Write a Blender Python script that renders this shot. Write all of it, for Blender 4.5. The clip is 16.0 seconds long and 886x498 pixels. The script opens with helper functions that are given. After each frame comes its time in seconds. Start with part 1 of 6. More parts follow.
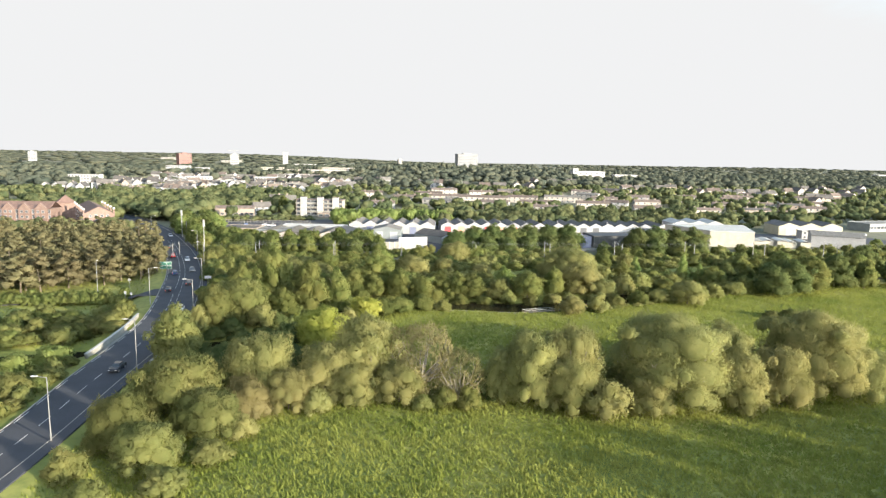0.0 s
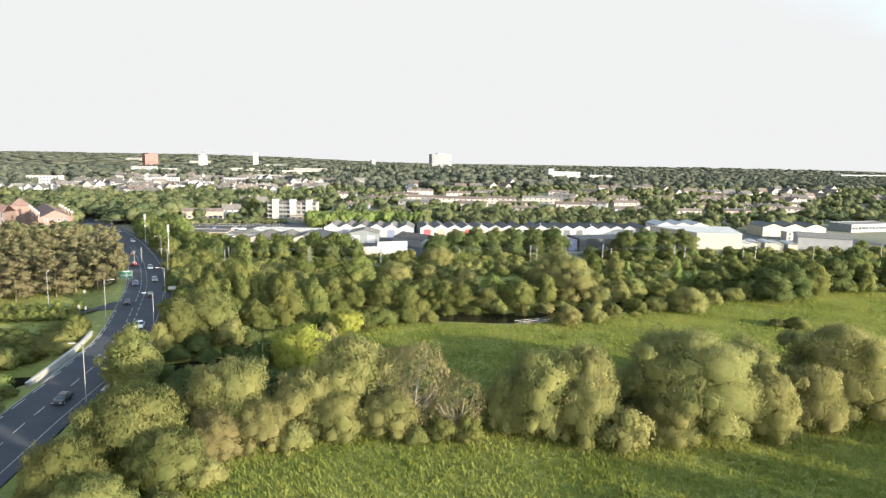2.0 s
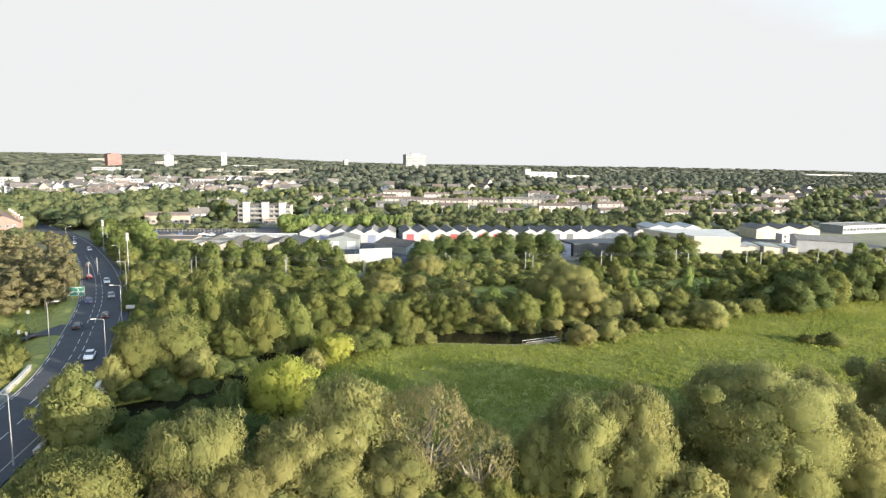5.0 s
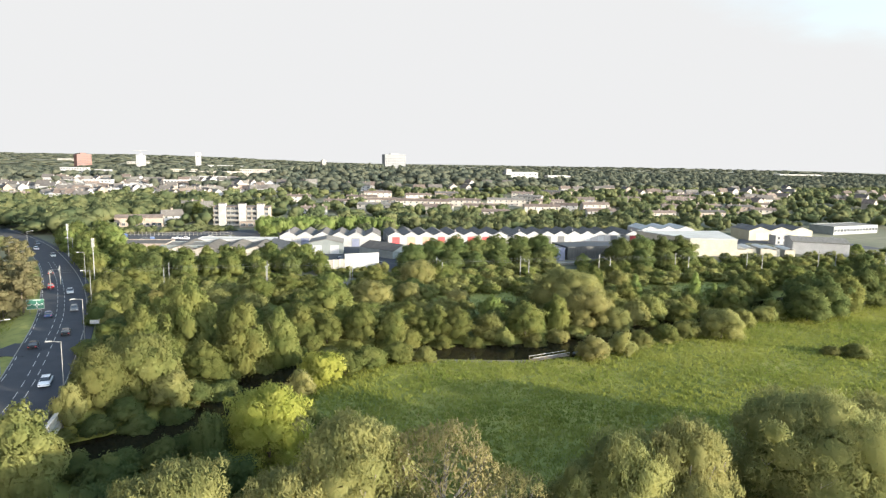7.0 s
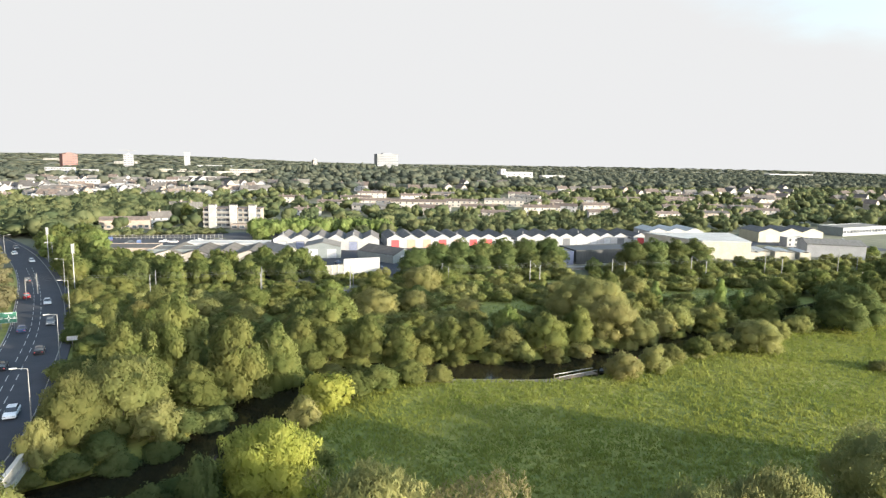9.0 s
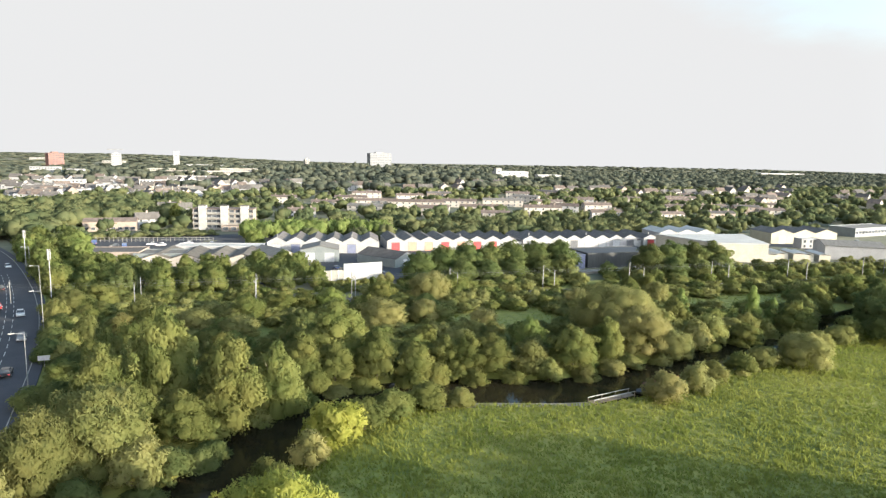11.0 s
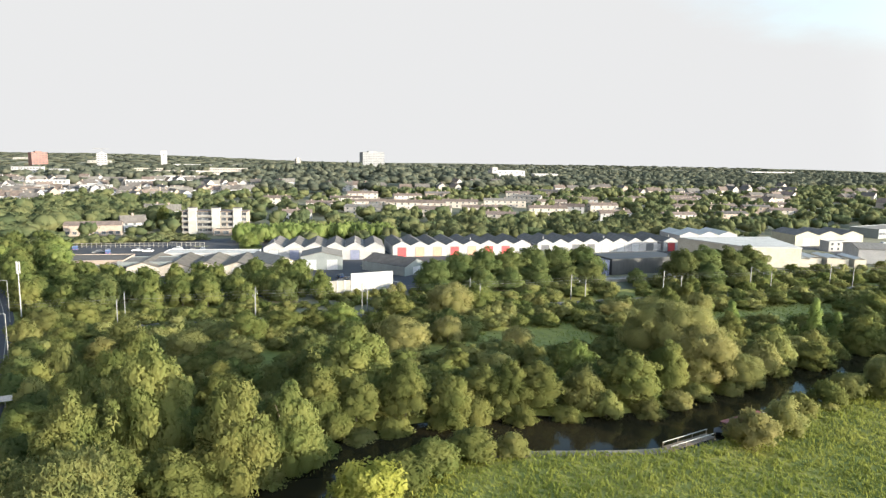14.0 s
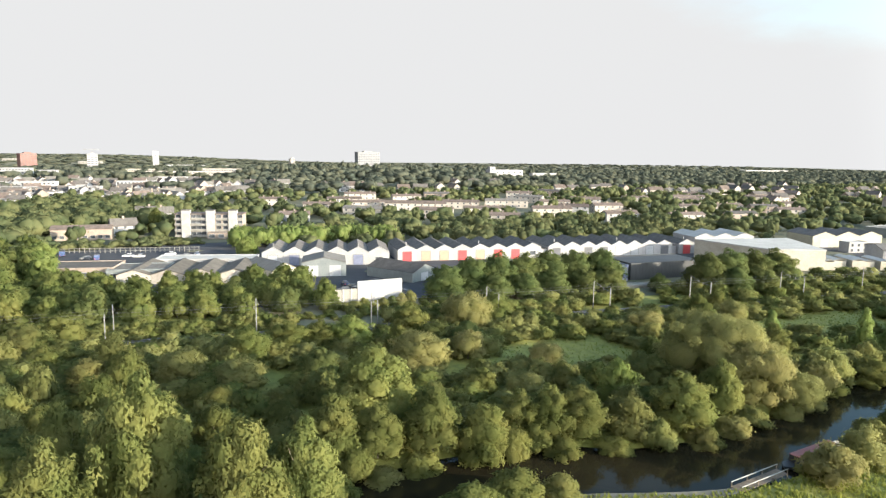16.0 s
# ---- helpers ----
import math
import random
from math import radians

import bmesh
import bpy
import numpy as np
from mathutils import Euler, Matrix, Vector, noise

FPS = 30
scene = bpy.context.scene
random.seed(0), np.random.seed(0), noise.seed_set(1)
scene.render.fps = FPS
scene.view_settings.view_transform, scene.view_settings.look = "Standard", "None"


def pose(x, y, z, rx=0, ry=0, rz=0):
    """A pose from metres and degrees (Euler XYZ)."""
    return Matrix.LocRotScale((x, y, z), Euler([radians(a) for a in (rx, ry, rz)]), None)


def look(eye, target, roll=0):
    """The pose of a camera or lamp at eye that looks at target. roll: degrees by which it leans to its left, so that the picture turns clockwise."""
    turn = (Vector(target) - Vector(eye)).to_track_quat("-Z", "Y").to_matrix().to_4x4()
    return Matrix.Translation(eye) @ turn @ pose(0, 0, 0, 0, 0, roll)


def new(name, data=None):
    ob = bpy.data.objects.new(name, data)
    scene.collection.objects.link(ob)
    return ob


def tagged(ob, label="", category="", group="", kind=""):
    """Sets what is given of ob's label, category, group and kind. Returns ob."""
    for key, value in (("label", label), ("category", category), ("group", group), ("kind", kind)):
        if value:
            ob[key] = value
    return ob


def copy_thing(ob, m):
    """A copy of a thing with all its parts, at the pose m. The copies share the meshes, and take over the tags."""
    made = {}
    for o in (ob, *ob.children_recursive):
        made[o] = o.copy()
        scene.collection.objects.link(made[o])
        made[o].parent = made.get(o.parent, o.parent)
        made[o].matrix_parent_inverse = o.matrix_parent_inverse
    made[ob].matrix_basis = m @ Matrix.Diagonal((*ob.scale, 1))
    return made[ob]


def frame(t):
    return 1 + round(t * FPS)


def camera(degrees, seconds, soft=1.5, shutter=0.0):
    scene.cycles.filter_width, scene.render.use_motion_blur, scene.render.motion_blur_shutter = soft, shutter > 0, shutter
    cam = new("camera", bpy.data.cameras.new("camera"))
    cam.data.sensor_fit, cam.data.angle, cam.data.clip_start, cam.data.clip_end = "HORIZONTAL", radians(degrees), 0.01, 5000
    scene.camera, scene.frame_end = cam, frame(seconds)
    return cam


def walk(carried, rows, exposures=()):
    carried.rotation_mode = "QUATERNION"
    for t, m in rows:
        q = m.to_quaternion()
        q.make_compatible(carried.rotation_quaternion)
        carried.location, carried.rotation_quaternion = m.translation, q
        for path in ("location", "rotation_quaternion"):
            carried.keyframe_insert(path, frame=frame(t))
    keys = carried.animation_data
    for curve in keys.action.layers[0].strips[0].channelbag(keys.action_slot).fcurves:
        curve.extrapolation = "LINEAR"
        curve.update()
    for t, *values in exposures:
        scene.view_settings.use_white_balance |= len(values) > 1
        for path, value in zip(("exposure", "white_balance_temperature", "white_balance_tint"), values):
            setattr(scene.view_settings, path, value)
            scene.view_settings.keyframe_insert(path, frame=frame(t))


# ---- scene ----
cam = camera(68.1, 16.0, soft=1.3)
PATH = [
    (0, (3.584, -2.225, 45.696), (4.129, -0.324, 45.4), 1.1),
    (0.5, (3.709, 1.411, 45.622), (4.266, 3.309, 45.326), 1.1),
    (1, (3.828, 5.053, 45.532), (4.404, 6.945, 45.237), 1.1),
    (1.5, (3.887, 8.648, 45.42), (4.489, 10.532, 45.127), 1.1),
    (2, (3.948, 12.255, 45.35), (4.573, 14.132, 45.057), 1.1),
    (2.5, (3.997, 15.845, 45.299), (4.638, 17.717, 45.006), 1.1),
    (3, (4.02, 19.406, 45.245), (4.67, 21.274, 44.953), 1.1),
    (3.5, (4.061, 22.991, 45.207), (4.721, 24.856, 44.915), 1.0),
    (4, (4.144, 26.59, 45.202), (4.813, 28.452, 44.91), 1.0),
    (6.5, (4.598, 44.602, 44.637), (5.363, 46.427, 44.348), 1.1),
    (7, (4.704, 48.265, 44.59), (5.475, 50.087, 44.301), 1.1),
    (7.5, (4.774, 51.893, 44.513), (5.553, 53.712, 44.224), 1.1),
    (8, (4.918, 55.526, 44.399), (5.704, 57.343, 44.11), 1.1),
    (8.5, (5.132, 59.195, 44.299), (5.923, 61.009, 44.01), 1.1),
    (9, (5.33, 62.855, 44.133), (6.128, 64.666, 43.844), 1.1),
    (11.5, (6.69, 82.04, 43.292), (7.517, 83.838, 43.001), 1.1),
    (12, (6.85, 85.662, 43.218), (7.681, 87.458, 42.926), 1.1),
    (12.5, (6.954, 89.285, 43.133), (7.79, 91.078, 42.841), 1.1),
    (13, (7.039, 92.891, 43.04), (7.88, 94.682, 42.748), 1.1),
    (13.5, (7.111, 96.459, 42.967), (7.958, 98.248, 42.675), 1.0),
    (14, (7.232, 99.974, 42.878), (8.083, 101.76, 42.586), 1.0),
    (14.5, (7.405, 103.523, 42.815), (8.26, 105.308, 42.523), 0.9),
    (15, (7.588, 107.077, 42.743), (8.448, 108.859, 42.45), 0.9),
    (15.5, (7.741, 110.506, 42.639), (8.605, 112.285, 42.346), 0.8),
    (16, (7.899, 114.004, 42.579), (8.768, 115.782, 42.286), 0.8),
]
walk(cam, [(t, look(eye, target, roll)) for t, eye, target, roll in PATH], exposures=((0, 2.19), (16, 2.09)))
# ---- light ----
SUN_AWAY = Vector((-0.65, 0.76, 0.0)).normalized()      # the way the shadows fall
SUN_UP = radians(10.7)
world = bpy.data.worlds.new("sky")
scene.world = world
world.use_nodes = True
wn, wl = world.node_tree.nodes, world.node_tree.links
wn.clear()


def wnode(kind, **sets):
    n = wn.new(kind)
    for k, v in sets.items():
        n.inputs[k].default_value = v
    return n


w_out = wn.new("ShaderNodeOutputWorld")
sky = wn.new("ShaderNodeTexSky")
sky.sky_type, sky.sun_disc = "NISHITA", False
sky.sun_elevation = SUN_UP
sky.sun_rotation = math.atan2(-SUN_AWAY.x, -SUN_AWAY.y)
sky_bg = wnode("ShaderNodeBackground", Strength=0.135)
w_tint = wn.new("ShaderNodeMix"); w_tint.data_type = "RGBA"; w_tint.blend_type = "MULTIPLY"
w_tint.inputs["Factor"].default_value, w_tint.inputs["B"].default_value = 1.0, (0.80, 0.96, 1.0, 1)
wl.new(sky.outputs[0], w_tint.inputs["A"]); wl.new(w_tint.outputs["Result"], sky_bg.inputs[0])
# bright hazy cloud low over the horizon, breaking up into blue higher up
haze_bg = wnode("ShaderNodeBackground", Color=(0.86, 0.865, 0.87, 1), Strength=0.225)
w_tc = wn.new("ShaderNodeTexCoord")
# the haze glows round the low sun and fades away from it
w_dot = wn.new("ShaderNodeVectorMath"); w_dot.operation = "DOT_PRODUCT"
w_dot.inputs[1].default_value = tuple(-SUN_AWAY * math.cos(SUN_UP) + Vector((0, 0, math.sin(SUN_UP))))
wl.new(w_tc.outputs["Generated"], w_dot.inputs[0])
w_glow = wn.new("ShaderNodeMapRange"); w_glow.interpolation_type = "SMOOTHERSTEP"
w_glow.inputs["From Min"].default_value, w_glow.inputs["From Max"].default_value = 0.1, 1.0
w_glow.inputs["To Min"].default_value, w_glow.inputs["To Max"].default_value = 0.225, 2.45
wl.new(w_dot.outputs["Value"], w_glow.inputs["Value"]); wl.new(w_glow.outputs[0], haze_bg.inputs["Strength"])
w_sep = wn.new("ShaderNodeSeparateXYZ")
wl.new(w_tc.outputs["Generated"], w_sep.inputs[0])
w_map = wn.new("ShaderNodeMapping")
w_map.inputs["Scale"].default_value = (1, 1, 3.2)
wl.new(w_tc.outputs["Generated"], w_map.inputs[0])
w_noise = wnode("ShaderNodeTexNoise", Scale=2.6, Detail=6.0, Roughness=0.55)
wl.new(w_map.outputs[0], w_noise.inputs[0])
w_a = wn.new("ShaderNodeMath"); w_a.operation = "MULTIPLY_ADD"
w_a.inputs[1].default_value, w_a.inputs[2].default_value = 0.24, -0.12
wl.new(w_noise.outputs[0], w_a.inputs[0])
w_b = wn.new("ShaderNodeMath"); w_b.operation = "MULTIPLY_ADD"
w_b.inputs[1].default_value = 1.6
wl.new(w_sep.outputs["Z"], w_b.inputs[0]); wl.new(w_a.outputs[0], w_b.inputs[2])
w_c = wn.new("ShaderNodeMath"); w_c.operation = "MULTIPLY_ADD"
w_c.inputs[1].default_value = 0.62
wl.new(w_sep.outputs["X"], w_c.inputs[0]); wl.new(w_b.outputs[0], w_c.inputs[2])
w_r = wn.new("ShaderNodeMapRange"); w_r.interpolation_type = "SMOOTHSTEP"
w_r.inputs["From Min"].default_value, w_r.inputs["From Max"].default_value = 0.70, 0.9
wl.new(w_c.outputs[0], w_r.inputs["Value"])
w_mix = wn.new("ShaderNodeMixShader")
wl.new(w_r.outputs[0], w_mix.inputs[0])
wl.new(haze_bg.outputs[0], w_mix.inputs[1]); wl.new(sky_bg.outputs[0], w_mix.inputs[2])
wl.new(w_mix.outputs[0], w_out.inputs[0])

sun = new("sun", bpy.data.lights.new("sun", "SUN"))
sun.data.energy, sun.data.angle, sun.data.color = 3.3, radians(0.9), (1.0, 0.87, 0.68)
sun.matrix_world = look((0, 0, 300), tuple(Vector((0, 0, 300)) + SUN_AWAY * math.cos(SUN_UP) - Vector((0, 0, math.sin(SUN_UP)))))


# ---- materials ----
def shade(name, c1, c2, scale=1.0, rough=0.8, bump=0.0, metal=0.0, scale2=None, c3=None, tone=0.0, stretch=(1, 1, 1)):
    """A surface that wanders between two colours at a broad and a fine scale; tone: variation from object to object."""
    m = bpy.data.materials.new(name)
    m.use_nodes = True
    n, l = m.node_tree.nodes, m.node_tree.links
    p = n["Principled BSDF"]
    p.inputs["Roughness"].default_value, p.inputs["Metallic"].default_value = rough, metal
    tc, mp = n.new("ShaderNodeTexCoord"), n.new("ShaderNodeMapping")
    mp.inputs["Scale"].default_value = stretch
    l.new(tc.outputs["Object"], mp.inputs[0])
    a, b = n.new("ShaderNodeTexNoise"), n.new("ShaderNodeTexNoise")
    a.inputs["Scale"].default_value, a.inputs["Detail"].default_value = scale, 5
    b.inputs["Scale"].default_value, b.inputs["Detail"].default_value = scale2 or scale * 9, 4
    l.new(mp.outputs[0], a.inputs[0]); l.new(mp.outputs[0], b.inputs[0])
    ra = n.new("ShaderNodeValToRGB")
    ra.color_ramp.elements[0].position, ra.color_ramp.elements[1].position = 0.36, 0.64
    ra.color_ramp.elements[0].color, ra.color_ramp.elements[1].color = (*c1, 1), (*c2, 1)
    l.new(a.outputs[0], ra.inputs[0])
    mx = n.new("ShaderNodeMix"); mx.data_type = "RGBA"; mx.blend_type = "MIX"
    rb = n.new("ShaderNodeMapRange")
    rb.inputs["From Min"].default_value, rb.inputs["From Max"].default_value = 0.45, 0.75
    rb.inputs["To Max"].default_value = 0.7
    l.new(b.outputs[0], rb.inputs["Value"]); l.new(rb.outputs[0], mx.inputs["Factor"])
    l.new(ra.outputs[0], mx.inputs["A"])
    mx.inputs["B"].default_value = (*(c3 or [0.72 * v for v in c1]), 1)
    last = mx.outputs["Result"]
    if tone:
        oi, hs, mr = n.new("ShaderNodeObjectInfo"), n.new("ShaderNodeHueSaturation"), n.new("ShaderNodeMapRange")
        mr.inputs["To Min"].default_value, mr.inputs["To Max"].default_value = 1 - tone, 1 + tone
        l.new(oi.outputs["Random"], mr.inputs["Value"]); l.new(mr.outputs[0], hs.inputs["Value"])
        l.new(last, hs.inputs["Color"]); last = hs.outputs[0]
    l.new(last, p.inputs["Base Color"])
    if bump:
        bp = n.new("ShaderNodeBump")
        bp.inputs["Strength"].default_value, bp.inputs["Distance"].default_value = bump, 0.1
        l.new(b.outputs[0], bp.inputs["Height"]); l.new(bp.outputs[0], p.inputs["Normal"])
    return m


def foliage(name, c_dark, c_light, hue=0.02, val=0.25, patch=0.12, through_light=0.56):
    """Leaves: colour from leaf to leaf, from tree to tree and in broad patches; some light comes through them."""
    m = bpy.data.materials.new(name)
    m.use_nodes = True
    n, l = m.node_tree.nodes, m.node_tree.links
    n.clear()
    out, df, tl, mix = n.new("ShaderNodeOutputMaterial"), n.new("ShaderNodeBsdfDiffuse"), n.new("ShaderNodeBsdfTranslucent"), n.new("ShaderNodeMixShader")
    ge, oi, tc, no = n.new("ShaderNodeNewGeometry"), n.new("ShaderNodeObjectInfo"), n.new("ShaderNodeTexCoord"), n.new("ShaderNodeTexNoise")
    no.inputs["Scale"].default_value, no.inputs["Detail"].default_value = patch, 3
    l.new(ge.outputs["Position"], no.inputs[0])
    ad = n.new("ShaderNodeMath"); ad.operation = "MULTIPLY_ADD"
    ad.inputs[1].default_value = 0.14
    mr0 = n.new("ShaderNodeMapRange")
    mr0.inputs["From Min"].default_value, mr0.inputs["From Max"].default_value = 0.3, 0.7
    mr0.inputs["To Min"].default_value, mr0.inputs["To Max"].default_value = -0.2, 0.72
    l.new(no.outputs[0], mr0.inputs["Value"])
    l.new(ge.outputs["Random Per Island"], ad.inputs[0]); l.new(mr0.outputs[0], ad.inputs[2])
    mx = n.new("ShaderNodeMix"); mx.data_type = "RGBA"
    l.new(ad.outputs[0], mx.inputs["Factor"])
    mx.inputs["A"].default_value, mx.inputs["B"].default_value = (*c_dark, 1), (*c_light, 1)
    hs, m1, m2 = n.new("ShaderNodeHueSaturation"), n.new("ShaderNodeMapRange"), n.new("ShaderNodeMapRange")
    m1.inputs["To Min"].default_value, m1.inputs["To Max"].default_value = 0.5 - hue, 0.5 + hue
    m2.inputs["To Min"].default_value, m2.inputs["To Max"].default_value = 1 - val, 1 + val
    wn2 = n.new("ShaderNodeTexWhiteNoise"); wn2.noise_dimensions = "1D"
    l.new(oi.outputs["Random"], wn2.inputs["W"])
    l.new(oi.outputs["Random"], m1.inputs["Value"]); l.new(wn2.outputs["Value"], m2.inputs["Value"])
    l.new(m1.outputs[0], hs.inputs["Hue"]); l.new(m2.outputs[0], hs.inputs["Value"])
    l.new(mx.outputs["Result"], hs.inputs["Color"])
    l.new(hs.outputs[0], df.inputs[0]); l.new(hs.outputs[0], tl.inputs[0])
    mix.inputs[0].default_value = through_light
    bn, bp = n.new("ShaderNodeTexNoise"), n.new("ShaderNodeBump")
    bn.inputs["Scale"].default_value, bn.inputs["Detail"].default_value = 2.6, 3
    bp.inputs["Strength"].default_value, bp.inputs["Distance"].default_value = 0.3, 0.35
    l.new(ge.outputs["Position"], bn.inputs[0]); l.new(bn.outputs[0], bp.inputs["Height"]); l.new(bp.outputs[0], df.inputs["Normal"])
    l.new(df.outputs[0], mix.inputs[1]); l.new(tl.outputs[0], mix.inputs[2]); l.new(mix.outputs[0], out.inputs[0])
    return m


M = {}
M["grass"] = shade("meadow_turf", (0.150, 0.170, 0.034), (0.240, 0.232, 0.055), 0.045, 0.95, 0.8, scale2=0.55, c3=(0.085, 0.114, 0.022))
M["far_ground"] = shade("far_ground", (0.095, 0.10, 0.055), (0.15, 0.145, 0.09), 0.02, 0.95, 0.0, scale2=0.2)
M["blade"] = foliage("grass_blades", (0.172, 0.204, 0.046), (0.282, 0.292, 0.080), 0.0, 0.0, 0.06, 0.5)
M["willow"] = foliage("willow_leaves", (0.202, 0.210, 0.082), (0.338, 0.318, 0.132), 0.012, 0.1, 0.25)
M["willow_brown"] = foliage("dry_willow_leaves", (0.215, 0.195, 0.088), (0.330, 0.290, 0.142), 0.01, 0.1, 0.25)
M["yellow"] = foliage("yellow_willow_leaves", (0.275, 0.301, 0.066), (0.428, 0.433, 0.122), 0.008, 0.08, 0.3)
M["broad"] = foliage("broad_leaves", (0.124, 0.150, 0.050), (0.240, 0.242, 0.084), 0.01, 0.18, 0.2)
M["dark"] = foliage("dark_leaves", (0.106, 0.138, 0.053), (0.186, 0.204, 0.078), 0.015, 0.15, 0.2)
M["lime"] = foliage("bright_leaves", (0.174, 0.231, 0.072), (0.302, 0.342, 0.124), 0.01, 0.1, 0.3)
M["pine"] = foliage("pine_needles", (0.122, 0.116, 0.062), (0.198, 0.174, 0.092), 0.012, 0.12, 0.2, 0.35)
M["scrub"] = foliage("scrub_leaves", (0.154, 0.172, 0.062), (0.284, 0.276, 0.106), 0.012, 0.16, 0.2)
# aerial haze is put into this leaf colour: bluish, greyed and lightened
M["farwood"] = foliage("hazed_distant_leaves", (0.082, 0.100, 0.080), (0.185, 0.186, 0.128), 0.01, 0.05, 0.07, 0.5)
M["town"] = foliage("garden_tree_leaves", (0.086, 0.112, 0.058), (0.225, 0.226, 0.102), 0.01, 0.05, 0.09, 0.5)
M["bark"] = shade("bark", (0.10, 0.08, 0.055), (0.17, 0.14, 0.10), 2.0, 0.9, 0.6, stretch=(1, 1, 0.3))
M["pale_bark"] = shade("pale_bark", (0.24, 0.21, 0.16), (0.32, 0.285, 0.225), 3.0, 0.9, 0.3)
M["tower_grey"] = shade("pale_grey_tower_panels", (0.135, 0.143, 0.15), (0.165, 0.173, 0.18), 0.1, 0.6)
M["dark_clad"] = shade("dark_grey_cladding", (0.032, 0.036, 0.04), (0.048, 0.052, 0.056), 0.2, 0.7, 0.05, stretch=(1, 1, 0.2))
M["tower_white"] = shade("grey_white_panels", (0.25, 0.255, 0.26), (0.30, 0.305, 0.31), 0.1, 0.7)
# blue skylight of the shaded road is put into the asphalt colour
M["asphalt"] = shade("asphalt", (0.028, 0.032, 0.041), (0.038, 0.042, 0.052), 0.3, 0.85, 0.2, scale2=6, c3=(0.022, 0.023, 0.027))
M["paint"] = shade("road_paint", (0.36, 0.36, 0.35), (0.44, 0.44, 0.42), 1.5, 0.6)
M["concrete"] = shade("concrete", (0.20, 0.195, 0.175), (0.28, 0.27, 0.245), 0.5, 0.85, 0.2)
M["pale"] = shade("pale_concrete", (0.30, 0.30, 0.285), (0.37, 0.37, 0.355), 0.4, 0.8, 0.1)
M["white"] = shade("white_cladding", (0.30, 0.30, 0.30), (0.35, 0.35, 0.35), 0.3, 0.8, 0.05, tone=0.06)
M["render"] = shade("pale_render", (0.31, 0.285, 0.25), (0.40, 0.375, 0.335), 0.2, 0.85, 0.1, tone=0.16)
M["cream"] = shade("cream_cladding", (0.35, 0.325, 0.265), (0.42, 0.395, 0.33), 0.3, 0.7, 0.05, tone=0.08)
M["brick"] = shade("red_brick", (0.15, 0.10, 0.083), (0.195, 0.135, 0.112), 0.6, 0.9, 0.2, tone=0.12)
M["buff"] = shade("buff_brick", (0.245, 0.20, 0.165), (0.31, 0.26, 0.22), 0.6, 0.9, 0.2, tone=0.12)
M["roof_dark"] = shade("dark_roofing", (0.075, 0.069, 0.064), (0.115, 0.106, 0.098), 0.4, 0.92, 0.2, tone=0.2)
M["roof_tile"] = shade("brown_roof_tiles", (0.10, 0.078, 0.066), (0.155, 0.12, 0.10), 0.5, 0.85, 0.2, tone=0.25)
M["roof_red"] = shade("red_roof_tiles", (0.125, 0.078, 0.064), (0.165, 0.105, 0.085), 0.5, 0.85, 0.2, tone=0.1)
M["roof_grey"] = shade("grey_sheet_roof", (0.125, 0.118, 0.106), (0.18, 0.17, 0.152), 0.3, 0.9, 0.1, tone=0.15, stretch=(1, 4, 1))
M["roof_fibre"] = shade("weathered_fibre_roof", (0.085, 0.076, 0.064), (0.125, 0.113, 0.096), 0.4, 0.95, 0.1, tone=0.12)
M["yellow_clad"] = shade("pale_yellow_cladding", (0.34, 0.325, 0.245), (0.39, 0.37, 0.285), 0.3, 0.8, 0.05)
M["roof_pale"] = shade("pale_sheet_roof", (0.36, 0.36, 0.34), (0.43, 0.43, 0.41), 0.2, 0.95, 0.05)
M["steel"] = shade("galvanised_steel", (0.17, 0.175, 0.175), (0.23, 0.235, 0.235), 2.0, 0.5, 0.0, metal=0.3)
M["dark_wood"] = shade("weathered_wood", (0.13, 0.10, 0.075), (0.2, 0.16, 0.12), 1.5, 0.9, 0.2)
M["door_red"] = shade("red_door", (0.46, 0.05, 0.055), (0.52, 0.065, 0.07), 0.5, 0.5)
M["door_orange"] = shade("orange_door", (0.42, 0.24, 0.17), (0.47, 0.28, 0.20), 0.5, 0.5)
M["door_blue"] = shade("blue_grey_door", (0.14, 0.16, 0.24), (0.19, 0.21, 0.30), 0.5, 0.5)
M["door_grey"] = shade("grey_door", (0.30, 0.31, 0.33), (0.38, 0.39, 0.41), 0.5, 0.5)
M["door_dark"] = shade("dark_door", (0.07, 0.075, 0.085), (0.10, 0.105, 0.115), 0.5, 0.5)
M["blue_grey"] = shade("blue_grey_cladding", (0.15, 0.172, 0.175), (0.19, 0.215, 0.215), 0.3, 0.6, 0.05)
M["glass"] = shade("window_glass", (0.06, 0.068, 0.078), (0.11, 0.12, 0.13), 0.2, 0.12, 0.0, tone=0.3)
M["red_panel"] = shade("red_tower_panels", (0.15, 0.07, 0.055), (0.19, 0.092, 0.072), 0.1, 0.7)
M["sign_green"] = shade("green_sign", (0.012, 0.085, 0.055), (0.016, 0.105, 0.065), 0.5, 0.5)
M["sign_yellow"] = shade("yellow_sign", (0.75, 0.62, 0.10), (0.8, 0.68, 0.14), 0.5, 0.5)
M["rubber"] = shade("black_rubber", (0.02, 0.02, 0.02), (0.035, 0.035, 0.035), 3.0, 0.8)
M["rim"] = shade("wheel_rim", (0.35, 0.35, 0.36), (0.45, 0.45, 0.46), 3.0, 0.4, metal=0.7)
M["hull"] = shade("dark_hull", (0.03, 0.03, 0.035), (0.05, 0.05, 0.05), 1.0, 0.5)
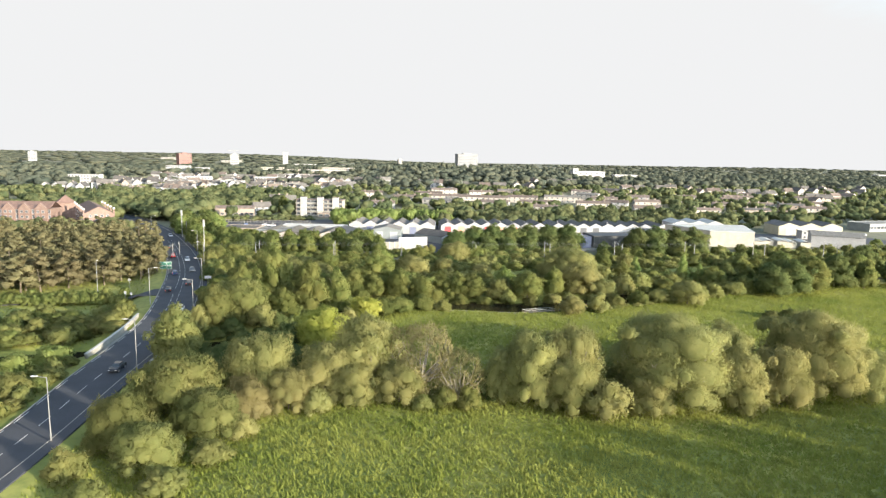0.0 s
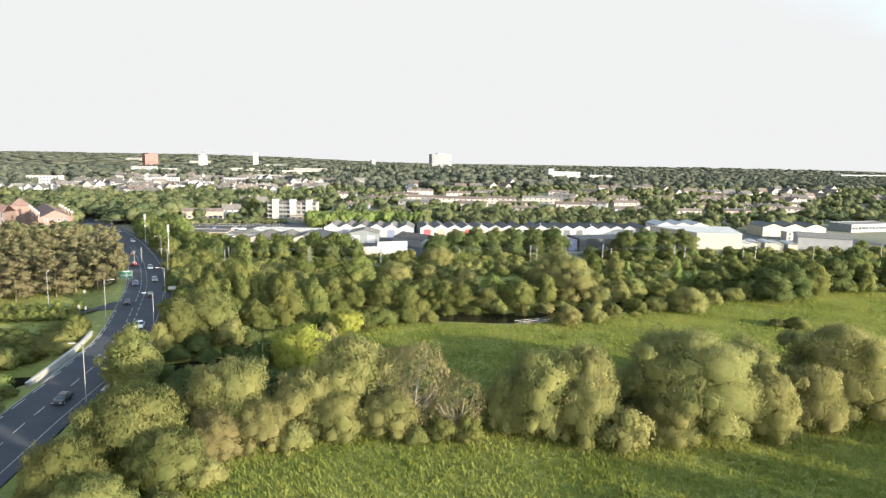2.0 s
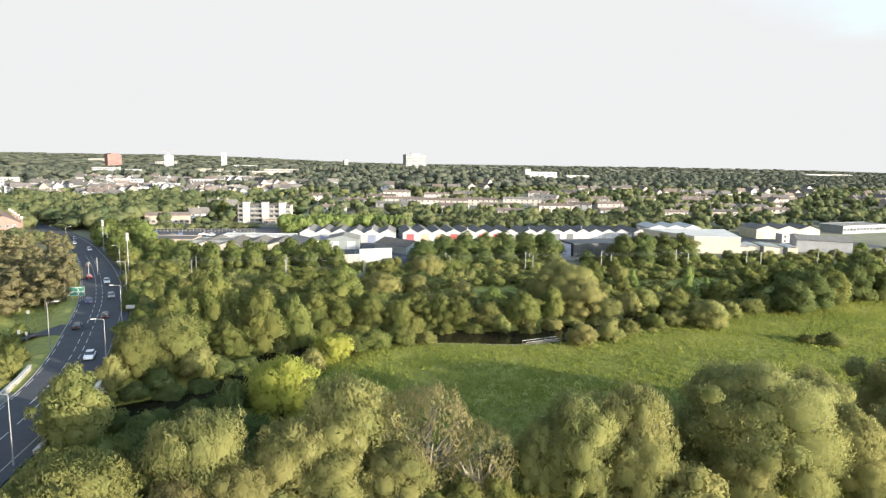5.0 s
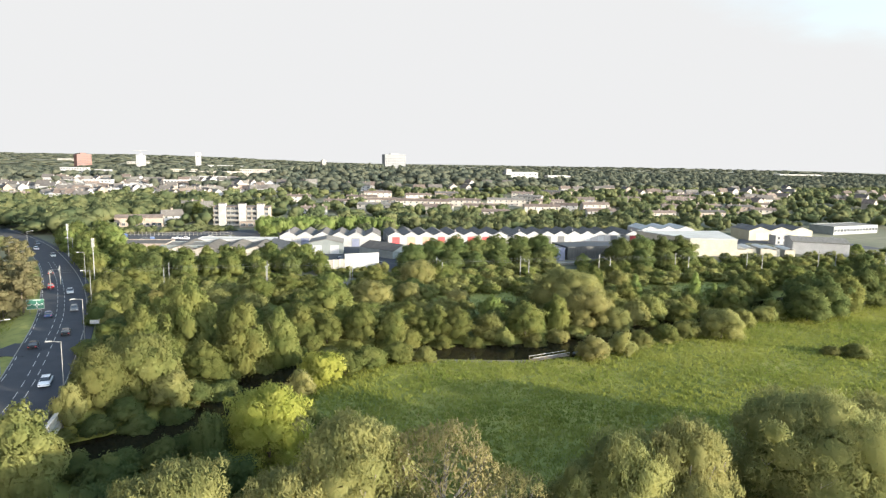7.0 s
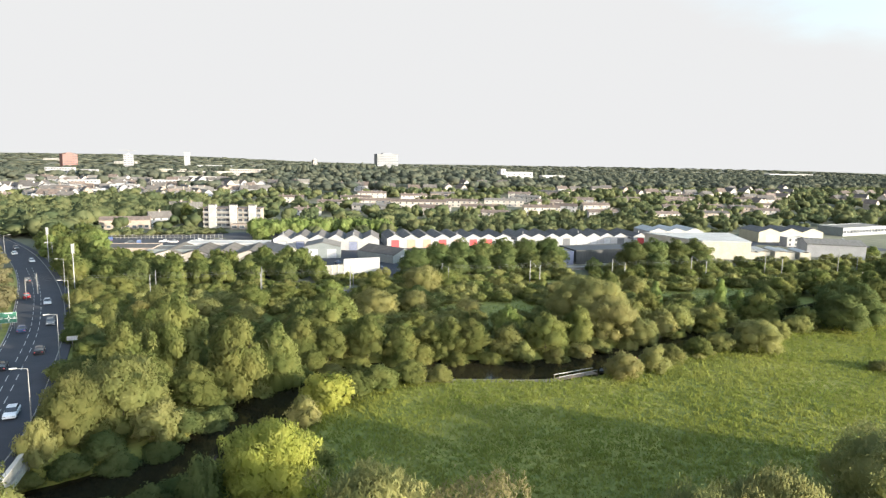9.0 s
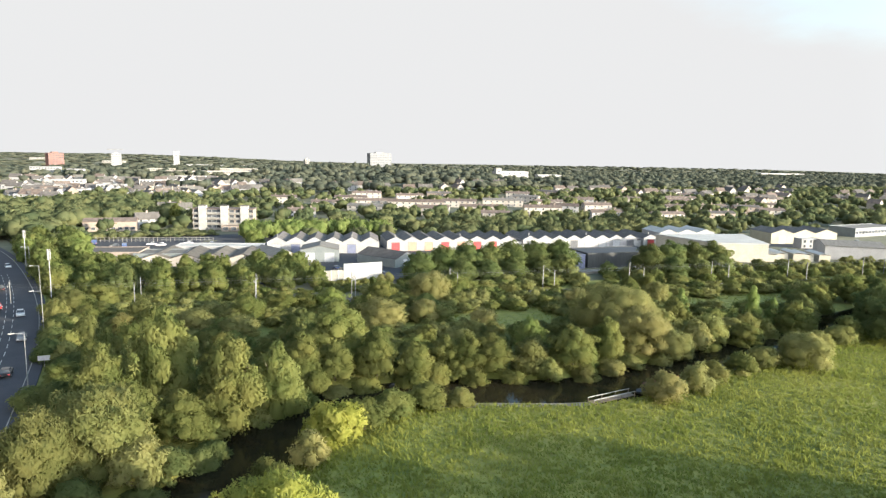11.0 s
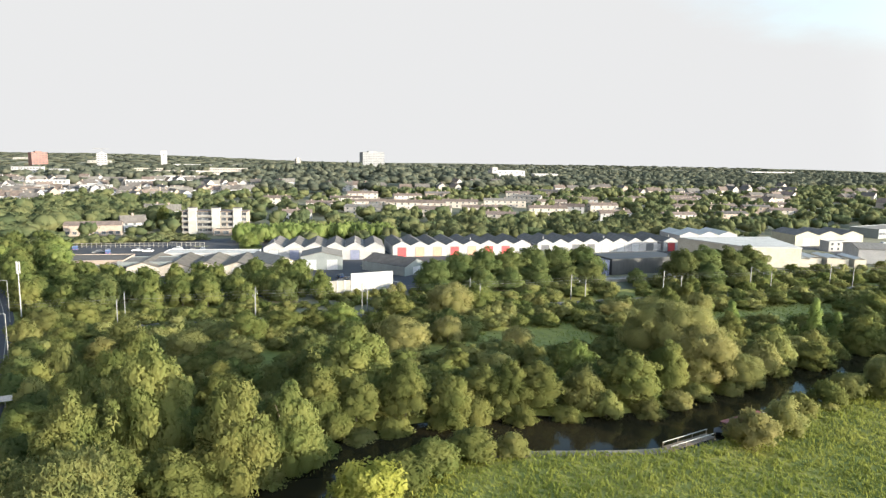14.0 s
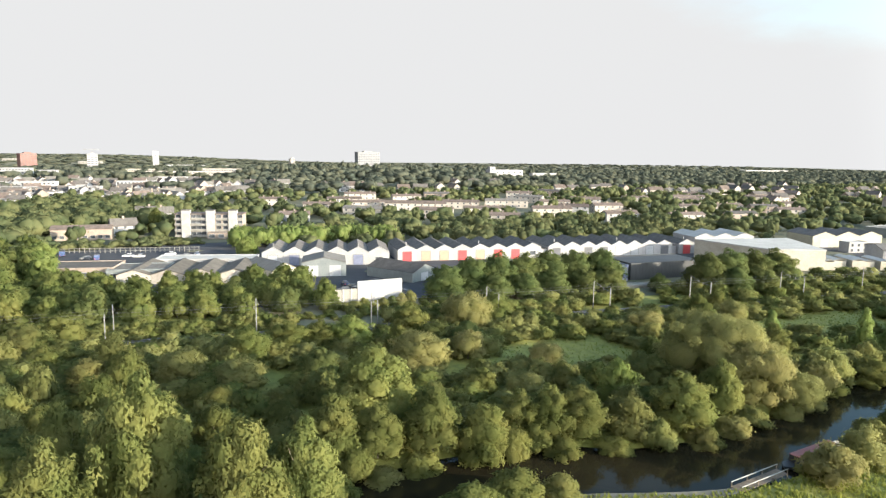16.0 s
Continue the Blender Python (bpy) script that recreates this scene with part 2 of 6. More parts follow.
M["maroon"] = shade("maroon_paint", (0.22, 0.05, 0.04), (0.28, 0.075, 0.055), 0.6, 0.5)
M["track"] = shade("bare_path", (0.19, 0.165, 0.125), (0.25, 0.225, 0.18), 0.6, 0.95, 0.3)
M["ballast"] = shade("track_ballast", (0.08, 0.072, 0.062), (0.12, 0.11, 0.095), 0.5, 0.95, 0.5, scale2=6)
for nm, c in (("silver", (0.45, 0.46, 0.47)), ("black", (0.025, 0.026, 0.03)), ("red", (0.38, 0.03, 0.03)), ("white", (0.72, 0.72, 0.72)), ("blue", (0.05, 0.08, 0.16)), ("grey", (0.16, 0.165, 0.17))):
    M["car_" + nm] = shade("car_paint_" + nm, c, [1.1 * v for v in c], 0.5, 0.25)
# dark slow water
wm = bpy.data.materials.new("river_water")
wm.use_nodes = True
wp = wm.node_tree.nodes["Principled BSDF"]
wp.inputs["Base Color"].default_value, wp.inputs["Roughness"].default_value = (0.016, 0.014, 0.008, 1), 0.07
wp.inputs["IOR"].default_value, wp.inputs["Specular IOR Level"].default_value = 1.33, 0.16
wno, wbu = wm.node_tree.nodes.new("ShaderNodeTexNoise"), wm.node_tree.nodes.new("ShaderNodeBump")
wno.inputs["Scale"].default_value, wno.inputs["Detail"].default_value = 0.8, 4
wbu.inputs["Strength"].default_value, wbu.inputs["Distance"].default_value = 0.06, 0.04
wm.node_tree.links.new(wno.outputs[0], wbu.inputs["Height"]); wm.node_tree.links.new(wbu.outputs[0], wp.inputs["Normal"])
M["water"] = wm


# ---- mesh helpers ----
def mesh_of(name, verts, faces, mat, smooth=False):
    me = bpy.data.meshes.new(name)
    me.from_pydata([tuple(v) for v in verts], [], [tuple(f) for f in faces])
    if mat:
        me.materials.append(mat)
    if smooth:
        me.shade_smooth()
    return me


def quads_mesh(name, V, mat, k=4):
    """A mesh of separate k-cornered faces from an array of corners."""
    V = np.asarray(V, dtype=np.float32).reshape(-1, 3)
    me = bpy.data.meshes.new(name)
    nf = len(V) // k
    me.vertices.add(len(V)); me.vertices.foreach_set("co", V.ravel())
    me.loops.add(len(V)); me.loops.foreach_set("vertex_index", np.arange(len(V), dtype=np.int32))
    me.polygons.add(nf); me.polygons.foreach_set("loop_start", np.arange(0, len(V), k, dtype=np.int32))
    me.polygons.foreach_set("loop_total", np.full(nf, k, dtype=np.int32))
    me.update(calc_edges=True)
    me.materials.append(mat)
    return me


class Shape:
    """Collects boxes, prisms and tubes into one mesh."""

    def __init__(self):
        self.v, self.f = [], []

    def add(self, verts, faces):
        b = len(self.v)
        self.v += [tuple(v) for v in verts]
        self.f += [tuple(b + i for i in f) for f in faces]
        return self

    def box(self, x0, x1, y0, y1, z0, z1):
        return self.add([(x0, y0, z0), (x1, y0, z0), (x1, y1, z0), (x0, y1, z0), (x0, y0, z1), (x1, y0, z1), (x1, y1, z1), (x0, y1, z1)],
                        [(3, 2, 1, 0), (4, 5, 6, 7), (0, 1, 5, 4), (1, 2, 6, 5), (2, 3, 7, 6), (3, 0, 4, 7)])

    def tube(self, p, q, r0, r1=None, n=6):
        p, q = Vector(p), Vector(q)
        r1 = r0 if r1 is None else r1
        d = (q - p).normalized()
        a = d.orthogonal().normalized()
        b = d.cross(a)
        vs = []
        for c, r in ((p, r0), (q, r1)):
            vs += [c + a * r * math.cos(2 * math.pi * i / n) + b * r * math.sin(2 * math.pi * i / n) for i in range(n)]
        fs = [(i, (i + 1) % n, n + (i + 1) % n, n + i) for i in range(n)]
        return self.add(vs, fs + [tuple(range(n - 1, -1, -1)), tuple(range(n, 2 * n))])

    def gable(self, x0, x1, y0, y1, z0, z1, lift):
        """A gabled solid whose ridge runs along y."""
        xm = (x0 + x1) / 2
        return self.add([(x0, y0, z0), (x1, y0, z0), (x1, y1, z0), (x0, y1, z0), (x0, y0, z1), (x1, y0, z1), (x1, y1, z1), (x0, y1, z1),
                         (xm, y0, z1 + lift), (xm, y1, z1 + lift)],
                        [(3, 2, 1, 0), (0, 1, 5, 8, 4), (2, 3, 7, 9, 6), (1, 2, 6, 5), (3, 0, 4, 7), (4, 8, 9, 7), (8, 5, 6, 9)])

    def slab_roof(self, x0, x1, y0, y1, z, lift, over=0.3, thick=0.22):
        """Two roof slopes with thickness, ridge along y, resting on walls that end at z."""
        xm, k = (x0 + x1) / 2, lift / ((x1 - x0) / 2)
        for s, xe in ((-1, x0 - over), (1, x1 + over)):
            ze = z - k * over + 0.03
            zr = z + lift + 0.03
            self.add([(xe, y0 - over, ze), (xm, y0 - over, zr), (xm, y1 + over, zr), (xe, y1 + over, ze),
                      (xe, y0 - over, ze + thick), (xm, y0 - over, zr + thick), (xm, y1 + over, zr + thick), (xe, y1 + over, ze + thick)],
                     [(3, 2, 1, 0), (4, 5, 6, 7), (0, 1, 5, 4), (1, 2, 6, 5), (2, 3, 7, 6), (3, 0, 4, 7)])
        return self

    def mesh(self, name, mat, smooth=False):
        return mesh_of(name, self.v, self.f, mat, smooth)


def part(name, me, parent, label="", at=None):
    ob = new(name, me)
    ob.parent = parent
    if at is not None:
        ob.matrix_basis = at
    return tagged(ob, label)


def thing(name, m, label, category, group="", kind="", me=None):
    ob = new(name, me)
    ob.matrix_basis = m
    if me is None:
        ob.empty_display_size = 0.5
    return tagged(ob, label, category, group, kind)


# ---- the lie of the land ----
ROAD = [(-150, -210, 1.4), (-118, -120, 1.5), (-85, -52, 1.6), (-62, 0, 1.6), (-50, 40, 1.7), (-40, 70, 1.8), (-31.2, 103, 2.0), (-26.2, 125, 2.9), (-21.5, 146, 3.4), (-18.6, 168, 3.4), (-18.9, 200, 3.2), (-21.3, 240, 2.8),
        (-30, 300, 1.8), (-44, 363, 0.9), (-60, 412, 0.5), (-80, 460, 0.4)]
ROAD_W = [(-250, 9.0), (0, 9.0), (110, 9.0), (150, 10.6), (260, 11.0), (320, 9.5), (500, 9.0)]
RIVER = [(-150, 140), (-90, 148), (-45, 151), (-25, 151), (-10, 152.5), (4, 156), (13.5, 163.5), (19, 172), (29, 183), (44, 186.5), (60, 183), (77, 176.5), (95, 176), (115, 179.5),
         (135, 184), (165, 190), (230, 200), (330, 205)]


def spline(pts, step=3.0):
    P = [Vector(p) for p in pts]
    P = [2 * P[0] - P[1]] + P + [2 * P[-1] - P[-2]]
    out = []
    for a, b, c, d in zip(P, P[1:], P[2:], P[3:]):
        n = max(1, int((c - b).length / step))
        for i in range(n):
            t = i / n
            out.append(0.5 * (2 * b + (c - a) * t + (2 * a - 5 * b + 4 * c - d) * t * t + (3 * b - a - 3 * c + d) * t ** 3))
    out.append(P[-2])
    return out


ROAD_S = spline(ROAD, 4)
RIVER_S = spline([(*p, 0) for p in RIVER], 3)
road_np = np.array([tuple(p) for p in ROAD_S])
river_np = np.array([tuple(p)[:2] for p in RIVER_S])


def near_line(P, x, y):
    """The distance from points to a polyline and the index of the nearest vertex."""
    x, y = np.asarray(x, float), np.asarray(y, float)
    best, idx = np.full(x.shape, 1e9), np.zeros(x.shape, int)
    for i in range(len(P) - 1):
        ax, ay, bx, by = P[i][0], P[i][1], P[i + 1][0], P[i + 1][1]
        dx, dy = bx - ax, by - ay
        t = np.clip(((x - ax) * dx + (y - ay) * dy) / (dx * dx + dy * dy), 0, 1)
        d = np.hypot(x - ax - t * dx, y - ay - t * dy)
        m = d < best
        best[m], idx[m] = d[m], i
    return best, idx


def smooth01(a, b, v):
    t = np.clip((v - a) / (b - a), 0, 1)
    return t * t * (3 - 2 * t)


def land(x, y):
    """Height of the ground."""
    x, y = np.atleast_1d(np.asarray(x, float)), np.atleast_1d(np.asarray(y, float))
    z = 0.18 * np.sin(x * 0.11 + 1.0) * np.sin(y * 0.09) * smooth01(600, 300, y)
    z = z + 9.0 * np.exp(-(((x - 330) / 330) ** 2 + ((y - 1080) / 260) ** 2))          # the wooded hill
    z = z - 5.0 * smooth01(300, 900, x) * smooth01(500, 1100, y)
    z = z - 34.0 * smooth01(1300, 3600, y + 0.3 * x) * smooth01(-200, 1500, x)              # the valley falls away to the east
    d, i = near_line(road_np, x, y)
    rz = road_np[i, 2] - 0.12
    z = z + (rz - z) * smooth01(17, 7.0, d) * smooth01(470, 440, y)
    d, i = near_line(river_np, x, y)
    bed = smooth01(8.6, 4.8, d) * smooth01(330, 250, x)
    return z * (1 - bed) - 2.2 * bed


def lz(x, y):
    return float(land(x, y)[0])


# ---- ground, river, road ----
def stops(pairs):
    out = []
    for a, b, s in pairs:
        out += list(np.arange(a, b, s))
    return np.array(out + [pairs[-1][1]])


gx = stops([(-4600, -1000, 300), (-1000, -300, 70), (-300, -120, 15), (-120, -50, 5), (-50, 200, 2.2), (200, 340, 7), (340, 1000, 40), (1000, 4600, 300)])
gy = stops([(-1200, -200, 200), (-200, 40, 20), (40, 110, 4), (110, 210, 2.2), (210, 320, 4), (320, 520, 12), (520, 1600, 45), (1600, 4600, 250)])
GX, GY = np.meshgrid(gx, gy)
GZ = land(GX.ravel(), GY.ravel())
gv = np.column_stack([GX.ravel(), GY.ravel(), GZ])
nx, ny = len(gx), len(gy)
gf = [(j * nx + i, j * nx + i + 1, (j + 1) * nx + i + 1, (j + 1) * nx + i) for j in range(ny - 1) for i in range(nx - 1)]
ground_me = mesh_of("ground", gv, gf, M["grass"], True)
ground_me.materials.append(M["far_ground"])
for p in ground_me.polygons:
    if p.center.y > 330 or p.center.y > 262 and p.center.x > 40:
        p.material_index = 1
ground = tagged(new("ground", ground_me), "rough green meadow and valley floor rising to the far hills", "ground", kind="structure")


def ribbon(P, widths, z=None, lift=0.0):
    """Corners of a strip along a line: widths is a pair of offsets to its left and right, or a function of y that gives one."""
    L = []
    for i, p in enumerate(P):
        d = (P[min(i + 1, len(P) - 1)] - P[max(i - 1, 0)])
        nrm = Vector((d.y, -d.x, 0)).normalized()
        a, b = widths(p.y) if callable(widths) else widths
        zz = p.z if z is None else z
        L.append((p + nrm * a, p + nrm * b, zz + lift))
    return L


def strip(name, P, widths, mat, z=None, lift=0.0, thick=0.0):
    L = ribbon(P, widths, z, lift)
    v, f = [], []
    for a, b, zz in L:
        v += [(a.x, a.y, zz), (b.x, b.y, zz), (b.x, b.y, zz - thick), (a.x, a.y, zz - thick)]
    for i in range(len(L) - 1):
        o, n = 4 * i, 4 * i + 4
        f.append((o, o + 1, n + 1, n))
        if thick:
            f += [(o + 1, o + 2, n + 2, n + 1), (o + 3, o, n, n + 3), (o + 2, o + 3, n + 3, n + 2)]
    return mesh_of(name, v, f, mat)


river = tagged(new("river", strip("river", RIVER_S, (-8.2, 8.2), M["water"], z=-0.85)), "dark slow river between overgrown banks", "river", kind="structure")


def half(y):
    return float(np.interp(y, [w[0] for w in ROAD_W], [w[1] / 2 for w in ROAD_W]))


road = tagged(new("road", strip("road", ROAD_S, lambda y: (-half(y), half(y)), M["asphalt"], thick=0.5)), "grey asphalt road curving over a low bridge", "road", kind="structure")
for s, nm in ((-1, "kerb"), (1, "kerb")):
    k = new(nm, strip("kerb", ROAD_S, (lambda y, s=s: tuple(sorted((s * half(y), s * (half(y) + 0.18))))), M["concrete"], lift=0.1, thick=0.5))
    k.parent = road
pavement = tagged(new("pavement", strip("pavement", ROAD_S, lambda y: (half(y) + 0.18, half(y) + 2.0), M["asphalt"], lift=0.09, thick=0.5)), "narrow asphalt footway beside the road", "pavement", kind="structure")


def along(y0, off):
    """The point of the road at that y, moved sideways, and the road's bearing there."""
    i = int(np.argmin(abs(road_np[:, 1] - y0)))
    i = min(max(i, 1), len(ROAD_S) - 2)
    d = ROAD_S[i + 1] - ROAD_S[i - 1]
    t = (y0 - road_np[i, 1]) / d.y
    p = ROAD_S[i] + d * t
    n = Vector((d.y, -d.x, 0)).normalized()
    return Vector((p.x, p.y, p.z)) + n * off, math.degrees(math.atan2(d.y, d.x)) - 90


dash_me = Shape().box(-0.07, 0.07, 0, 3.4, 0, 0.012).mesh("lane_line", M["paint"])
edge_me = Shape().box(-0.07, 0.07, 0, 4.1, 0, 0.012).mesh("edge_line", M["paint"])


def lay(me, name, y0, y1, off, gap):
    y = y0
    while y < y1:
        p, r = along(y, off(y) if callable(off) else off)
        p2, _ = along(y + 3.0, off(y) if callable(off) else off)
        tilt = math.degrees(math.atan2(p2.z - p.z, 3.0))
        ob = part(name, me, road, at=pose(p.x, p.y, p.z + 0.004, tilt, 0, r))
        y += gap


lay(dash_me, "lane_line", -60, 152, 0.2, 6.0)
lay(dash_me, "lane_line", 152, 330, -1.3, 6.0)
lay(dash_me, "lane_line", 152, 330, 0.3, 6.0)
lay(edge_me, "edge_line", -60, 330, lambda y: -half(y) + 0.35, 6.5)

# bridge over the river: two parapets and a deck
bridge = thing("road_bridge", pose(0, 0, 0), "low road bridge with pale concrete parapets over the river", "bridge")
deck = [p for p in ROAD_S if 132 < p.y < 171]
part("deck", strip("deck", deck, (-7.6, 7.9), M["concrete"], lift=-0.52, thick=0.9), bridge)
for s, span in ((-1, (137, 170)), (1, (134, 167))):
    wall = [p for p in ROAD_S if span[0] - 3 < p.y < span[1] + 2]
    lo, hi = (-7.1, -6.75) if s < 0 else (7.2, 7.55)
    par = part("parapet", strip("parapet", wall, (lo, hi), M["concrete"], lift=0.75, thick=1.4), bridge)
    part("coping", strip("coping", wall, (lo - 0.1, hi + 0.1), M["pale"], lift=0.9, thick=0.15), par, "pale parapet coping")
for s in (-7.4, 7.0):
    for yy in (142, 163):
        p, r = along(yy, s + 0.2)
        part("abutment", Shape().box(-0.6, 0.6, -3, 3, -5.5, -1.3).mesh("abutment", M["concrete"]), bridge, at=pose(p.x, p.y, p.z, 0, 0, r))

side_road = [Vector((-20.5, 199, 3.1)), Vector((-28, 203, 2.9)), Vector((-36, 206.5, 2.5)), Vector((-50, 209, 1.8)), Vector((-95, 211, 1.0))]
slip = spline([tuple(p) for p in side_road], 3)
for p in slip[3:]:
    p.z = lz(p.x, p.y) + 0.1
tagged(new("side_road", strip("side_road", slip, (-4.2, 4.2), M["asphalt"], lift=0.22, thick=0.5)), "short asphalt side road joining the main road", "road", kind="structure")
# ---- trees ----
rng = np.random.default_rng(7)


def unit(v):
    return v / np.maximum(np.linalg.norm(v, axis=-1, keepdims=True), 1e-9)


def ico(sub):
    bm = bmesh.new()
    bmesh.ops.create_icosphere(bm, subdivisions=sub, radius=1)
    v = np.array([tuple(x.co) for x in bm.verts])
    f = np.array([[x.index for x in q.verts] for q in bm.faces])
    bm.free()
    return v, f


ICO_S = ico(1)


def ico0():
    g = (1 + 5 ** 0.5) / 2
    v = unit(np.array([(-1, g, 0), (1, g, 0), (-1, -g, 0), (1, -g, 0), (0, -1, g), (0, 1, g), (0, -1, -g), (0, 1, -g), (g, 0, -1), (g, 0, 1), (-g, 0, -1), (-g, 0, 1)], float))
    f = np.array([(0, 11, 5), (0, 5, 1), (0, 1, 7), (0, 7, 10), (0, 10, 11), (1, 5, 9), (5, 11, 4), (11, 10, 2), (10, 7, 6), (7, 1, 8), (3, 9, 4), (3, 4, 2), (3, 2, 6), (3, 6, 8), (3, 8, 9), (4, 9, 5), (2, 4, 11), (6, 2, 10), (8, 6, 7), (9, 8, 1)])
    return v, f


ICO0 = ico0()


def puffs_of(style, n, r):
    """Centres and radii of the lobes that make up a crown of about radius 1 and height 1 (z from 0 to 1)."""
    C, R = [], []

    def ring(count, out, z, q):
        turn = r.random() * 6.283
        for k in range(count):
            a = turn + 6.283 * (k + r.uniform(-0.3, 0.3)) / count
            w = r.uniform(*out)
            C.append((w * math.cos(a), w * math.sin(a), r.uniform(*z))); R.append(r.uniform(*q))

    if style == "cone":
        for k in range(n):
            a = r.random() * 2 * math.pi
            z = 0.06 + 0.9 * (k + 0.5) / n
            w = (1 - z) * 0.75
            C.append((w * math.cos(a) * 0.7, w * math.sin(a) * 0.7, z)); R.append(0.2 + 0.35 * (1 - z))
    elif style == "pine":
        for k in range(n):
            a = r.random() * 2 * math.pi
            z = 0.14 + 0.82 * (k + 0.5) / n
            w = 0.12 + 0.85 * (1 - z) ** 0.8 * (0.6 + 0.4 * r.random())
            C.append((w * math.cos(a), w * math.sin(a), z)); R.append(0.17 + 0.24 * (1 - z))
    elif style == "dome":          # a broad rounded willow, its skirt down to the ground
        ring(1, (0, 0.05), (0.44, 0.5), (0.58, 0.64))
        ring(9, (0.52, 0.7), (0.24, 0.54), (0.28, 0.42))
        ring(7, (0.36, 0.58), (0.56, 0.72), (0.26, 0.36))
        ring(4, (0.05, 0.28), (0.72, 0.82), (0.2, 0.28))
        ring(9, (0.68, 0.86), (0.1, 0.24), (0.18, 0.27))
        ring(14, (0.5, 0.9), (0.2, 0.8), (0.1, 0.17))
    elif style == "grand":         # one very wide old willow
        ring(1, (0, 0.05), (0.42, 0.46), (0.56, 0.6))
        ring(10, (0.5, 0.66), (0.3, 0.5), (0.28, 0.38))
        ring(9, (0.4, 0.6), (0.56, 0.7), (0.22, 0.3))
        ring(6, (0.08, 0.32), (0.7, 0.8), (0.18, 0.25))
        ring(14, (0.72, 0.88), (0.1, 0.26), (0.14, 0.21))
        ring(30, (0.5, 0.94), (0.16, 0.78), (0.08, 0.14))
    elif style == "tall":          # a ragged upright broadleaf: boughs stacked round a leader
        ring(1, (0, 0.06), (0.3, 0.36), (0.46, 0.52))
        ring(1, (0, 0.1), (0.56, 0.6), (0.38, 0.44))
        ring(1, (0, 0.1), (0.76, 0.8), (0.24, 0.3))
        ring(9, (0.46, 0.7), (0.1, 0.34), (0.26, 0.38))
        ring(8, (0.4, 0.62), (0.36, 0.58), (0.24, 0.34))
        ring(7, (0.22, 0.46), (0.6, 0.78), (0.18, 0.27))
        ring(3, (0.02, 0.2), (0.84, 0.93), (0.09, 0.15))
        ring(12, (0.6, 0.92), (0.12, 0.66), (0.09, 0.17))
    else:                          # a low bush
        ring(1, (0, 0.1), (0.36, 0.42), (0.52, 0.6))
        ring(7, (0.4, 0.62), (0.16, 0.48), (0.28, 0.42))
        ring(5, (0.15, 0.4), (0.5, 0.72), (0.2, 0.32))
        ring(9, (0.55, 0.85), (0.08, 0.5), (0.12, 0.22))
    return np.array(C), np.array(R)


def tufts(P, waves, phase):
    """A soft, lumpy field from about -1 to 1."""
    return np.sin(P @ waves.T + phase).sum(1) / math.sqrt(len(waves))


RAW = {}          # corners, faces and normals of each crown pattern, for the joined woods


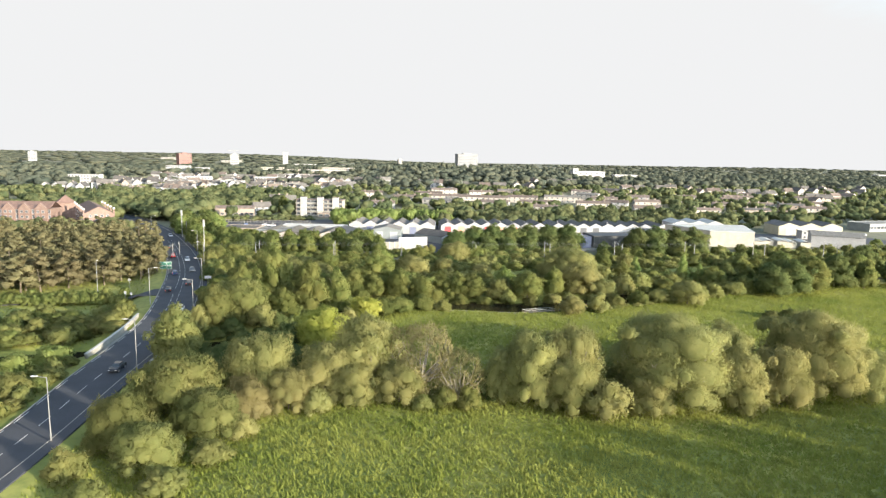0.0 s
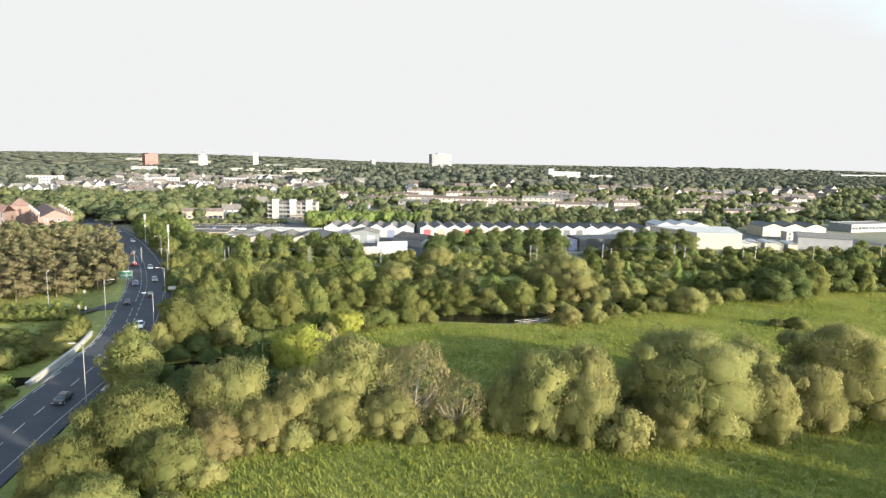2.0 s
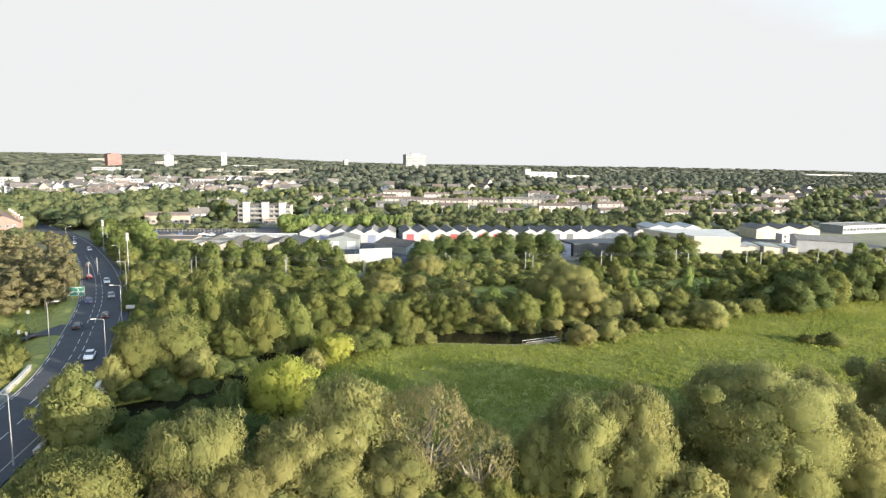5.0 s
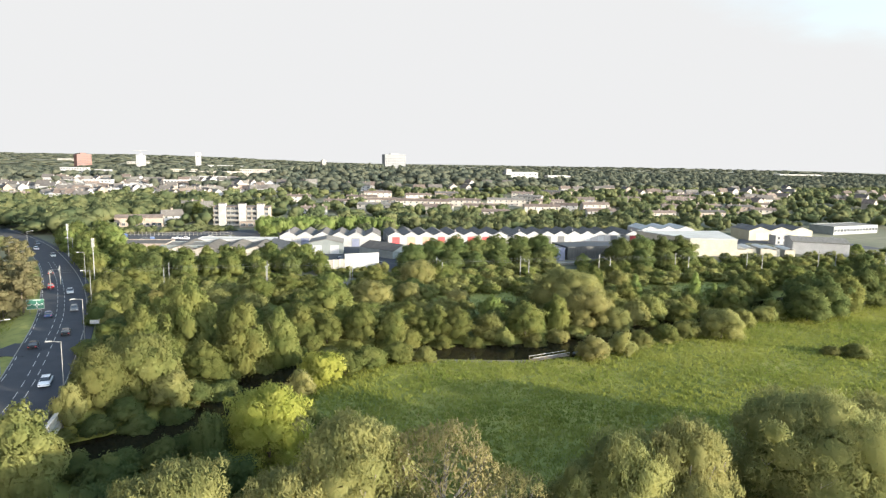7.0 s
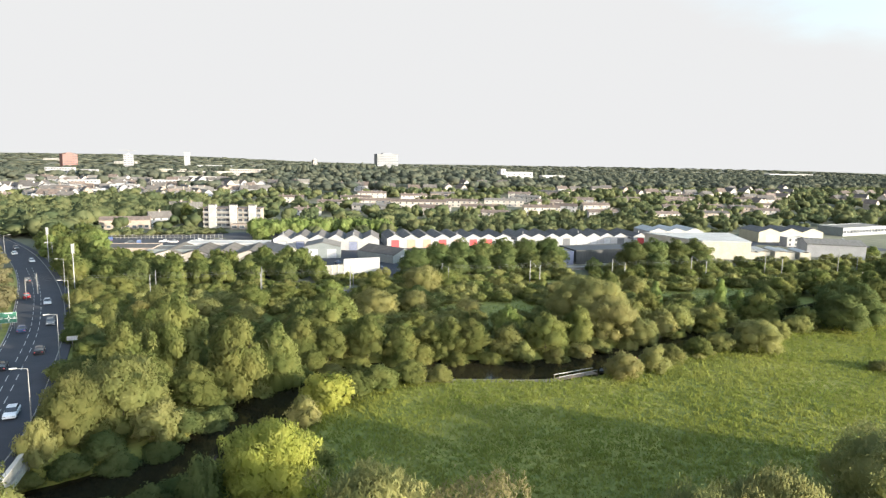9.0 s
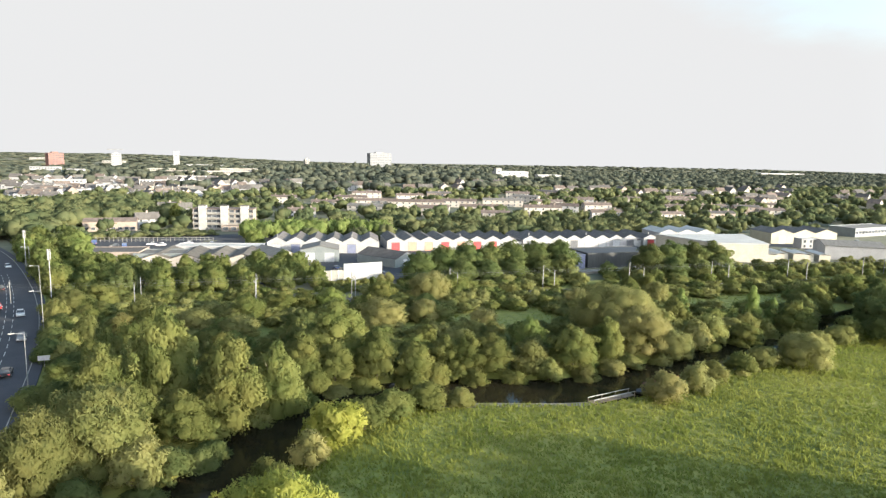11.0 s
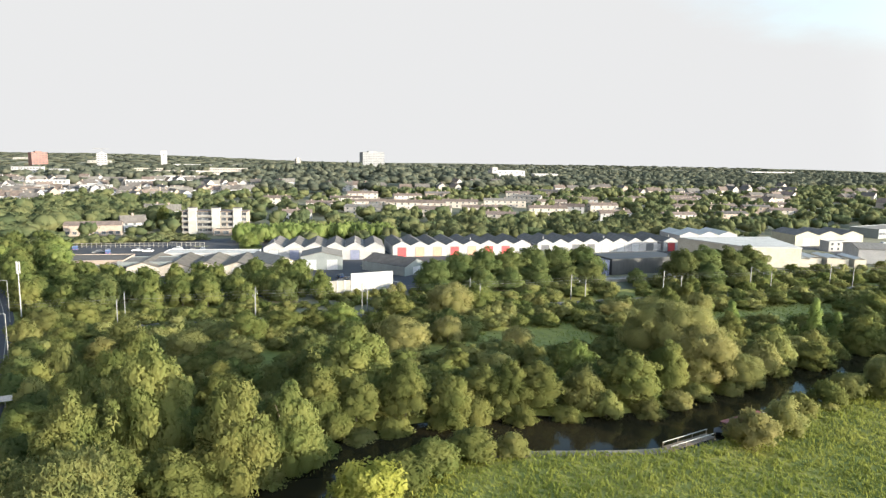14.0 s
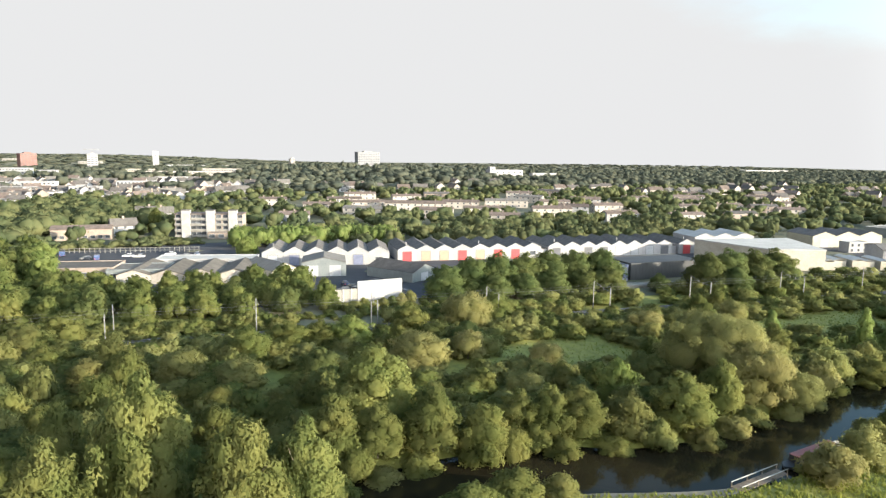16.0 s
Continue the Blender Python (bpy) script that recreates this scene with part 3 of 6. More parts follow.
def crown_mesh(name, style, mat, seed, rad, high, n_puff, n_leaf, size, core=0.84, droop=0.0, tall=None, slim=0.42, lumpy=0.12, sub=1):
    """A crown of many small leaf sprays over uneven, tufted lobes; rad and high in metres, base at z 0."""
    r = np.random.default_rng(seed)
    C, R = puffs_of(style, n_puff, r)
    S = np.array([rad, rad, high])
    tall = tall or rad * 0.45 + high * 0.30          # how tall the lobes are
    waves = np.concatenate([unit(r.normal(size=(6, 3))) * r.uniform(2.2, 4.2, (6, 1)), unit(r.normal(size=(5, 3))) * r.uniform(5.5, 8.5, (5, 1))])
    phase = r.uniform(0, 6.28, 11)
    w = R ** 2
    pick = r.choice(len(R), n_leaf * 3, p=w / w.sum())
    d = unit(r.normal(size=(len(pick), 3)))
    d[:, 2] = np.where((d[:, 2] < -0.25) & (r.random(len(d)) < 0.6), -d[:, 2], d[:, 2])
    rr = np.column_stack([R[pick] * rad, R[pick] * rad, R[pick] * tall])
    P = C[pick] * S + d * rr
    lump = 1 + lumpy * tufts(P, waves[:6], phase[:6]) + 0.5 * lumpy * tufts(P, waves[6:], phase[6:])
    loose = 0.82 + 0.3 * r.random(len(pick)) + 0.3 * r.random(len(pick)) ** 5
    P = C[pick] * S + d * rr * (lump * loose)[:, None]
    keep = np.ones(len(P), bool)
    for c, q in zip(C, R):
        q3 = np.array([q * rad, q * rad, q * tall]) * 0.8
        keep &= (((P - c * S) / q3) ** 2).sum(1) > 1
    P, d, pick = P[keep][:n_leaf], d[keep][:n_leaf], pick[keep][:n_leaf]
    n = len(P)
    nrm = unit(d + 0.55 * r.normal(size=(n, 3)) + np.array([0, 0, 0.3]))
    t = unit(np.cross(nrm, r.normal(size=(n, 3))))
    if droop:
        down = np.tile([0, 0, -1.0], (n, 1)) + 0.45 * r.normal(size=(n, 3))
        t = unit(down * droop + t * (1 - droop)); nrm = unit(nrm - (nrm * t).sum(1, keepdims=True) * t)
    b = np.cross(nrm, t)
    s = size * (0.55 + 0.8 * r.random((n, 1)))
    ln = s * (1.25 + droop)
    V = np.stack([P - t * ln * 0.45 - b * s * slim, P + t * ln * 0.6, P - t * ln * 0.45 + b * s * slim], 1)
    out = unit((P - np.array([0, 0, high * 0.38])) / S)
    soft_n = unit(0.65 * d + 0.6 * out + 0.32 * nrm)
    normals = [np.repeat(soft_n, 3, 0)]
    verts, faces = [V.reshape(-1, 3)], np.arange(3 * n).reshape(-1, 3).tolist()
    base = 3 * n
    iv, jf = ICO_S if sub == 1 else ICO0
    for c, q in zip(C, R):
        if q < (0.12 if style == "grand" else 0.17) and style in ("dome", "grand", "tall", "bush") or not core:
            continue
        q3 = np.array([q * rad, q * rad, q * tall])
        W = iv * q3 + c * S
        wob = core * (1 + lumpy * tufts(W, waves[:6], phase[:6]) + 0.05 * r.normal(size=len(iv)))
        verts.append(iv * wob[:, None] * q3 + c * S)
        normals.append(unit(0.8 * iv + 0.5 * unit(c * S + iv * q3 - np.array([0, 0, high * 0.38]))))
        faces += (jf + base).tolist()
        base += len(iv)
    V = np.concatenate(verts)
    V[:, 2] = np.maximum(V[:, 2], 0.0)
    me = mesh_of(name, V.tolist(), faces, mat, True)
    me.normals_split_custom_set_from_vertices(np.concatenate(normals).tolist())
    RAW[me.name] = (V, np.array(faces), np.concatenate(normals))
    return me


def trunk_mesh(name, seed, h, r0, spread, n_limb, mat, reach=0.75):
    r = random.Random(seed)
    s = Shape()
    p, lean = Vector((0, 0, -0.3)), Vector((r.uniform(-0.06, 0.06), r.uniform(-0.06, 0.06), 1))
    segs = 4
    pts = [p + lean * (h * 0.8 * i / segs) + Vector((r.uniform(-1, 1), r.uniform(-1, 1), 0)) * 0.12 * (i > 0) for i in range(segs + 1)]
    for i in range(segs):
        s.tube(pts[i], pts[i + 1], r0 * (1 - 0.2 * i), r0 * (1 - 0.2 * (i + 1)), 6)
    for k in range(n_limb):
        a = 2 * math.pi * k / n_limb + r.uniform(-0.4, 0.4)
        i = r.choice((0, 1, 1, 2, 3))
        st = pts[i].lerp(pts[i + 1], r.random())
        mid = st + Vector((math.cos(a), math.sin(a), 0)) * spread * 0.5 + Vector((0, 0, h * 0.2))
        end = mid + Vector((math.cos(a + r.uniform(-.4, .4)), math.sin(a), 0)) * spread * reach * 0.5 + Vector((0, 0, h * r.uniform(0.1, 0.25)))
        s.tube(st, mid, r0 * 0.42, r0 * 0.25, 4)
        s.tube(mid, end, r0 * 0.25, r0 * 0.07, 3)
    return s.mesh(name, mat)


# crown and trunk patterns, each about 10 m high
NOM = {"grand": (10.5, 15.5), "thin": (6.0, 9.2), "feather": (6.0, 9.2), "willow": (6.0, 9.2), "broad": (5.0, 9.0), "shrub": (5.0, 7.0), "cone": (2.6, 9.5), "pine": (3.6, 10.0)}
CROWN, TRUNK = {}, {}
STYLE = {"grand": "grand", "thin": "dome", "feather": "dome", "willow": "dome", "broad": "tall", "shrub": "bush", "cone": "cone", "pine": "pine"}
for st, leafs, size, puffs, dr, slim, lumpy in (("grand", 42000, 0.23, 0, 0.5, 0.27, 0.07), ("thin", 6500, 0.24, 0, 0.5, 0.25, 0.16), ("feather", 16000, 0.22, 0, 0.5, 0.27, 0.10), ("willow", 8000, 0.32, 0, 0.45, 0.27, 0.11), ("broad", 7000, 0.31, 0, 0.1, 0.40, 0.13), ("shrub", 2500, 0.40, 0, 0.15, 0.36, 0.14), ("cone", 2600, 0.28, 16, 0.0, 0.42, 0.1), ("pine", 5600, 0.34, 44, 0.0, 0.3, 0.1)):
    rad, high = NOM[st]
    CROWN[st] = [crown_mesh("crown", STYLE[st], None, 100 + 7 * k + len(st), rad, high, puffs, leafs, size, droop=dr, tall=2.1 if st == "pine" else None, slim=slim, lumpy=lumpy, core=0.66 if st == "pine" else 0.0 if st == "thin" else 0.79) for k in range(5)]
    CROWN[st + "_mid"] = [crown_mesh("crown", STYLE[st], None, 300 + 7 * k + len(st), rad, high, max(14, int(puffs / 2.6)), leafs // (4 if st == "pine" else 6), size * (1.25 if st == "pine" else 1.8), sub=0, droop=dr, core=0.78 if st == "pine" else 0.86, tall=2.3 if st == "pine" else None, slim=slim, lumpy=lumpy) for k in range(5)]
    TRUNK[st] = [trunk_mesh("trunk", 40 + k, 9.0 if st != "shrub" else 5.0, 0.26 if st != "cone" else 0.15, rad * 0.8 if st not in ("cone", "pine") else 1.0, 5 if st not in ("cone", "pine") else 0, M["bark"]) for k in range(2)]
LABEL = {"willow": "olive-grey willow tree with a broad rounded crown", "willow_brown": "willow tree with browning leaves and bare branches showing", "yellow": "yellow-green weeping willow beside the river",
         "broad": "leafy green broadleaf tree", "dark": "tall dark green broadleaf tree", "lime": "small bright yellow-green tree", "pine": "tall pine tree with a bare lower trunk", "scrub": "rough olive-brown scrub bush"}
GROVES = {}
placed = []


def tree(x, y, h, r, form="broad", leaf="broad", mid=False, sink=0.0, label="", group="", base=None, joined=False):
    """A tree of height h and crown radius r."""
    if joined:
        GROVES.setdefault(leaf, []).append((x, y, h, r, form))
        return None
    rad, high = NOM[form]
    clear = {"grand": 0.03, "thin": 0.03, "willow": 0.03, "feather": 0.03, "broad": 0.06, "shrub": 0.0, "cone": 0.04, "pine": 0.02}[form] * h
    name = "bush" if form == "shrub" else "tree"
    z = lz(x, y) if base is None else base
    root = thing(name, pose(x, y, z, 0, 0, rng.random() * 360), label or ("rough olive-green broadleaf tree" if leaf == "scrub" and name == "tree" else LABEL[leaf]), "bush" if form == "shrub" else "tree", group)
    pool = CROWN[form + ("_mid" if mid else "")]
    cr = part("crown", pool[rng.integers(len(pool))], root)
    cr.matrix_basis = Matrix.LocRotScale((0, 0, clear - sink), None, (r / rad, r / rad, (h - clear) / high * (1.12 if form == "shrub" else 1)))
    cr.material_slots[0].link = "OBJECT"
    cr.material_slots[0].material = M[leaf]
    tk = part("trunk", TRUNK[form][rng.integers(2)], root)
    tk.matrix_basis = Matrix.LocRotScale((0, 0, 0), None, (0.8 * r / rad, 0.8 * r / rad, h / 13))
    return root


for st in CROWN:
    for me in CROWN[st]:
        me.materials.append(M["broad"])

ROW = "willows in a row across the meadow"
for x, y, h, r, f, l in (
        # the row across the meadow
        (3.9, 116, 13.9, 5.7, "willow", "willow"), (8.2, 110.5, 8.2, 3.4, "willow", "willow"), (1.5, 110, 7.4, 3.6, "willow", "willow_brown"), (15, 115, 11.6, 4.8, "willow", "willow"), (23.6, 118, 15, 6.5, "willow", "willow"), (33, 114, 13.9, 5.9, "thin", "willow_brown"),
        (39, 108.5, 9.8, 3.8, "thin", "willow_brown"), (20, 111.5, 8.4, 4.2, "willow", "willow"), (28, 110, 8, 4.2, "willow", "willow"), (39.5, 104.5, 4.2, 2.8, "shrub", "broad"), (35.5, 106, 3.8, 2.5, "shrub", "broad"), (31, 105.5, 3, 2.4, "shrub", "scrub"), (13, 109, 4.5, 3.2, "shrub", "willow"),
        (51, 104, 14.3, 5.0, "willow", "willow"), (59.5, 104, 15.7, 5.0, "willow", "willow"), (47, 106, 10.9, 3.4, "willow", "willow"), (57, 99, 10.6, 4.2, "willow", "willow"), (44, 108, 5, 3, "shrub", "dark"), (43, 112, 4.4, 3.2, "shrub", "dark"), (48, 112, 5, 3.6, "shrub", "dark"),
        (61.6, 95, 7.0, 4.7, "shrub", "willow"), (77.5, 100, 17.7, 11.2, "grand", "willow"), (87.5, 93.5, 12.2, 4.7, "willow", "willow"), (70.5, 95.5, 8.6, 4.2, "willow", "willow"),
        (96.9, 93, 12.0, 4.4, "willow", "willow"), (108, 97.5, 18, 9.8, "grand", "willow"), (116, 93, 10, 4.8, "willow", "willow"), (92, 103, 14, 5.4, "willow", "willow"),
        # between the road and the meadow
        (-9.6, 110.5, 12.6, 6.6, "willow", "scrub"), (-16.7, 100, 9.4, 4.2, "willow", "scrub"), (-12, 93.5, 7.4, 4.0, "willow", "scrub"), (-4.5, 102, 8.4, 4.4, "willow", "scrub"), (-22, 91, 4.4, 3, "shrub", "scrub"), (-9, 86, 3.6, 3.4, "shrub", "scrub"), (-3.5, 93, 3.6, 3.2, "shrub", "scrub"), (0.5, 101, 4, 3, "shrub", "willow"), (-18, 84, 4, 3.4, "shrub", "scrub"),
        (-12.8, 136, 12.4, 4.8, "broad", "scrub"), (-14, 124, 6, 4, "shrub", "broad"), (-4, 128, 6.4, 5, "shrub", "dark"), (4, 133, 6, 5, "shrub", "dark"), (-4, 139, 5, 4.2, "shrub", "dark"), (9.2, 141, 8.0, 3.2, "shrub", "dark"), (3, 143.5, 4.4, 3.4, "shrub", "dark"), (10, 133, 5.6, 4.4, "shrub", "dark"),
        (17.2, 141.5, 11.4, 5.5, "willow", "yellow"), (24, 148, 4.5, 3.2, "shrub", "broad"), (31, 169.5, 7.0, 5.0, "shrub", "yellow"), (26, 164.5, 5.2, 3.1, "shrub", "willow"), (36.5, 172.5, 5.2, 4.0, "shrub", "broad"), (42.5, 176, 4.6, 4.3, "shrub", "broad"), (49, 177.5, 4.6, 4.2, "shrub", "broad"), (55, 176, 3.4, 2.8, "shrub", "scrub"),
        # the far bank, from the bridge round the bend
        (-0.6, 172.5, 12.6, 6.0, "willow", "scrub"), (-7, 166.5, 10.4, 4.2, "willow", "scrub"), (-10.5, 160, 6.6, 2.8, "shrub", "willow"), (10, 178.5, 8.4, 4.1, "broad", "broad"), (4, 166, 7, 4.2, "shrub", "willow"), (8.2, 191, 18.4, 5.0, "broad", "broad"), (-0.5, 185, 14.8, 4.4, "broad", "broad"), (-0.5, 200, 13.6, 3.4, "broad", "broad"),
        (4, 180, 10, 3.6, "broad", "broad"), (17.4, 182, 15.6, 4.8, "broad", "broad"), (25.4, 186.5, 14.0, 4.5, "broad", "broad"), (20, 192, 10, 4, "broad", "broad"), (40.4, 204, 14.2, 6.6, "broad", "broad"), (32, 197, 10, 4.2, "broad", "broad"), (46, 194.5, 9.6, 4.2, "broad", "broad"), (38, 195.5, 8, 3.6, "broad", "broad"), (58, 227, 8.2, 5.2, "willow", "willow"),
        (52.5, 191, 9.6, 3.8, "broad", "broad"), (60.5, 194, 7.6, 3.8, "broad", "broad"), (64.5, 192, 8.4, 3.6, "broad", "broad"), (69, 190.5, 7.9, 4.2, "broad", "broad"), (57, 190, 5.6, 3, "shrub", "broad"), (82, 197, 8.4, 3.3, "broad", "lime"), (76, 187, 6.2, 4.2, "shrub", "scrub"), (79, 191, 6, 3.6, "shrub", "scrub"), (86, 186.5, 8.6, 4.8, "broad", "broad"), (95, 187, 9.7, 3.4, "broad", "broad"),
        (106, 199, 15.2, 10.0, "grand", "willow"), (106, 190.5, 11.4, 6.2, "willow", "willow"), (111.5, 185.5, 7.2, 4.2, "willow", "willow"), (137, 188, 6.6, 4.4, "broad", "broad"), (143, 193, 6, 3.8, "shrub", "scrub"), (128, 190, 7.4, 4.6, "shrub", "scrub"), (121, 188, 7.6, 4.6, "shrub", "willow"), (117, 194, 8.4, 4.8, "shrub", "scrub"),
        (151, 198, 10.4, 2.8, "cone", "lime"), (157, 196.5, 7.2, 2.5, "cone", "lime"), (141, 213, 7.6, 2.9, "cone", "lime"), (158.5, 191, 9.8, 5.2, "broad", "broad"), (168, 197, 9, 5.2, "broad", "dark"), (178, 201, 9, 5.4, "broad", "broad"), (148, 190.5, 5, 3.4, "shrub", "scrub"),
        # along the meadow's river edge
        (90.6, 164.6, 5.6, 4.0, "shrub", "willow"), (99.6, 166.4, 5.3, 3.6, "shrub", "willow"), (107.5, 169.8, 4.2, 3.2, "shrub", "scrub"), (115.8, 170.5, 4.6, 3.6, "shrub", "broad"), (131.6, 168, 7.8, 4.5, "willow", "willow"), (123.5, 171.5, 5, 3.8, "shrub", "scrub"), (139, 173, 5.6, 4, "shrub", "scrub"), (147, 175.5, 4.6, 3.6, "shrub", "scrub"),
        (156, 177, 5, 4, "shrub", "scrub"), (168, 173, 10.4, 5.6, "broad", "dark"), (178, 175, 12, 6, "broad", "dark"), (189, 178, 12, 6, "broad", "broad"), (202, 181, 12, 6.2, "broad", "dark"), (215, 184, 11.5, 6, "broad", "broad"), (184, 186, 12, 5.6, "broad", "dark"), (196, 190, 12.5, 6, "broad", "broad"), (162, 179, 6, 4, "shrub", "broad"),
        # far-bank dark bushes by the bridge are added to stand in for shaded ground
        (-3, 163, 4, 3.6, "shrub", "dark"), (-7, 159.8, 3.2, 3.2, "shrub", "dark"), (-1, 160.6, 3.4, 3.2, "shrub", "dark"), (4.5, 163, 3.6, 3.2, "shrub", "dark"), (13.5, 173.5, 4, 3.2, "shrub", "dark"), (-8, 143.2, 3.2, 3, "shrub", "dark"), (-2, 144, 3.4, 3.2, "shrub", "dark"), (6.5, 146.2, 3.6, 3, "shrub", "dark"), (11.5, 149.5, 3.4, 2.8, "shrub", "dark"), (16, 153.5, 3.4, 2.8, "shrub", "broad"), (20.5, 159, 3.6, 2.8, "shrub", "broad"), (8, 168.5, 4.5, 3.6, "shrub", "dark"), (-12, 158.5, 2.4, 2.6, "shrub", "scrub"), (12, 171, 4, 3, "shrub", "dark"), (150, 146, 3.2, 3.6, "shrub", "scrub"), (146, 149, 2.2, 2.4, "shrub", "scrub"),
        # towards the railway
        (-10.6, 262, 7.2, 5.0, "broad", "scrub"), (-4, 256, 6, 4.2, "broad", "scrub"), (38, 250, 6.6, 4.6, "broad", "broad"), (51, 247.5, 7.4, 4.6, "broad", "lime"), (45, 250, 6.2, 4, "broad", "broad"), (81, 250, 9.5, 5.4, "willow", "willow"), (90, 252, 8, 4.6, "broad", "broad"), (66, 250, 8.5, 4.4, "broad", "broad")):
    tree(x, y, h, r * {"willow": 1.22, "thin": 1.25, "grand": 1.06, "broad": 1.14}.get(f, 1.04), "feather" if f == "willow" and (y < 125 or x > 95) else f, l, group=ROW if l.startswith("willow") and y < 122 and x < 170 and h > 10 else "")
    placed.append((x, y))
# shrubs against the yard wall
for k in range(10):
    tree(55 + 2.7 * k, 281.6 - 0.12 * k, 2.4 + 0.5 * math.sin(k * 2.1) + (1.6 if k > 7 else 0), 2.0, "shrub", ("scrub", "broad", "willow")[k % 3], label="scruffy shrub against the yard wall")
# the dark belts beyond the railway
for x, y, h, r in ((91, 281.5, 10.5, 5.6), (100, 283, 12, 5.8), (109.5, 283.5, 12.8, 6), (118.5, 283, 12.2, 5.8), (127.5, 283, 12.6, 6), (137, 282, 12.2, 6), (146.5, 281, 12.4, 6.4), (104, 276, 8, 4.6), (114, 275, 7.4, 4.4), (124, 274.5, 8, 4.6), (134, 273.5, 8, 4.6), (143, 272.5, 8.4, 4.8),
                   (171, 259, 13, 6), (180, 259, 14, 6.4), (190, 258, 13.2, 6), (199, 257, 13.2, 6.2), (176, 252.5, 9, 4.8), (186, 251.5, 9, 4.8), (196, 250.5, 9, 4.8), (158, 266, 6, 3)):
    tree(x, y, h, r * 1.25, "broad", "dark", label="tall dark green broadleaf tree beyond the railway", group="belt beyond the railway")
    placed.append((x, y))


def bare_branches(root, h, r, seed, n=24):
    """Pale bare boughs that fork outwards through the crown."""
    q = random.Random(seed)
    s = Shape()
    for k in range(n):
        a, e = 2 * math.pi * k / n + q.uniform(-0.2, 0.2), q.uniform(-0.05, 0.6)
        out = Vector((math.cos(a) * math.cos(e) * r, math.sin(a) * math.cos(e) * r, h * 0.42 + math.sin(e) * h * 0.56))
        st = Vector((0, 0, h * q.uniform(0.08, 0.2)))
        mid = st.lerp(out, 0.5) + Vector((math.cos(a), math.sin(a), -0.4)) * r * 0.14
        s.tube(st, mid, 0.22, 0.14, 5); s.tube(mid, out, 0.14, 0.06, 4)
        for f in range(3):
            p = mid.lerp(out, 0.35 + 0.2 * f)
            d = Vector((q.uniform(-1, 1), q.uniform(-1, 1), q.uniform(-0.3, 0.6))).normalized()
            s.tube(p, p + (d + (out - mid).normalized()) * r * 0.17, 0.05, 0.015, 3)
    return part("branch", s.mesh("branch", M["pale_bark"]), root, "pale bare boughs")


for k, (x, y, h, r) in enumerate(((33, 114, 13.9, 6.1), (23.6, 118, 15, 6.7), (59.5, 104, 15.7, 5.2), (77.5, 100, 17.7, 10.5), (39, 108.5, 9.8, 4.0))):
    near = [o for o in scene.objects if o.parent is None and o.name.startswith("tree") and abs(o.matrix_basis.translation.x - x) < 0.1 and abs(o.matrix_basis.translation.y - y) < 0.1]
    if near:
        bare_branches(near[0], h * 0.96, r * (1.04 if k == 0 else 0.97), k, 30 if k == 0 else 14)


# ---- woods by region ----


def scatter(n, box, dist, make, ok=None, seed=1, river=8.0, road=9.5, far=1e9, north=False, tries=30):
    """Set n things at random in a box, apart from one another and clear of river and road."""
    r = np.random.default_rng(seed)
    P = np.column_stack([r.uniform(box[0], box[1], n * tries), r.uniform(box[2], box[3], n * tries)])
    d1, i1 = near_line(river_np, P[:, 0], P[:, 1])
    d2, _ = near_line(road_np, P[:, 0], P[:, 1])
    keep = (d1 > river) & (d1 < far) & (d2 > road)
    if north:
        keep &= P[:, 1] > river_np[i1, 1]
    done = 0
    for x, y in P[keep]:
        if done >= n:
            break
        if ok and not ok(x, y) or any((x - a) ** 2 + (y - b) ** 2 < dist * dist for a, b in placed):
            continue
        placed.append((x, y))
        make(x, y, r)
        done += 1


def in_clearing(x, y):
    return ((x - 92) / 17) ** 2 + ((y - 226) / 10) ** 2 < 1 or ((x - 170) / 21) ** 2 + ((y - 223) / 17) ** 2 < 1


def bank_tree(x, y, r):
    k = r.random()
    if 130 < x < 172:
        tree(x, y, r.uniform(5.2, 7.2) if x < 156 else r.uniform(4, 5.5), r.uniform(3.0, 4.2), "shrub", "scrub" if k < 0.6 else "broad")
        return
    if k < 0.62:
        tree(x, y, r.uniform(9, 12.5), r.uniform(4.0, 5.6), "broad", "broad" if r.random() < 0.9 else "dark")
    elif k < 0.85:
        tree(x, y, r.uniform(8, 11), r.uniform(4.5, 6.0), "willow", "willow")
    else:
        tree(x, y, r.uniform(5, 8), r.uniform(3.5, 5), "shrub", "scrub")


def wood_tree(x, y, r):
    k = r.random()
    if x > 140 and x < 190 and y < 212 or x > 182 and y > 214:
        tree(x, y, r.uniform(2.8, 5.2), r.uniform(2.8, 4.4), "shrub", "scrub" if k < 0.6 else "broad", mid=True, joined=True)
        return
    if k < 0.5:
        tree(x, y, r.uniform(5, 8), r.uniform(3.2, 4.8), "broad", "broad" if r.random() < 0.88 else "dark", joined=x > 226)
    elif k < 0.7:
        tree(x, y, r.uniform(4.5, 7), r.uniform(3.6, 5.0), "willow", "willow", joined=x > 226)
    else:
        tree(x, y, r.uniform(3, 5), r.uniform(3.0, 4.6), "shrub", "scrub" if r.random() < 0.6 else "broad")


def scrub_bush(x, y, r):
    tree(x, y, r.uniform(2.5, 5.2), r.uniform(2.8, 4.6), "shrub", ("scrub", "broad", "scrub", "willow")[int(r.integers(4))], mid=True, joined=True)


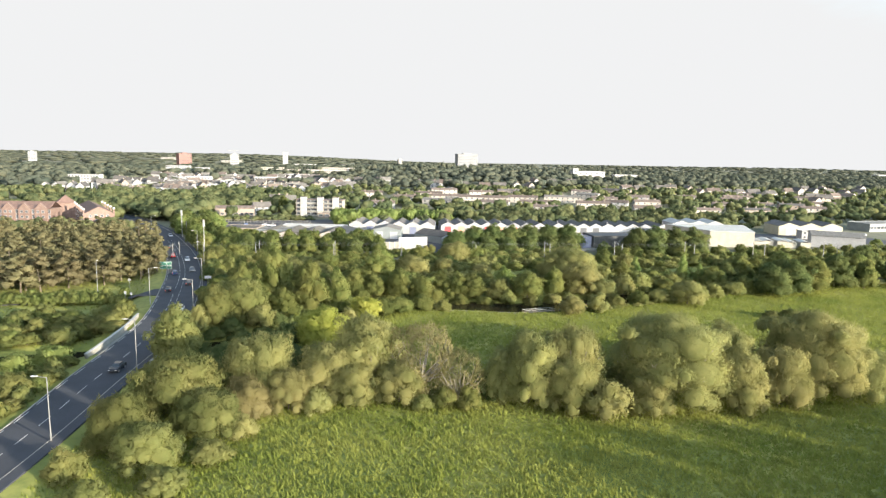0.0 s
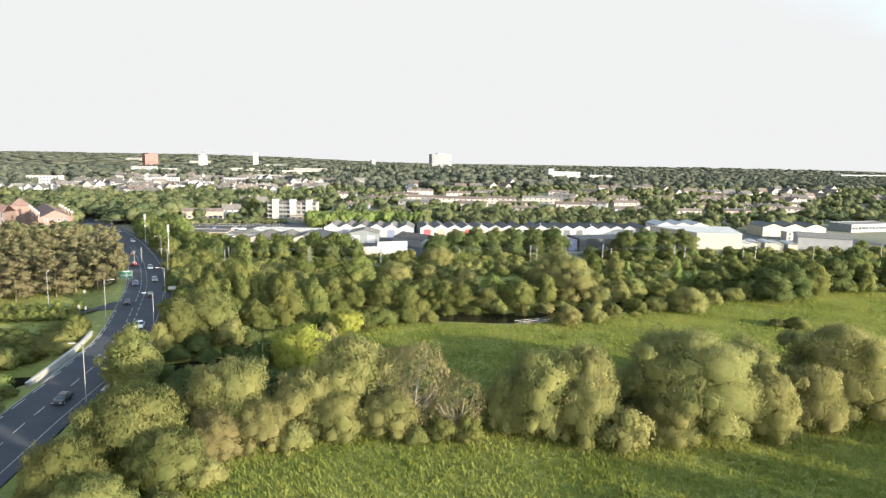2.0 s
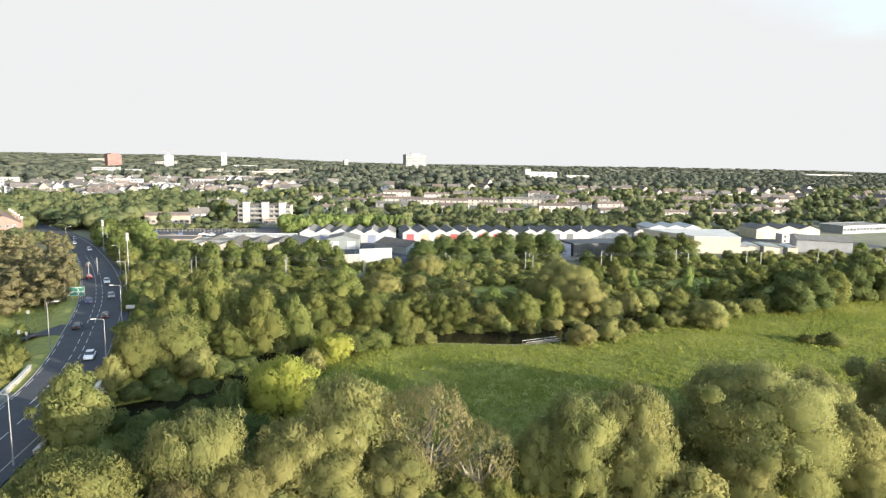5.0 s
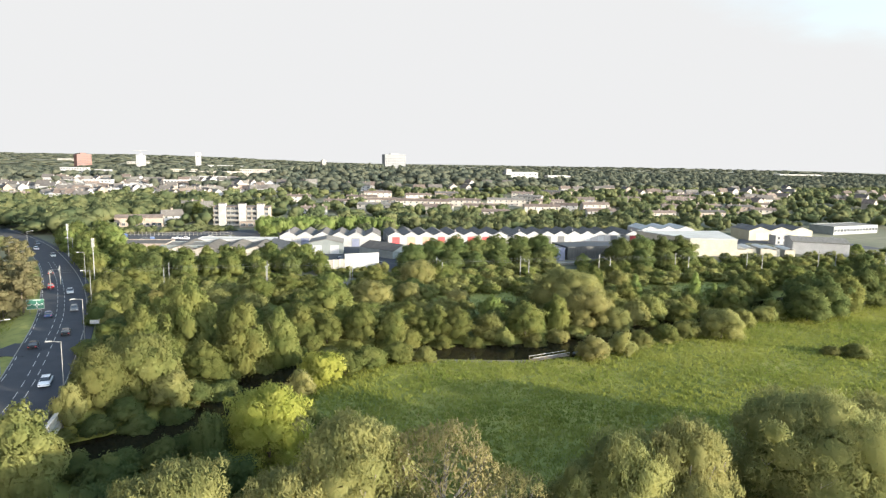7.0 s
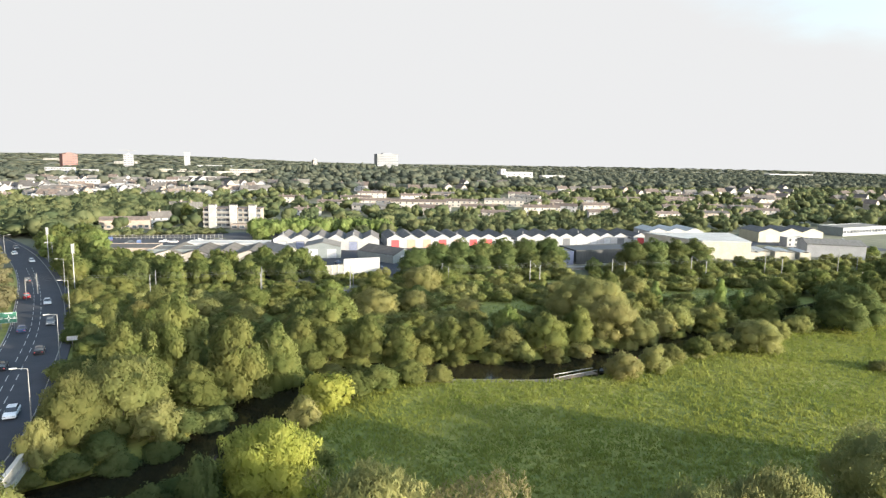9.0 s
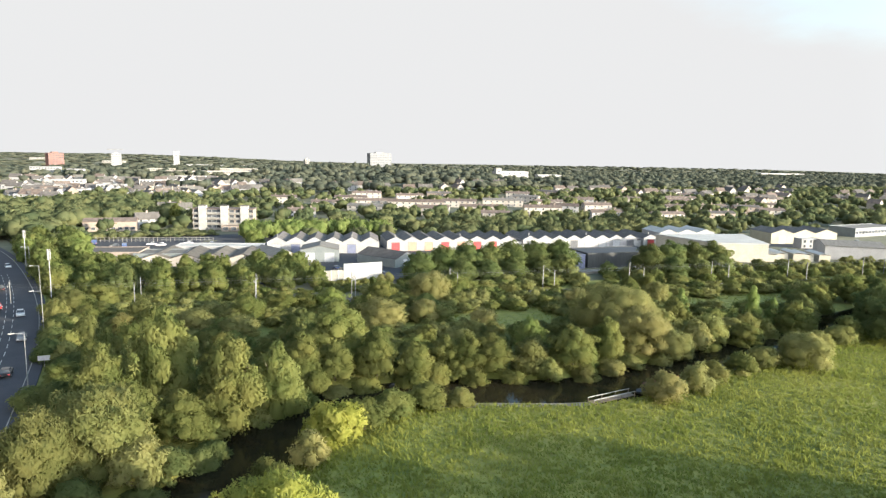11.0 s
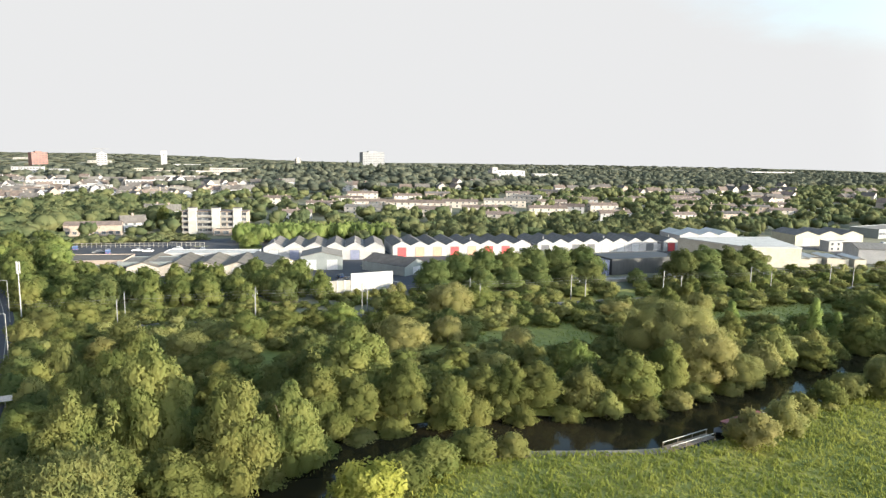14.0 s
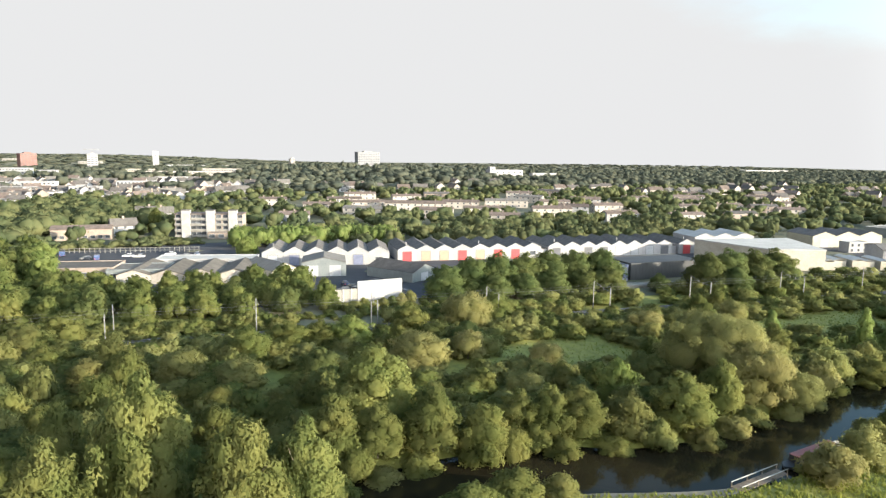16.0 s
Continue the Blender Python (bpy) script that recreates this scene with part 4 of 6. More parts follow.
open_ok = lambda x, y: not in_clearing(x, y)
scatter(16, (-8, 12, 196, 250), 5.4, lambda x, y, r: tree(x, y, r.uniform(4.5, 8), r.uniform(3.4, 4.8), "broad" if r.random() < 0.5 else "shrub", "broad" if r.random() < 0.5 else "scrub"), None, 47, river=8, road=8.5, north=True)
scatter(22, (-15, -3, 188, 262), 3.6, lambda x, y, r: tree(x, y, r.uniform(3, 6), r.uniform(3, 4.4), "shrub", ("scrub", "broad", "dark")[int(r.integers(3))]), None, 71, river=7, road=8.2, north=True)
scatter(14, (112, 160, 160, 204), 5.6, bank_tree, open_ok, 11, river=5.6, far=10.5, north=True)
scatter(34, (-8, 150, 160, 204), 3.6, lambda x, y, r: tree(x, y, r.uniform(2.6, 5.0), r.uniform(2.6, 3.8), "shrub", ("broad", "scrub", "willow")[int(r.integers(3))]), open_ok, 31, river=4.9, far=8.5, north=True)
scatter(80, (-10, 250, 200, 250), 6.8, wood_tree, lambda x, y: open_ok(x, y) and not (x > 190 and y < 205), 12, river=10, road=11, north=True)
scatter(230, (-12, 250, 190, 266), 2.9, scrub_bush, lambda x, y: open_ok(x, y) and abs(y - (268.5 - 0.155 * x)) > 5.4, 13, river=12, road=11, north=True)
scatter(16, (172, 260, 172, 225), 7, lambda x, y, r: tree(x, y, r.uniform(9, 13), r.uniform(4.5, 6), "broad", "dark" if r.random() < 0.5 else "broad", mid=True), lambda x, y: y > 165 + 0.05 * x and open_ok(x, y), 14, river=8.5)
scatter(60, (226, 345, 168, 262), 7.0, wood_tree, lambda x, y: abs(y - (268.5 - 0.155 * x)) > 6, 33, river=9, north=False)
scatter(26, (-62, -36, 92, 145), 4.0, lambda x, y, r: tree(x, y, r.uniform(3.2, 5.6), r.uniform(3.0, 4.6), "shrub", ("scrub", "broad", "scrub", "lime")[int(r.integers(4))]), lambda x, y: True, 49, river=6.5, road=10)
scatter(30, (-42, -27, 98, 136), 2.6, lambda x, y, r: tree(x, y, r.uniform(1.6, 3.2), r.uniform(1.6, 2.6), "shrub", ("broad", "scrub")[int(r.integers(2))], mid=True), lambda x, y: True, 34, river=6, road=6.6, far=60)
scatter(70, (-14, 110, 236, 264), 2.6, scrub_bush, lambda x, y: open_ok(x, y) and abs(y - (268.5 - 0.155 * x)) > 5.4, 43, river=12, road=11)
scatter(110, (-20, 120, 236, 284), 2.3, lambda x, y, r: tree(x, y, r.uniform(2.4, 4.2), r.uniform(2.4, 3.6), "shrub", ("scrub", "broad", "scrub")[int(r.integers(3))], mid=True, joined=True), lambda x, y: open_ok(x, y) and 4.4 < abs(y - (268.5 - 0.155 * x)) < 12 and not (y > 262 and 44 < x < 88), 48, river=12, road=10)
scatter(40, (44, 88, 271, 283), 1.8, lambda x, y, r: tree(x, y, r.uniform(1.2, 2.2), r.uniform(1.4, 2.4), "shrub", ("scrub", "broad")[int(r.integers(2))], mid=True, joined=True), lambda x, y: y - (268.5 - 0.155 * x) > 4.4 and y < 282 + 0.2 * (x - 65), 50)
scatter(110, (90, 165, 158, 182), 1.5, lambda x, y, r: tree(x, y, r.uniform(0.7, 1.5), r.uniform(1.0, 1.9), "shrub", ("scrub", "broad", "scrub", "willow")[int(r.integers(4))], mid=True, joined=True), None, 72, river=7.4, far=10.5)
# belts beyond the railway
scatter(45, (-14, 56, 280, 316), 5.4, lambda x, y, r: tree(x, y, r.uniform(6.5, 9.5), r.uniform(3.6, 5), "broad", "broad" if r.random() < 0.7 else "dark", mid=True, joined=True), lambda x, y: y > 277 - 0.155 * x, 15)
scatter(60, (105, 330, 205, 256), 2.8, scrub_bush, lambda x, y: -15 < y - (268.5 - 0.155 * x) < -5.6, 44)
scatter(34, (88, 340, 214, 282), 4.6, scrub_bush, lambda x, y: 5.5 < y - (268.5 - 0.155 * x) < 13, 32)
scatter(26, (-24, 2, 250, 330), 5.4, lambda x, y, r: tree(x, y, r.uniform(6, 10.5), r.uniform(3.8, 5), "broad", "broad", mid=True, joined=y > 290), None, 18, road=9)
scatter(26, (-40, 8, 318, 400), 7.5, lambda x, y, r: tree(x, y, r.uniform(8, 11.5), r.uniform(4.5, 6.2), "broad", ("broad", "lime", "broad")[int(r.integers(3))], mid=True, joined=True), lambda x, y: x < -8 + (330 - y) * 0.2, 19)
# pines and scrub west of the road
pine_edge = lambda x: 224 + (x + 57) * 0.52
scatter(44, (-100, -27, 210, 262), 4.4, lambda x, y, r: tree(x, y, r.uniform(11, 14), r.uniform(4.6, 5.8), "pine", "pine", mid=True, group="pine plantation"), lambda x, y: 0 < y - pine_edge(x) < 15, 20, road=8.5)
scatter(120, (-118, -30, 226, 335), 4.3, lambda x, y, r: tree(x, y, r.uniform(11.5, 14.5), r.uniform(4.8, 6.0), "pine", "pine", mid=True, joined=True), lambda x, y: y - pine_edge(x) > 14, 40, road=9.5)
scatter(70, (-95, -28, 156, 188), 3.6, lambda x, y, r: tree(x, y, r.uniform(2.6, 5.0), r.uniform(2.8, 4.2), "shrub", ("scrub", "broad", "scrub")[int(r.integers(3))], mid=x < -44, joined=x < -50), None, 21, river=7, road=10)
scatter(44, (-95, -34, 104, 144), 3.6, lambda x, y, r: tree(x, y, r.uniform(2.2, 4.4), r.uniform(2.6, 4.0), "shrub", ("scrub", "broad", "scrub")[int(r.integers(3))], mid=x < -44, joined=x < -50), None, 41, river=7, road=11)
for k in range(22):          # hedge along the side road
    tree(-34.5 - 2.5 * k, 201 + 0.16 * 2.5 * k, 3.7 + 0.35 * math.sin(k * 1.7), 2.3, "shrub", "broad", mid=True, joined=True)
scatter(16, (-75, -34, 204, 211), 2.6, lambda x, y, r: tree(x, y, r.uniform(3.6, 4.4), r.uniform(2.0, 2.8), "shrub", "broad", mid=True, joined=True), lambda x, y: 202 < y - (-34.5 - x) * 0.16 < 209, 22, road=13)
# trees on the camera's own side, whose shadows lie on the meadow
for x, y, h in ((92, 33, 14), (104, 37, 14.5), (117, 38, 14), (129, 43, 14), (141, 47, 14), (153, 52, 13)):
    tree(x, y, h, 6.5, "willow", "willow", mid=True)


def grove(leaf, items, seed):
    """All far crowns of one kind, joined into one wood."""
    r = np.random.default_rng(seed)
    V, F, N, T, base = [], [], [], Shape(), 0
    for x, y, h, q, form in items:
        rad, high = NOM[form]
        pool = CROWN[form + "_mid"]
        v, f, n = RAW[pool[int(r.integers(len(pool)))].name]
        a, z = r.random() * 6.283, lz(x, y)
        c, s = math.cos(a), math.sin(a)
        up = h / high
        V.append(np.column_stack([(v[:, 0] * c - v[:, 1] * s) * q / rad + x, (v[:, 0] * s + v[:, 1] * c) * q / rad + y, v[:, 2] * up + z]))
        N.append(np.column_stack([n[:, 0] * c - n[:, 1] * s, n[:, 0] * s + n[:, 1] * c, n[:, 2]]))
        F.append(f + base)
        base += len(v)
        if form != "shrub":
            T.tube((x, y, z - 0.3), (x, y, z + h * 0.8), 0.24, 0.1, 5)
    V, F, N = np.concatenate(V), np.concatenate(F), np.concatenate(N)
    me = bpy.data.meshes.new("woodland")
    me.vertices.add(len(V)); me.vertices.foreach_set("co", V.astype(np.float32).ravel())
    me.loops.add(F.size); me.loops.foreach_set("vertex_index", F.astype(np.int32).ravel())
    me.polygons.add(len(F)); me.polygons.foreach_set("loop_start", np.arange(0, F.size, 3, dtype=np.int32))
    me.polygons.foreach_set("loop_total", np.full(len(F), 3, dtype=np.int32))
    me.update(calc_edges=True)
    me.materials.append(M[leaf])
    me.shade_smooth()
    me.normals_split_custom_set_from_vertices(N.tolist())
    wood = tagged(new("woodland", me), WOOD_LABEL[leaf], "woodland", kind="stuff")
    if T.v:
        part("trunk", T.mesh("trunk", M["bark"]), wood)


WOOD_LABEL = {"pine": "depth of a dense brown-green pine plantation", "broad": "mixed green broadleaf scrub and hedges", "dark": "dark green belt of trees beyond the railway", "scrub": "rough olive scrub filling the gaps of the wood", "willow": "grey-green willow scrub of the damp woods", "lime": "bright young trees beside the road"}
for k, (leaf, items) in enumerate(sorted(GROVES.items())):
    grove(leaf, items, 70 + k)


# ---- distant woods: thousands of crowns that nobody could count ----
def blob(seed, leafs, size, sub):
    """A far crown: a few rough lumps under loose sprays."""
    r = np.random.default_rng(seed)
    iv, jf = ICO0
    vs, fs, base = [], [], 0
    for k in range(sub):
        a = 2 * math.pi * k / sub + r.uniform(-0.5, 0.5)
        off = np.array([math.cos(a) * 0.48, math.sin(a) * 0.48, r.uniform(-0.2, 0.3)]) if k else np.array([0, 0, 0.25])
        q = r.uniform(0.5, 0.72) if sub > 1 else 1.0
        off = off if sub > 1 else off * 0
        vs.append(iv * (1 + 0.2 * r.normal(size=(len(iv), 1)).clip(-1.3, 1.3)) * q + off)
        fs.append(jf + base); base += len(iv)
    v, jf = np.concatenate(vs), np.concatenate(fs)
    v[:, 2] = np.maximum(v[:, 2], -0.95)
    src = v[r.integers(len(v), size=leafs)]
    d = unit(src + 0.3 * r.normal(size=(leafs, 3)))
    P = src * (0.98 + 0.16 * r.random((leafs, 1)))
    nrm = unit(d + 0.6 * r.normal(size=(leafs, 3)))
    t = unit(np.cross(nrm, r.normal(size=(leafs, 3)))); b = np.cross(nrm, t)
    s = size * (0.6 + 0.7 * r.random((leafs, 1)))
    L = np.stack([P - t * s, P + b * s * 0.8, P + t * s], 1)
    return v, jf, L.reshape(-1, 3)


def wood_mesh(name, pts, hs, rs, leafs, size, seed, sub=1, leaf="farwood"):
    """Many crowns joined into one mesh: each an uneven clump under loose sprays."""
    r = np.random.default_rng(seed)
    pats = [blob(seed + k, leafs, size, sub) for k in range(6)]
    V, F, base = [], [], 0
    Z = land(pts[:, 0], pts[:, 1])
    for (x, y), z, h, q in zip(pts, Z, hs, rs):
        v, jf, L = pats[int(r.integers(6))]
        a = r.random() * 6.28
        ca, sa = math.cos(a), math.sin(a)
        W = np.concatenate([v, L])
        W = np.column_stack([(W[:, 0] * ca - W[:, 1] * sa) * q + x, (W[:, 0] * sa + W[:, 1] * ca) * q + y, W[:, 2] * h * 0.5 + z + h * 0.48])
        V.append(W)
        nl = len(L) // 3
        F.append(np.concatenate([jf, np.arange(3 * nl).reshape(-1, 3) + len(v)]) + base)
        base += len(W)
    V, F = np.concatenate(V), np.concatenate(F)
    me = bpy.data.meshes.new(name)
    me.vertices.add(len(V)); me.vertices.foreach_set("co", V.astype(np.float32).ravel())
    me.loops.add(F.size); me.loops.foreach_set("vertex_index", F.astype(np.int32).ravel())
    me.polygons.add(len(F)); me.polygons.foreach_set("loop_start", np.arange(0, F.size, 3, dtype=np.int32))
    me.polygons.foreach_set("loop_total", np.full(len(F), 3, dtype=np.int32))
    me.update(calc_edges=True)
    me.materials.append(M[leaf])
    me.shade_smooth()
    return me


keep_out = []          # footprints of buildings, filled in below: x, y, radius


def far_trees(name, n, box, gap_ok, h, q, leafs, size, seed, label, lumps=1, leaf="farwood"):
    r = np.random.default_rng(seed)
    P = np.column_stack([r.uniform(box[0], box[1], n), r.uniform(box[2], box[3], n)])
    P = P[[bool(gap_ok(x, y)) for x, y in P]]
    P = P[near_line(road_np, P[:, 0], P[:, 1])[0] > 9]
    if keep_out:
        K = np.array(keep_out)
        d2 = (P[:, None, 0] - K[None, :, 0]) ** 2 + (P[:, None, 1] - K[None, :, 1]) ** 2
        P = P[(d2 > K[None, :, 2] ** 2).all(1)]
    hs, rs = r.uniform(*h, len(P)), r.uniform(*q, len(P))
    tagged(new(name, wood_mesh(name, P, hs, rs, leafs, size, seed, lumps, leaf)), label, "woodland", kind="stuff")
    return len(P)


# ---- buildings ----
def window_me(w, h):
    """A window: a white frame round a sunk dark pane, in one piece."""
    t, w2, h2 = 0.11, w / 2, h / 2
    o = [(-w2 - t, -h2 - t), (w2 + t, -h2 - t), (w2 + t, h2 + t), (-w2 - t, h2 + t)]
    n = [(-w2, -h2), (w2, -h2), (w2, h2), (-w2, h2)]
    v = [(-0.02, y, z) for y, z in o] + [(0.1, y, z) for y, z in o] + [(0.1, y, z) for y, z in n] + [(0.03, y, z) for y, z in n]
    f = [(i + a, (i + 1) % 4 + a, (i + 1) % 4 + a + 4, i + a + 4) for a in (0, 4, 8) for i in range(4)] + [(12, 13, 14, 15)]
    me = mesh_of("window", v, f, M["white"])
    me.materials.append(M["glass"])
    me.polygons[12].material_index = 1
    return me


WIN = {"s": window_me(1.2, 1.2), "m": window_me(1.8, 1.3), "l": window_me(2.6, 1.5), "d": window_me(1.0, 2.0)}
HOUSE = {}


def house(x, y, turn, length, width, eave, lift, wall, roof, label, name="house", group="", rows=2, step=3.2, win="m", ends=True, chimney=0, z=None, back=False):
    """A pitched-roof building: ridge along its length, its front to local +x. Windows in rows on the front and, where wanted, in the gable ends."""
    root = thing(name, pose(x, y, (lz(x, y) if z is None else z), 0, 0, turn), label, "house" if name == "house" else "building", group)
    key = (round(length, 1), round(width, 1), round(eave, 1), round(lift, 1), wall, roof)
    if key not in HOUSE:
        w2, l2 = width / 2, length / 2
        HOUSE[key] = (Shape().gable(-w2, w2, -l2, l2, -1.0, eave, lift).mesh("wall", M[wall]), Shape().slab_roof(-w2, w2, -l2, l2, eave, lift).mesh("roof", M[roof]))
    wo = part("wall", HOUSE[key][0], root)
    ro = part("roof", HOUSE[key][1], root)
    n = max(1, int(length / step))
    for r in range(rows):
        zc = 1.5 + 2.6 * r
        for i in range(n):
            yy = (i + 0.5) * length / n - length / 2
            part("window", WIN[win], root, at=pose(width / 2, yy, zc))
    if ends:
        for r in range(rows):
            part("window", WIN["s"], root, at=pose(0, -length / 2, 1.5 + 2.6 * r, 0, 0, -90))
    for c in range(chimney):
        yy = (c + 0.5) * length / chimney - length / 2
        part("chimney", CHIM, ro, at=pose(0, yy, eave + lift - 0.4))
    keep_out.append((x, y, max(length, width) * 0.55 + 3.5))
    return root


CHIM = Shape().box(-0.35, 0.35, -0.5, 0.5, 0, 1.5).box(-0.42, 0.42, -0.57, 0.57, 1.5, 1.65).mesh("chimney", M["buff"])


def facing(ax, ay, bx, by, width):
    """Middle, bearing and length of a building whose front's foot runs from a to b, as seen with a on its left."""
    dx, dy = bx - ax, by - ay
    L = math.hypot(dx, dy)
    turn = math.degrees(math.atan2(-dx, dy))
    nx_, ny_ = dy / L, -dx / L                   # to the front
    return (ax + bx) / 2 - nx_ * width / 2, (ay + by) / 2 - ny_ * width / 2, turn, L


def terrace(ax, ay, bx, by, width=8, eave=5.2, lift=1.7, wall="render", roof="roof_tile", label="long pale terrace of houses under a low brown roof", rows=2, chimney=3, step=4.6):
    x, y, turn, L = facing(ax, ay, bx, by, width)
    house(x, y, turn, L, width, eave, lift, wall, roof, label, name="terrace", group="terraces on the estate", rows=rows, step=step, win="s", chimney=chimney)


def box_building(x, y, turn, lx, ly, h, wall, label, name="building", roof="roof_grey", rows=0, step=3.5, win="m", z=None, parapet=0.35, group="", sides=("x",)):
    """A flat-roofed block, its front to local +x, with a parapet and rows of windows."""
    root = thing(name, pose(x, y, lz(x, y) if z is None else z, 0, 0, turn), label, "building", group)
    part("wall", Shape().box(-lx / 2, lx / 2, -ly / 2, ly / 2, -1, h).mesh("wall", M[wall]), root)
    s = Shape()
    for x0, x1, y0, y1 in ((-lx / 2 - .1, lx / 2 + .1, -ly / 2 - .1, -ly / 2 + .25), (-lx / 2 - .1, lx / 2 + .1, ly / 2 - .25, ly / 2 + .1), (-lx / 2 - .1, -lx / 2 + .25, -ly / 2 + .25, ly / 2 - .25), (lx / 2 - .25, lx / 2 + .1, -ly / 2 + .25, ly / 2 - .25)):
        s.box(x0, x1, y0, y1, h + 0.01, h + parapet)
    part("parapet", s.mesh("parapet", M[wall]), root)
    part("roof", Shape().box(-lx / 2 + .25, lx / 2 - .25, -ly / 2 + .25, ly / 2 - .25, h + 0.01, h + 0.12).mesh("roof", M[roof]), root)
    if rows:
        pitch = h / rows
        if "x" in sides:
            n = max(1, int(ly / step))
            for r in range(rows):
                for i in range(n):
                    part("window", WIN[win], root, at=pose(lx / 2, (i + 0.5) * ly / n - ly / 2, pitch * (r + 0.55)))
        if "y" in sides:
            n = max(1, int(lx / step))
            for r in range(rows):
                for i in range(n):
                    part("window", WIN[win], root, at=pose((i + 0.5) * lx / n - lx / 2, -ly / 2, pitch * (r + 0.55), 0, 0, -90))
    keep_out.append((x, y, max(lx, ly) * 0.55 + 1.5))
    return root


# the two rows of small gabled workshop units
def unit_row(ax, ay, bx, by, n, depth, doors, eave=5.2, lift=2.3, group="", signs=()):
    dx, dy = bx - ax, by - ay
    L = math.hypot(dx, dy)
    w = L / n
    turn = math.degrees(math.atan2(dy, dx))
    wall_me = Shape().gable(-w / 2 + .02, w / 2 - .02, 0, depth, -1, eave, lift).mesh("wall", M["white"])
    roof_me = Shape().slab_roof(-w / 2 + 0.32, w / 2 - 0.32, 0.5, depth, eave, lift * 0.96, 0.28, 0.2).mesh("roof", M["roof_dark"])
    barge = Shape()
    for s in (-1, 1):
        barge.add([(s * (w / 2), -0.12, eave - 0.15), (0, -0.12, eave + lift + 0.05), (0, -0.12, eave + lift + 0.42), (s * (w / 2), -0.12, eave + 0.25),
                   (s * (w / 2), 0.55, eave - 0.15), (0, 0.55, eave + lift + 0.05), (0, 0.55, eave + lift + 0.42), (s * (w / 2), 0.55, eave + 0.25)],
                  [(0, 1, 2, 3), (7, 6, 5, 4), (3, 2, 6, 7), (1, 0, 4, 5)])
    barge_me = barge.mesh("bargeboard", M["white"])
    frame_me = Shape().box(-1.95, -1.75, -0.1, 0, 0, 4.1).box(1.75, 1.95, -0.1, 0, 0, 4.1).box(-1.95, 1.95, -0.1, 0, 3.9, 4.1).mesh("door_frame", M["steel"])
    sign_me = Shape().box(-1.9, 1.9, -0.08, -0.02, eave + 0.25, eave + 0.95).mesh("sign", M["door_grey"])
    vent_me = Shape().tube((0, 3, eave + lift - 0.2), (0, 3, eave + lift + 1.3), 0.3, 0.3, 8).mesh("roof_vent", M["steel"])
    for i in range(n):
        t = (i + 0.5) / n
        x, y = ax + dx * t, ay + dy * t
        col = doors[i % len(doors)]
        word = {"door_red": "red", "door_orange": "orange", "door_blue": "blue-grey", "door_grey": "grey", "door_dark": "dark grey", "": "no"}[col]
        u = thing("workshop_unit", pose(x, y, 0, 0, 0, turn), f"white gabled workshop unit with {word} roller door", "workshop", group)
        part("wall", wall_me, u); part("roof", roof_me, u); part("bargeboard", barge_me, u)
        if col:
            d = part("roller_door", Shape().box(-1.75, 1.75, -0.06, 0.0, 0, 3.9).mesh("roller_door", M[col]), u, f"{word} roller door")
            part("door_frame", frame_me, d)
        else:
            part("window", WIN["l"], u, at=pose(0, 0, 2.2, 0, 0, -90))
        if i in signs:
            part("sign", sign_me, u, "unreadable dark sign over the door")
        if i in (0, 4, 9):
            part("roof_vent", vent_me, u)
        keep_out.append((x, y, w)); keep_out.append((x - dy / L * -0 + 4, y + depth / 2, w + 4))


unit_row(52.6, 357.5, 97.4, 343.3, 6, 24, ("door_grey", "door_blue", "", "door_grey", "door_blue", ""), eave=4.7, lift=1.9, group="workshop units in the west row", signs=(1, 2))
EAST = "workshop units in the east row"
unit_row(102.7, 347.9, 161.2, 335.8, 8, 26, ("door_red", "door_orange", "door_orange", "door_red", "door_orange", "door_red", "door_red", ""), eave=4.4, lift=1.6, group=EAST)
unit_row(164.4, 335.2, 220.8, 323.5, 8, 26, ("door_dark", "", "door_dark", "door_dark", "door_grey", "door_grey", "door_grey", "door_dark"), eave=4.4, lift=1.6, group=EAST, signs=(7,))
unit_row(224.1, 322.8, 231.8, 321.2, 1, 26, ("door_red",), eave=4.4, lift=1.6, group=EAST)
for x, y in ((162.8, 336.2), (222.4, 323.9)):          # the low links where the row steps
    lk = thing("link_block", pose(x, y, 0, 0, 0, -11.7), "low white link block between workshop units", "building")
    part("wall", Shape().box(-1.5, 1.5, 0.6, 24, -1, 3.6).mesh("wall", M["white"]), lk)
    part("roof", Shape().box(-1.5, 1.5, 0.5, 24.1, 3.61, 3.8).mesh("roof", M["roof_dark"]), lk)

# larger sheds of the estate
def shed(x, y, turn, width, depth, eave, lift, wall, roof, label, door="door_grey", bays=1, nd=1):
    """Gabled shed, gable to local -y; bays set side by side."""
    root = thing("industrial_shed", pose(x, y, lz(x, y), 0, 0, turn), label, "shed")
    b = width / bays
    for k in range(bays):
        xm = -width / 2 + (k + 0.5) * b
        part("wall", Shape().gable(xm - b / 2 + .02, xm + b / 2 - .02, 0, depth, -1, eave, lift).mesh("wall", M[wall]), root)
        part("roof", Shape().slab_roof(xm - b / 2 + 0.3, xm + b / 2 - 0.3, 0, depth, eave, lift, 0.25, 0.18).mesh("roof", M[roof]), root)
    for k in range(nd):
        xd = -width / 2 + (k + 0.5) * width / nd
        part("roller_door", Shape().box(xd - 1.9, xd + 1.9, -0.07, 0, 0, min(4.0, eave - 0.5)).mesh("roller_door", M[door]), root)
    keep_out.append((x, y, max(width, depth) * 0.6)); keep_out.append((x, y + depth * 0.6, max(width, depth) * 0.6))
    return root


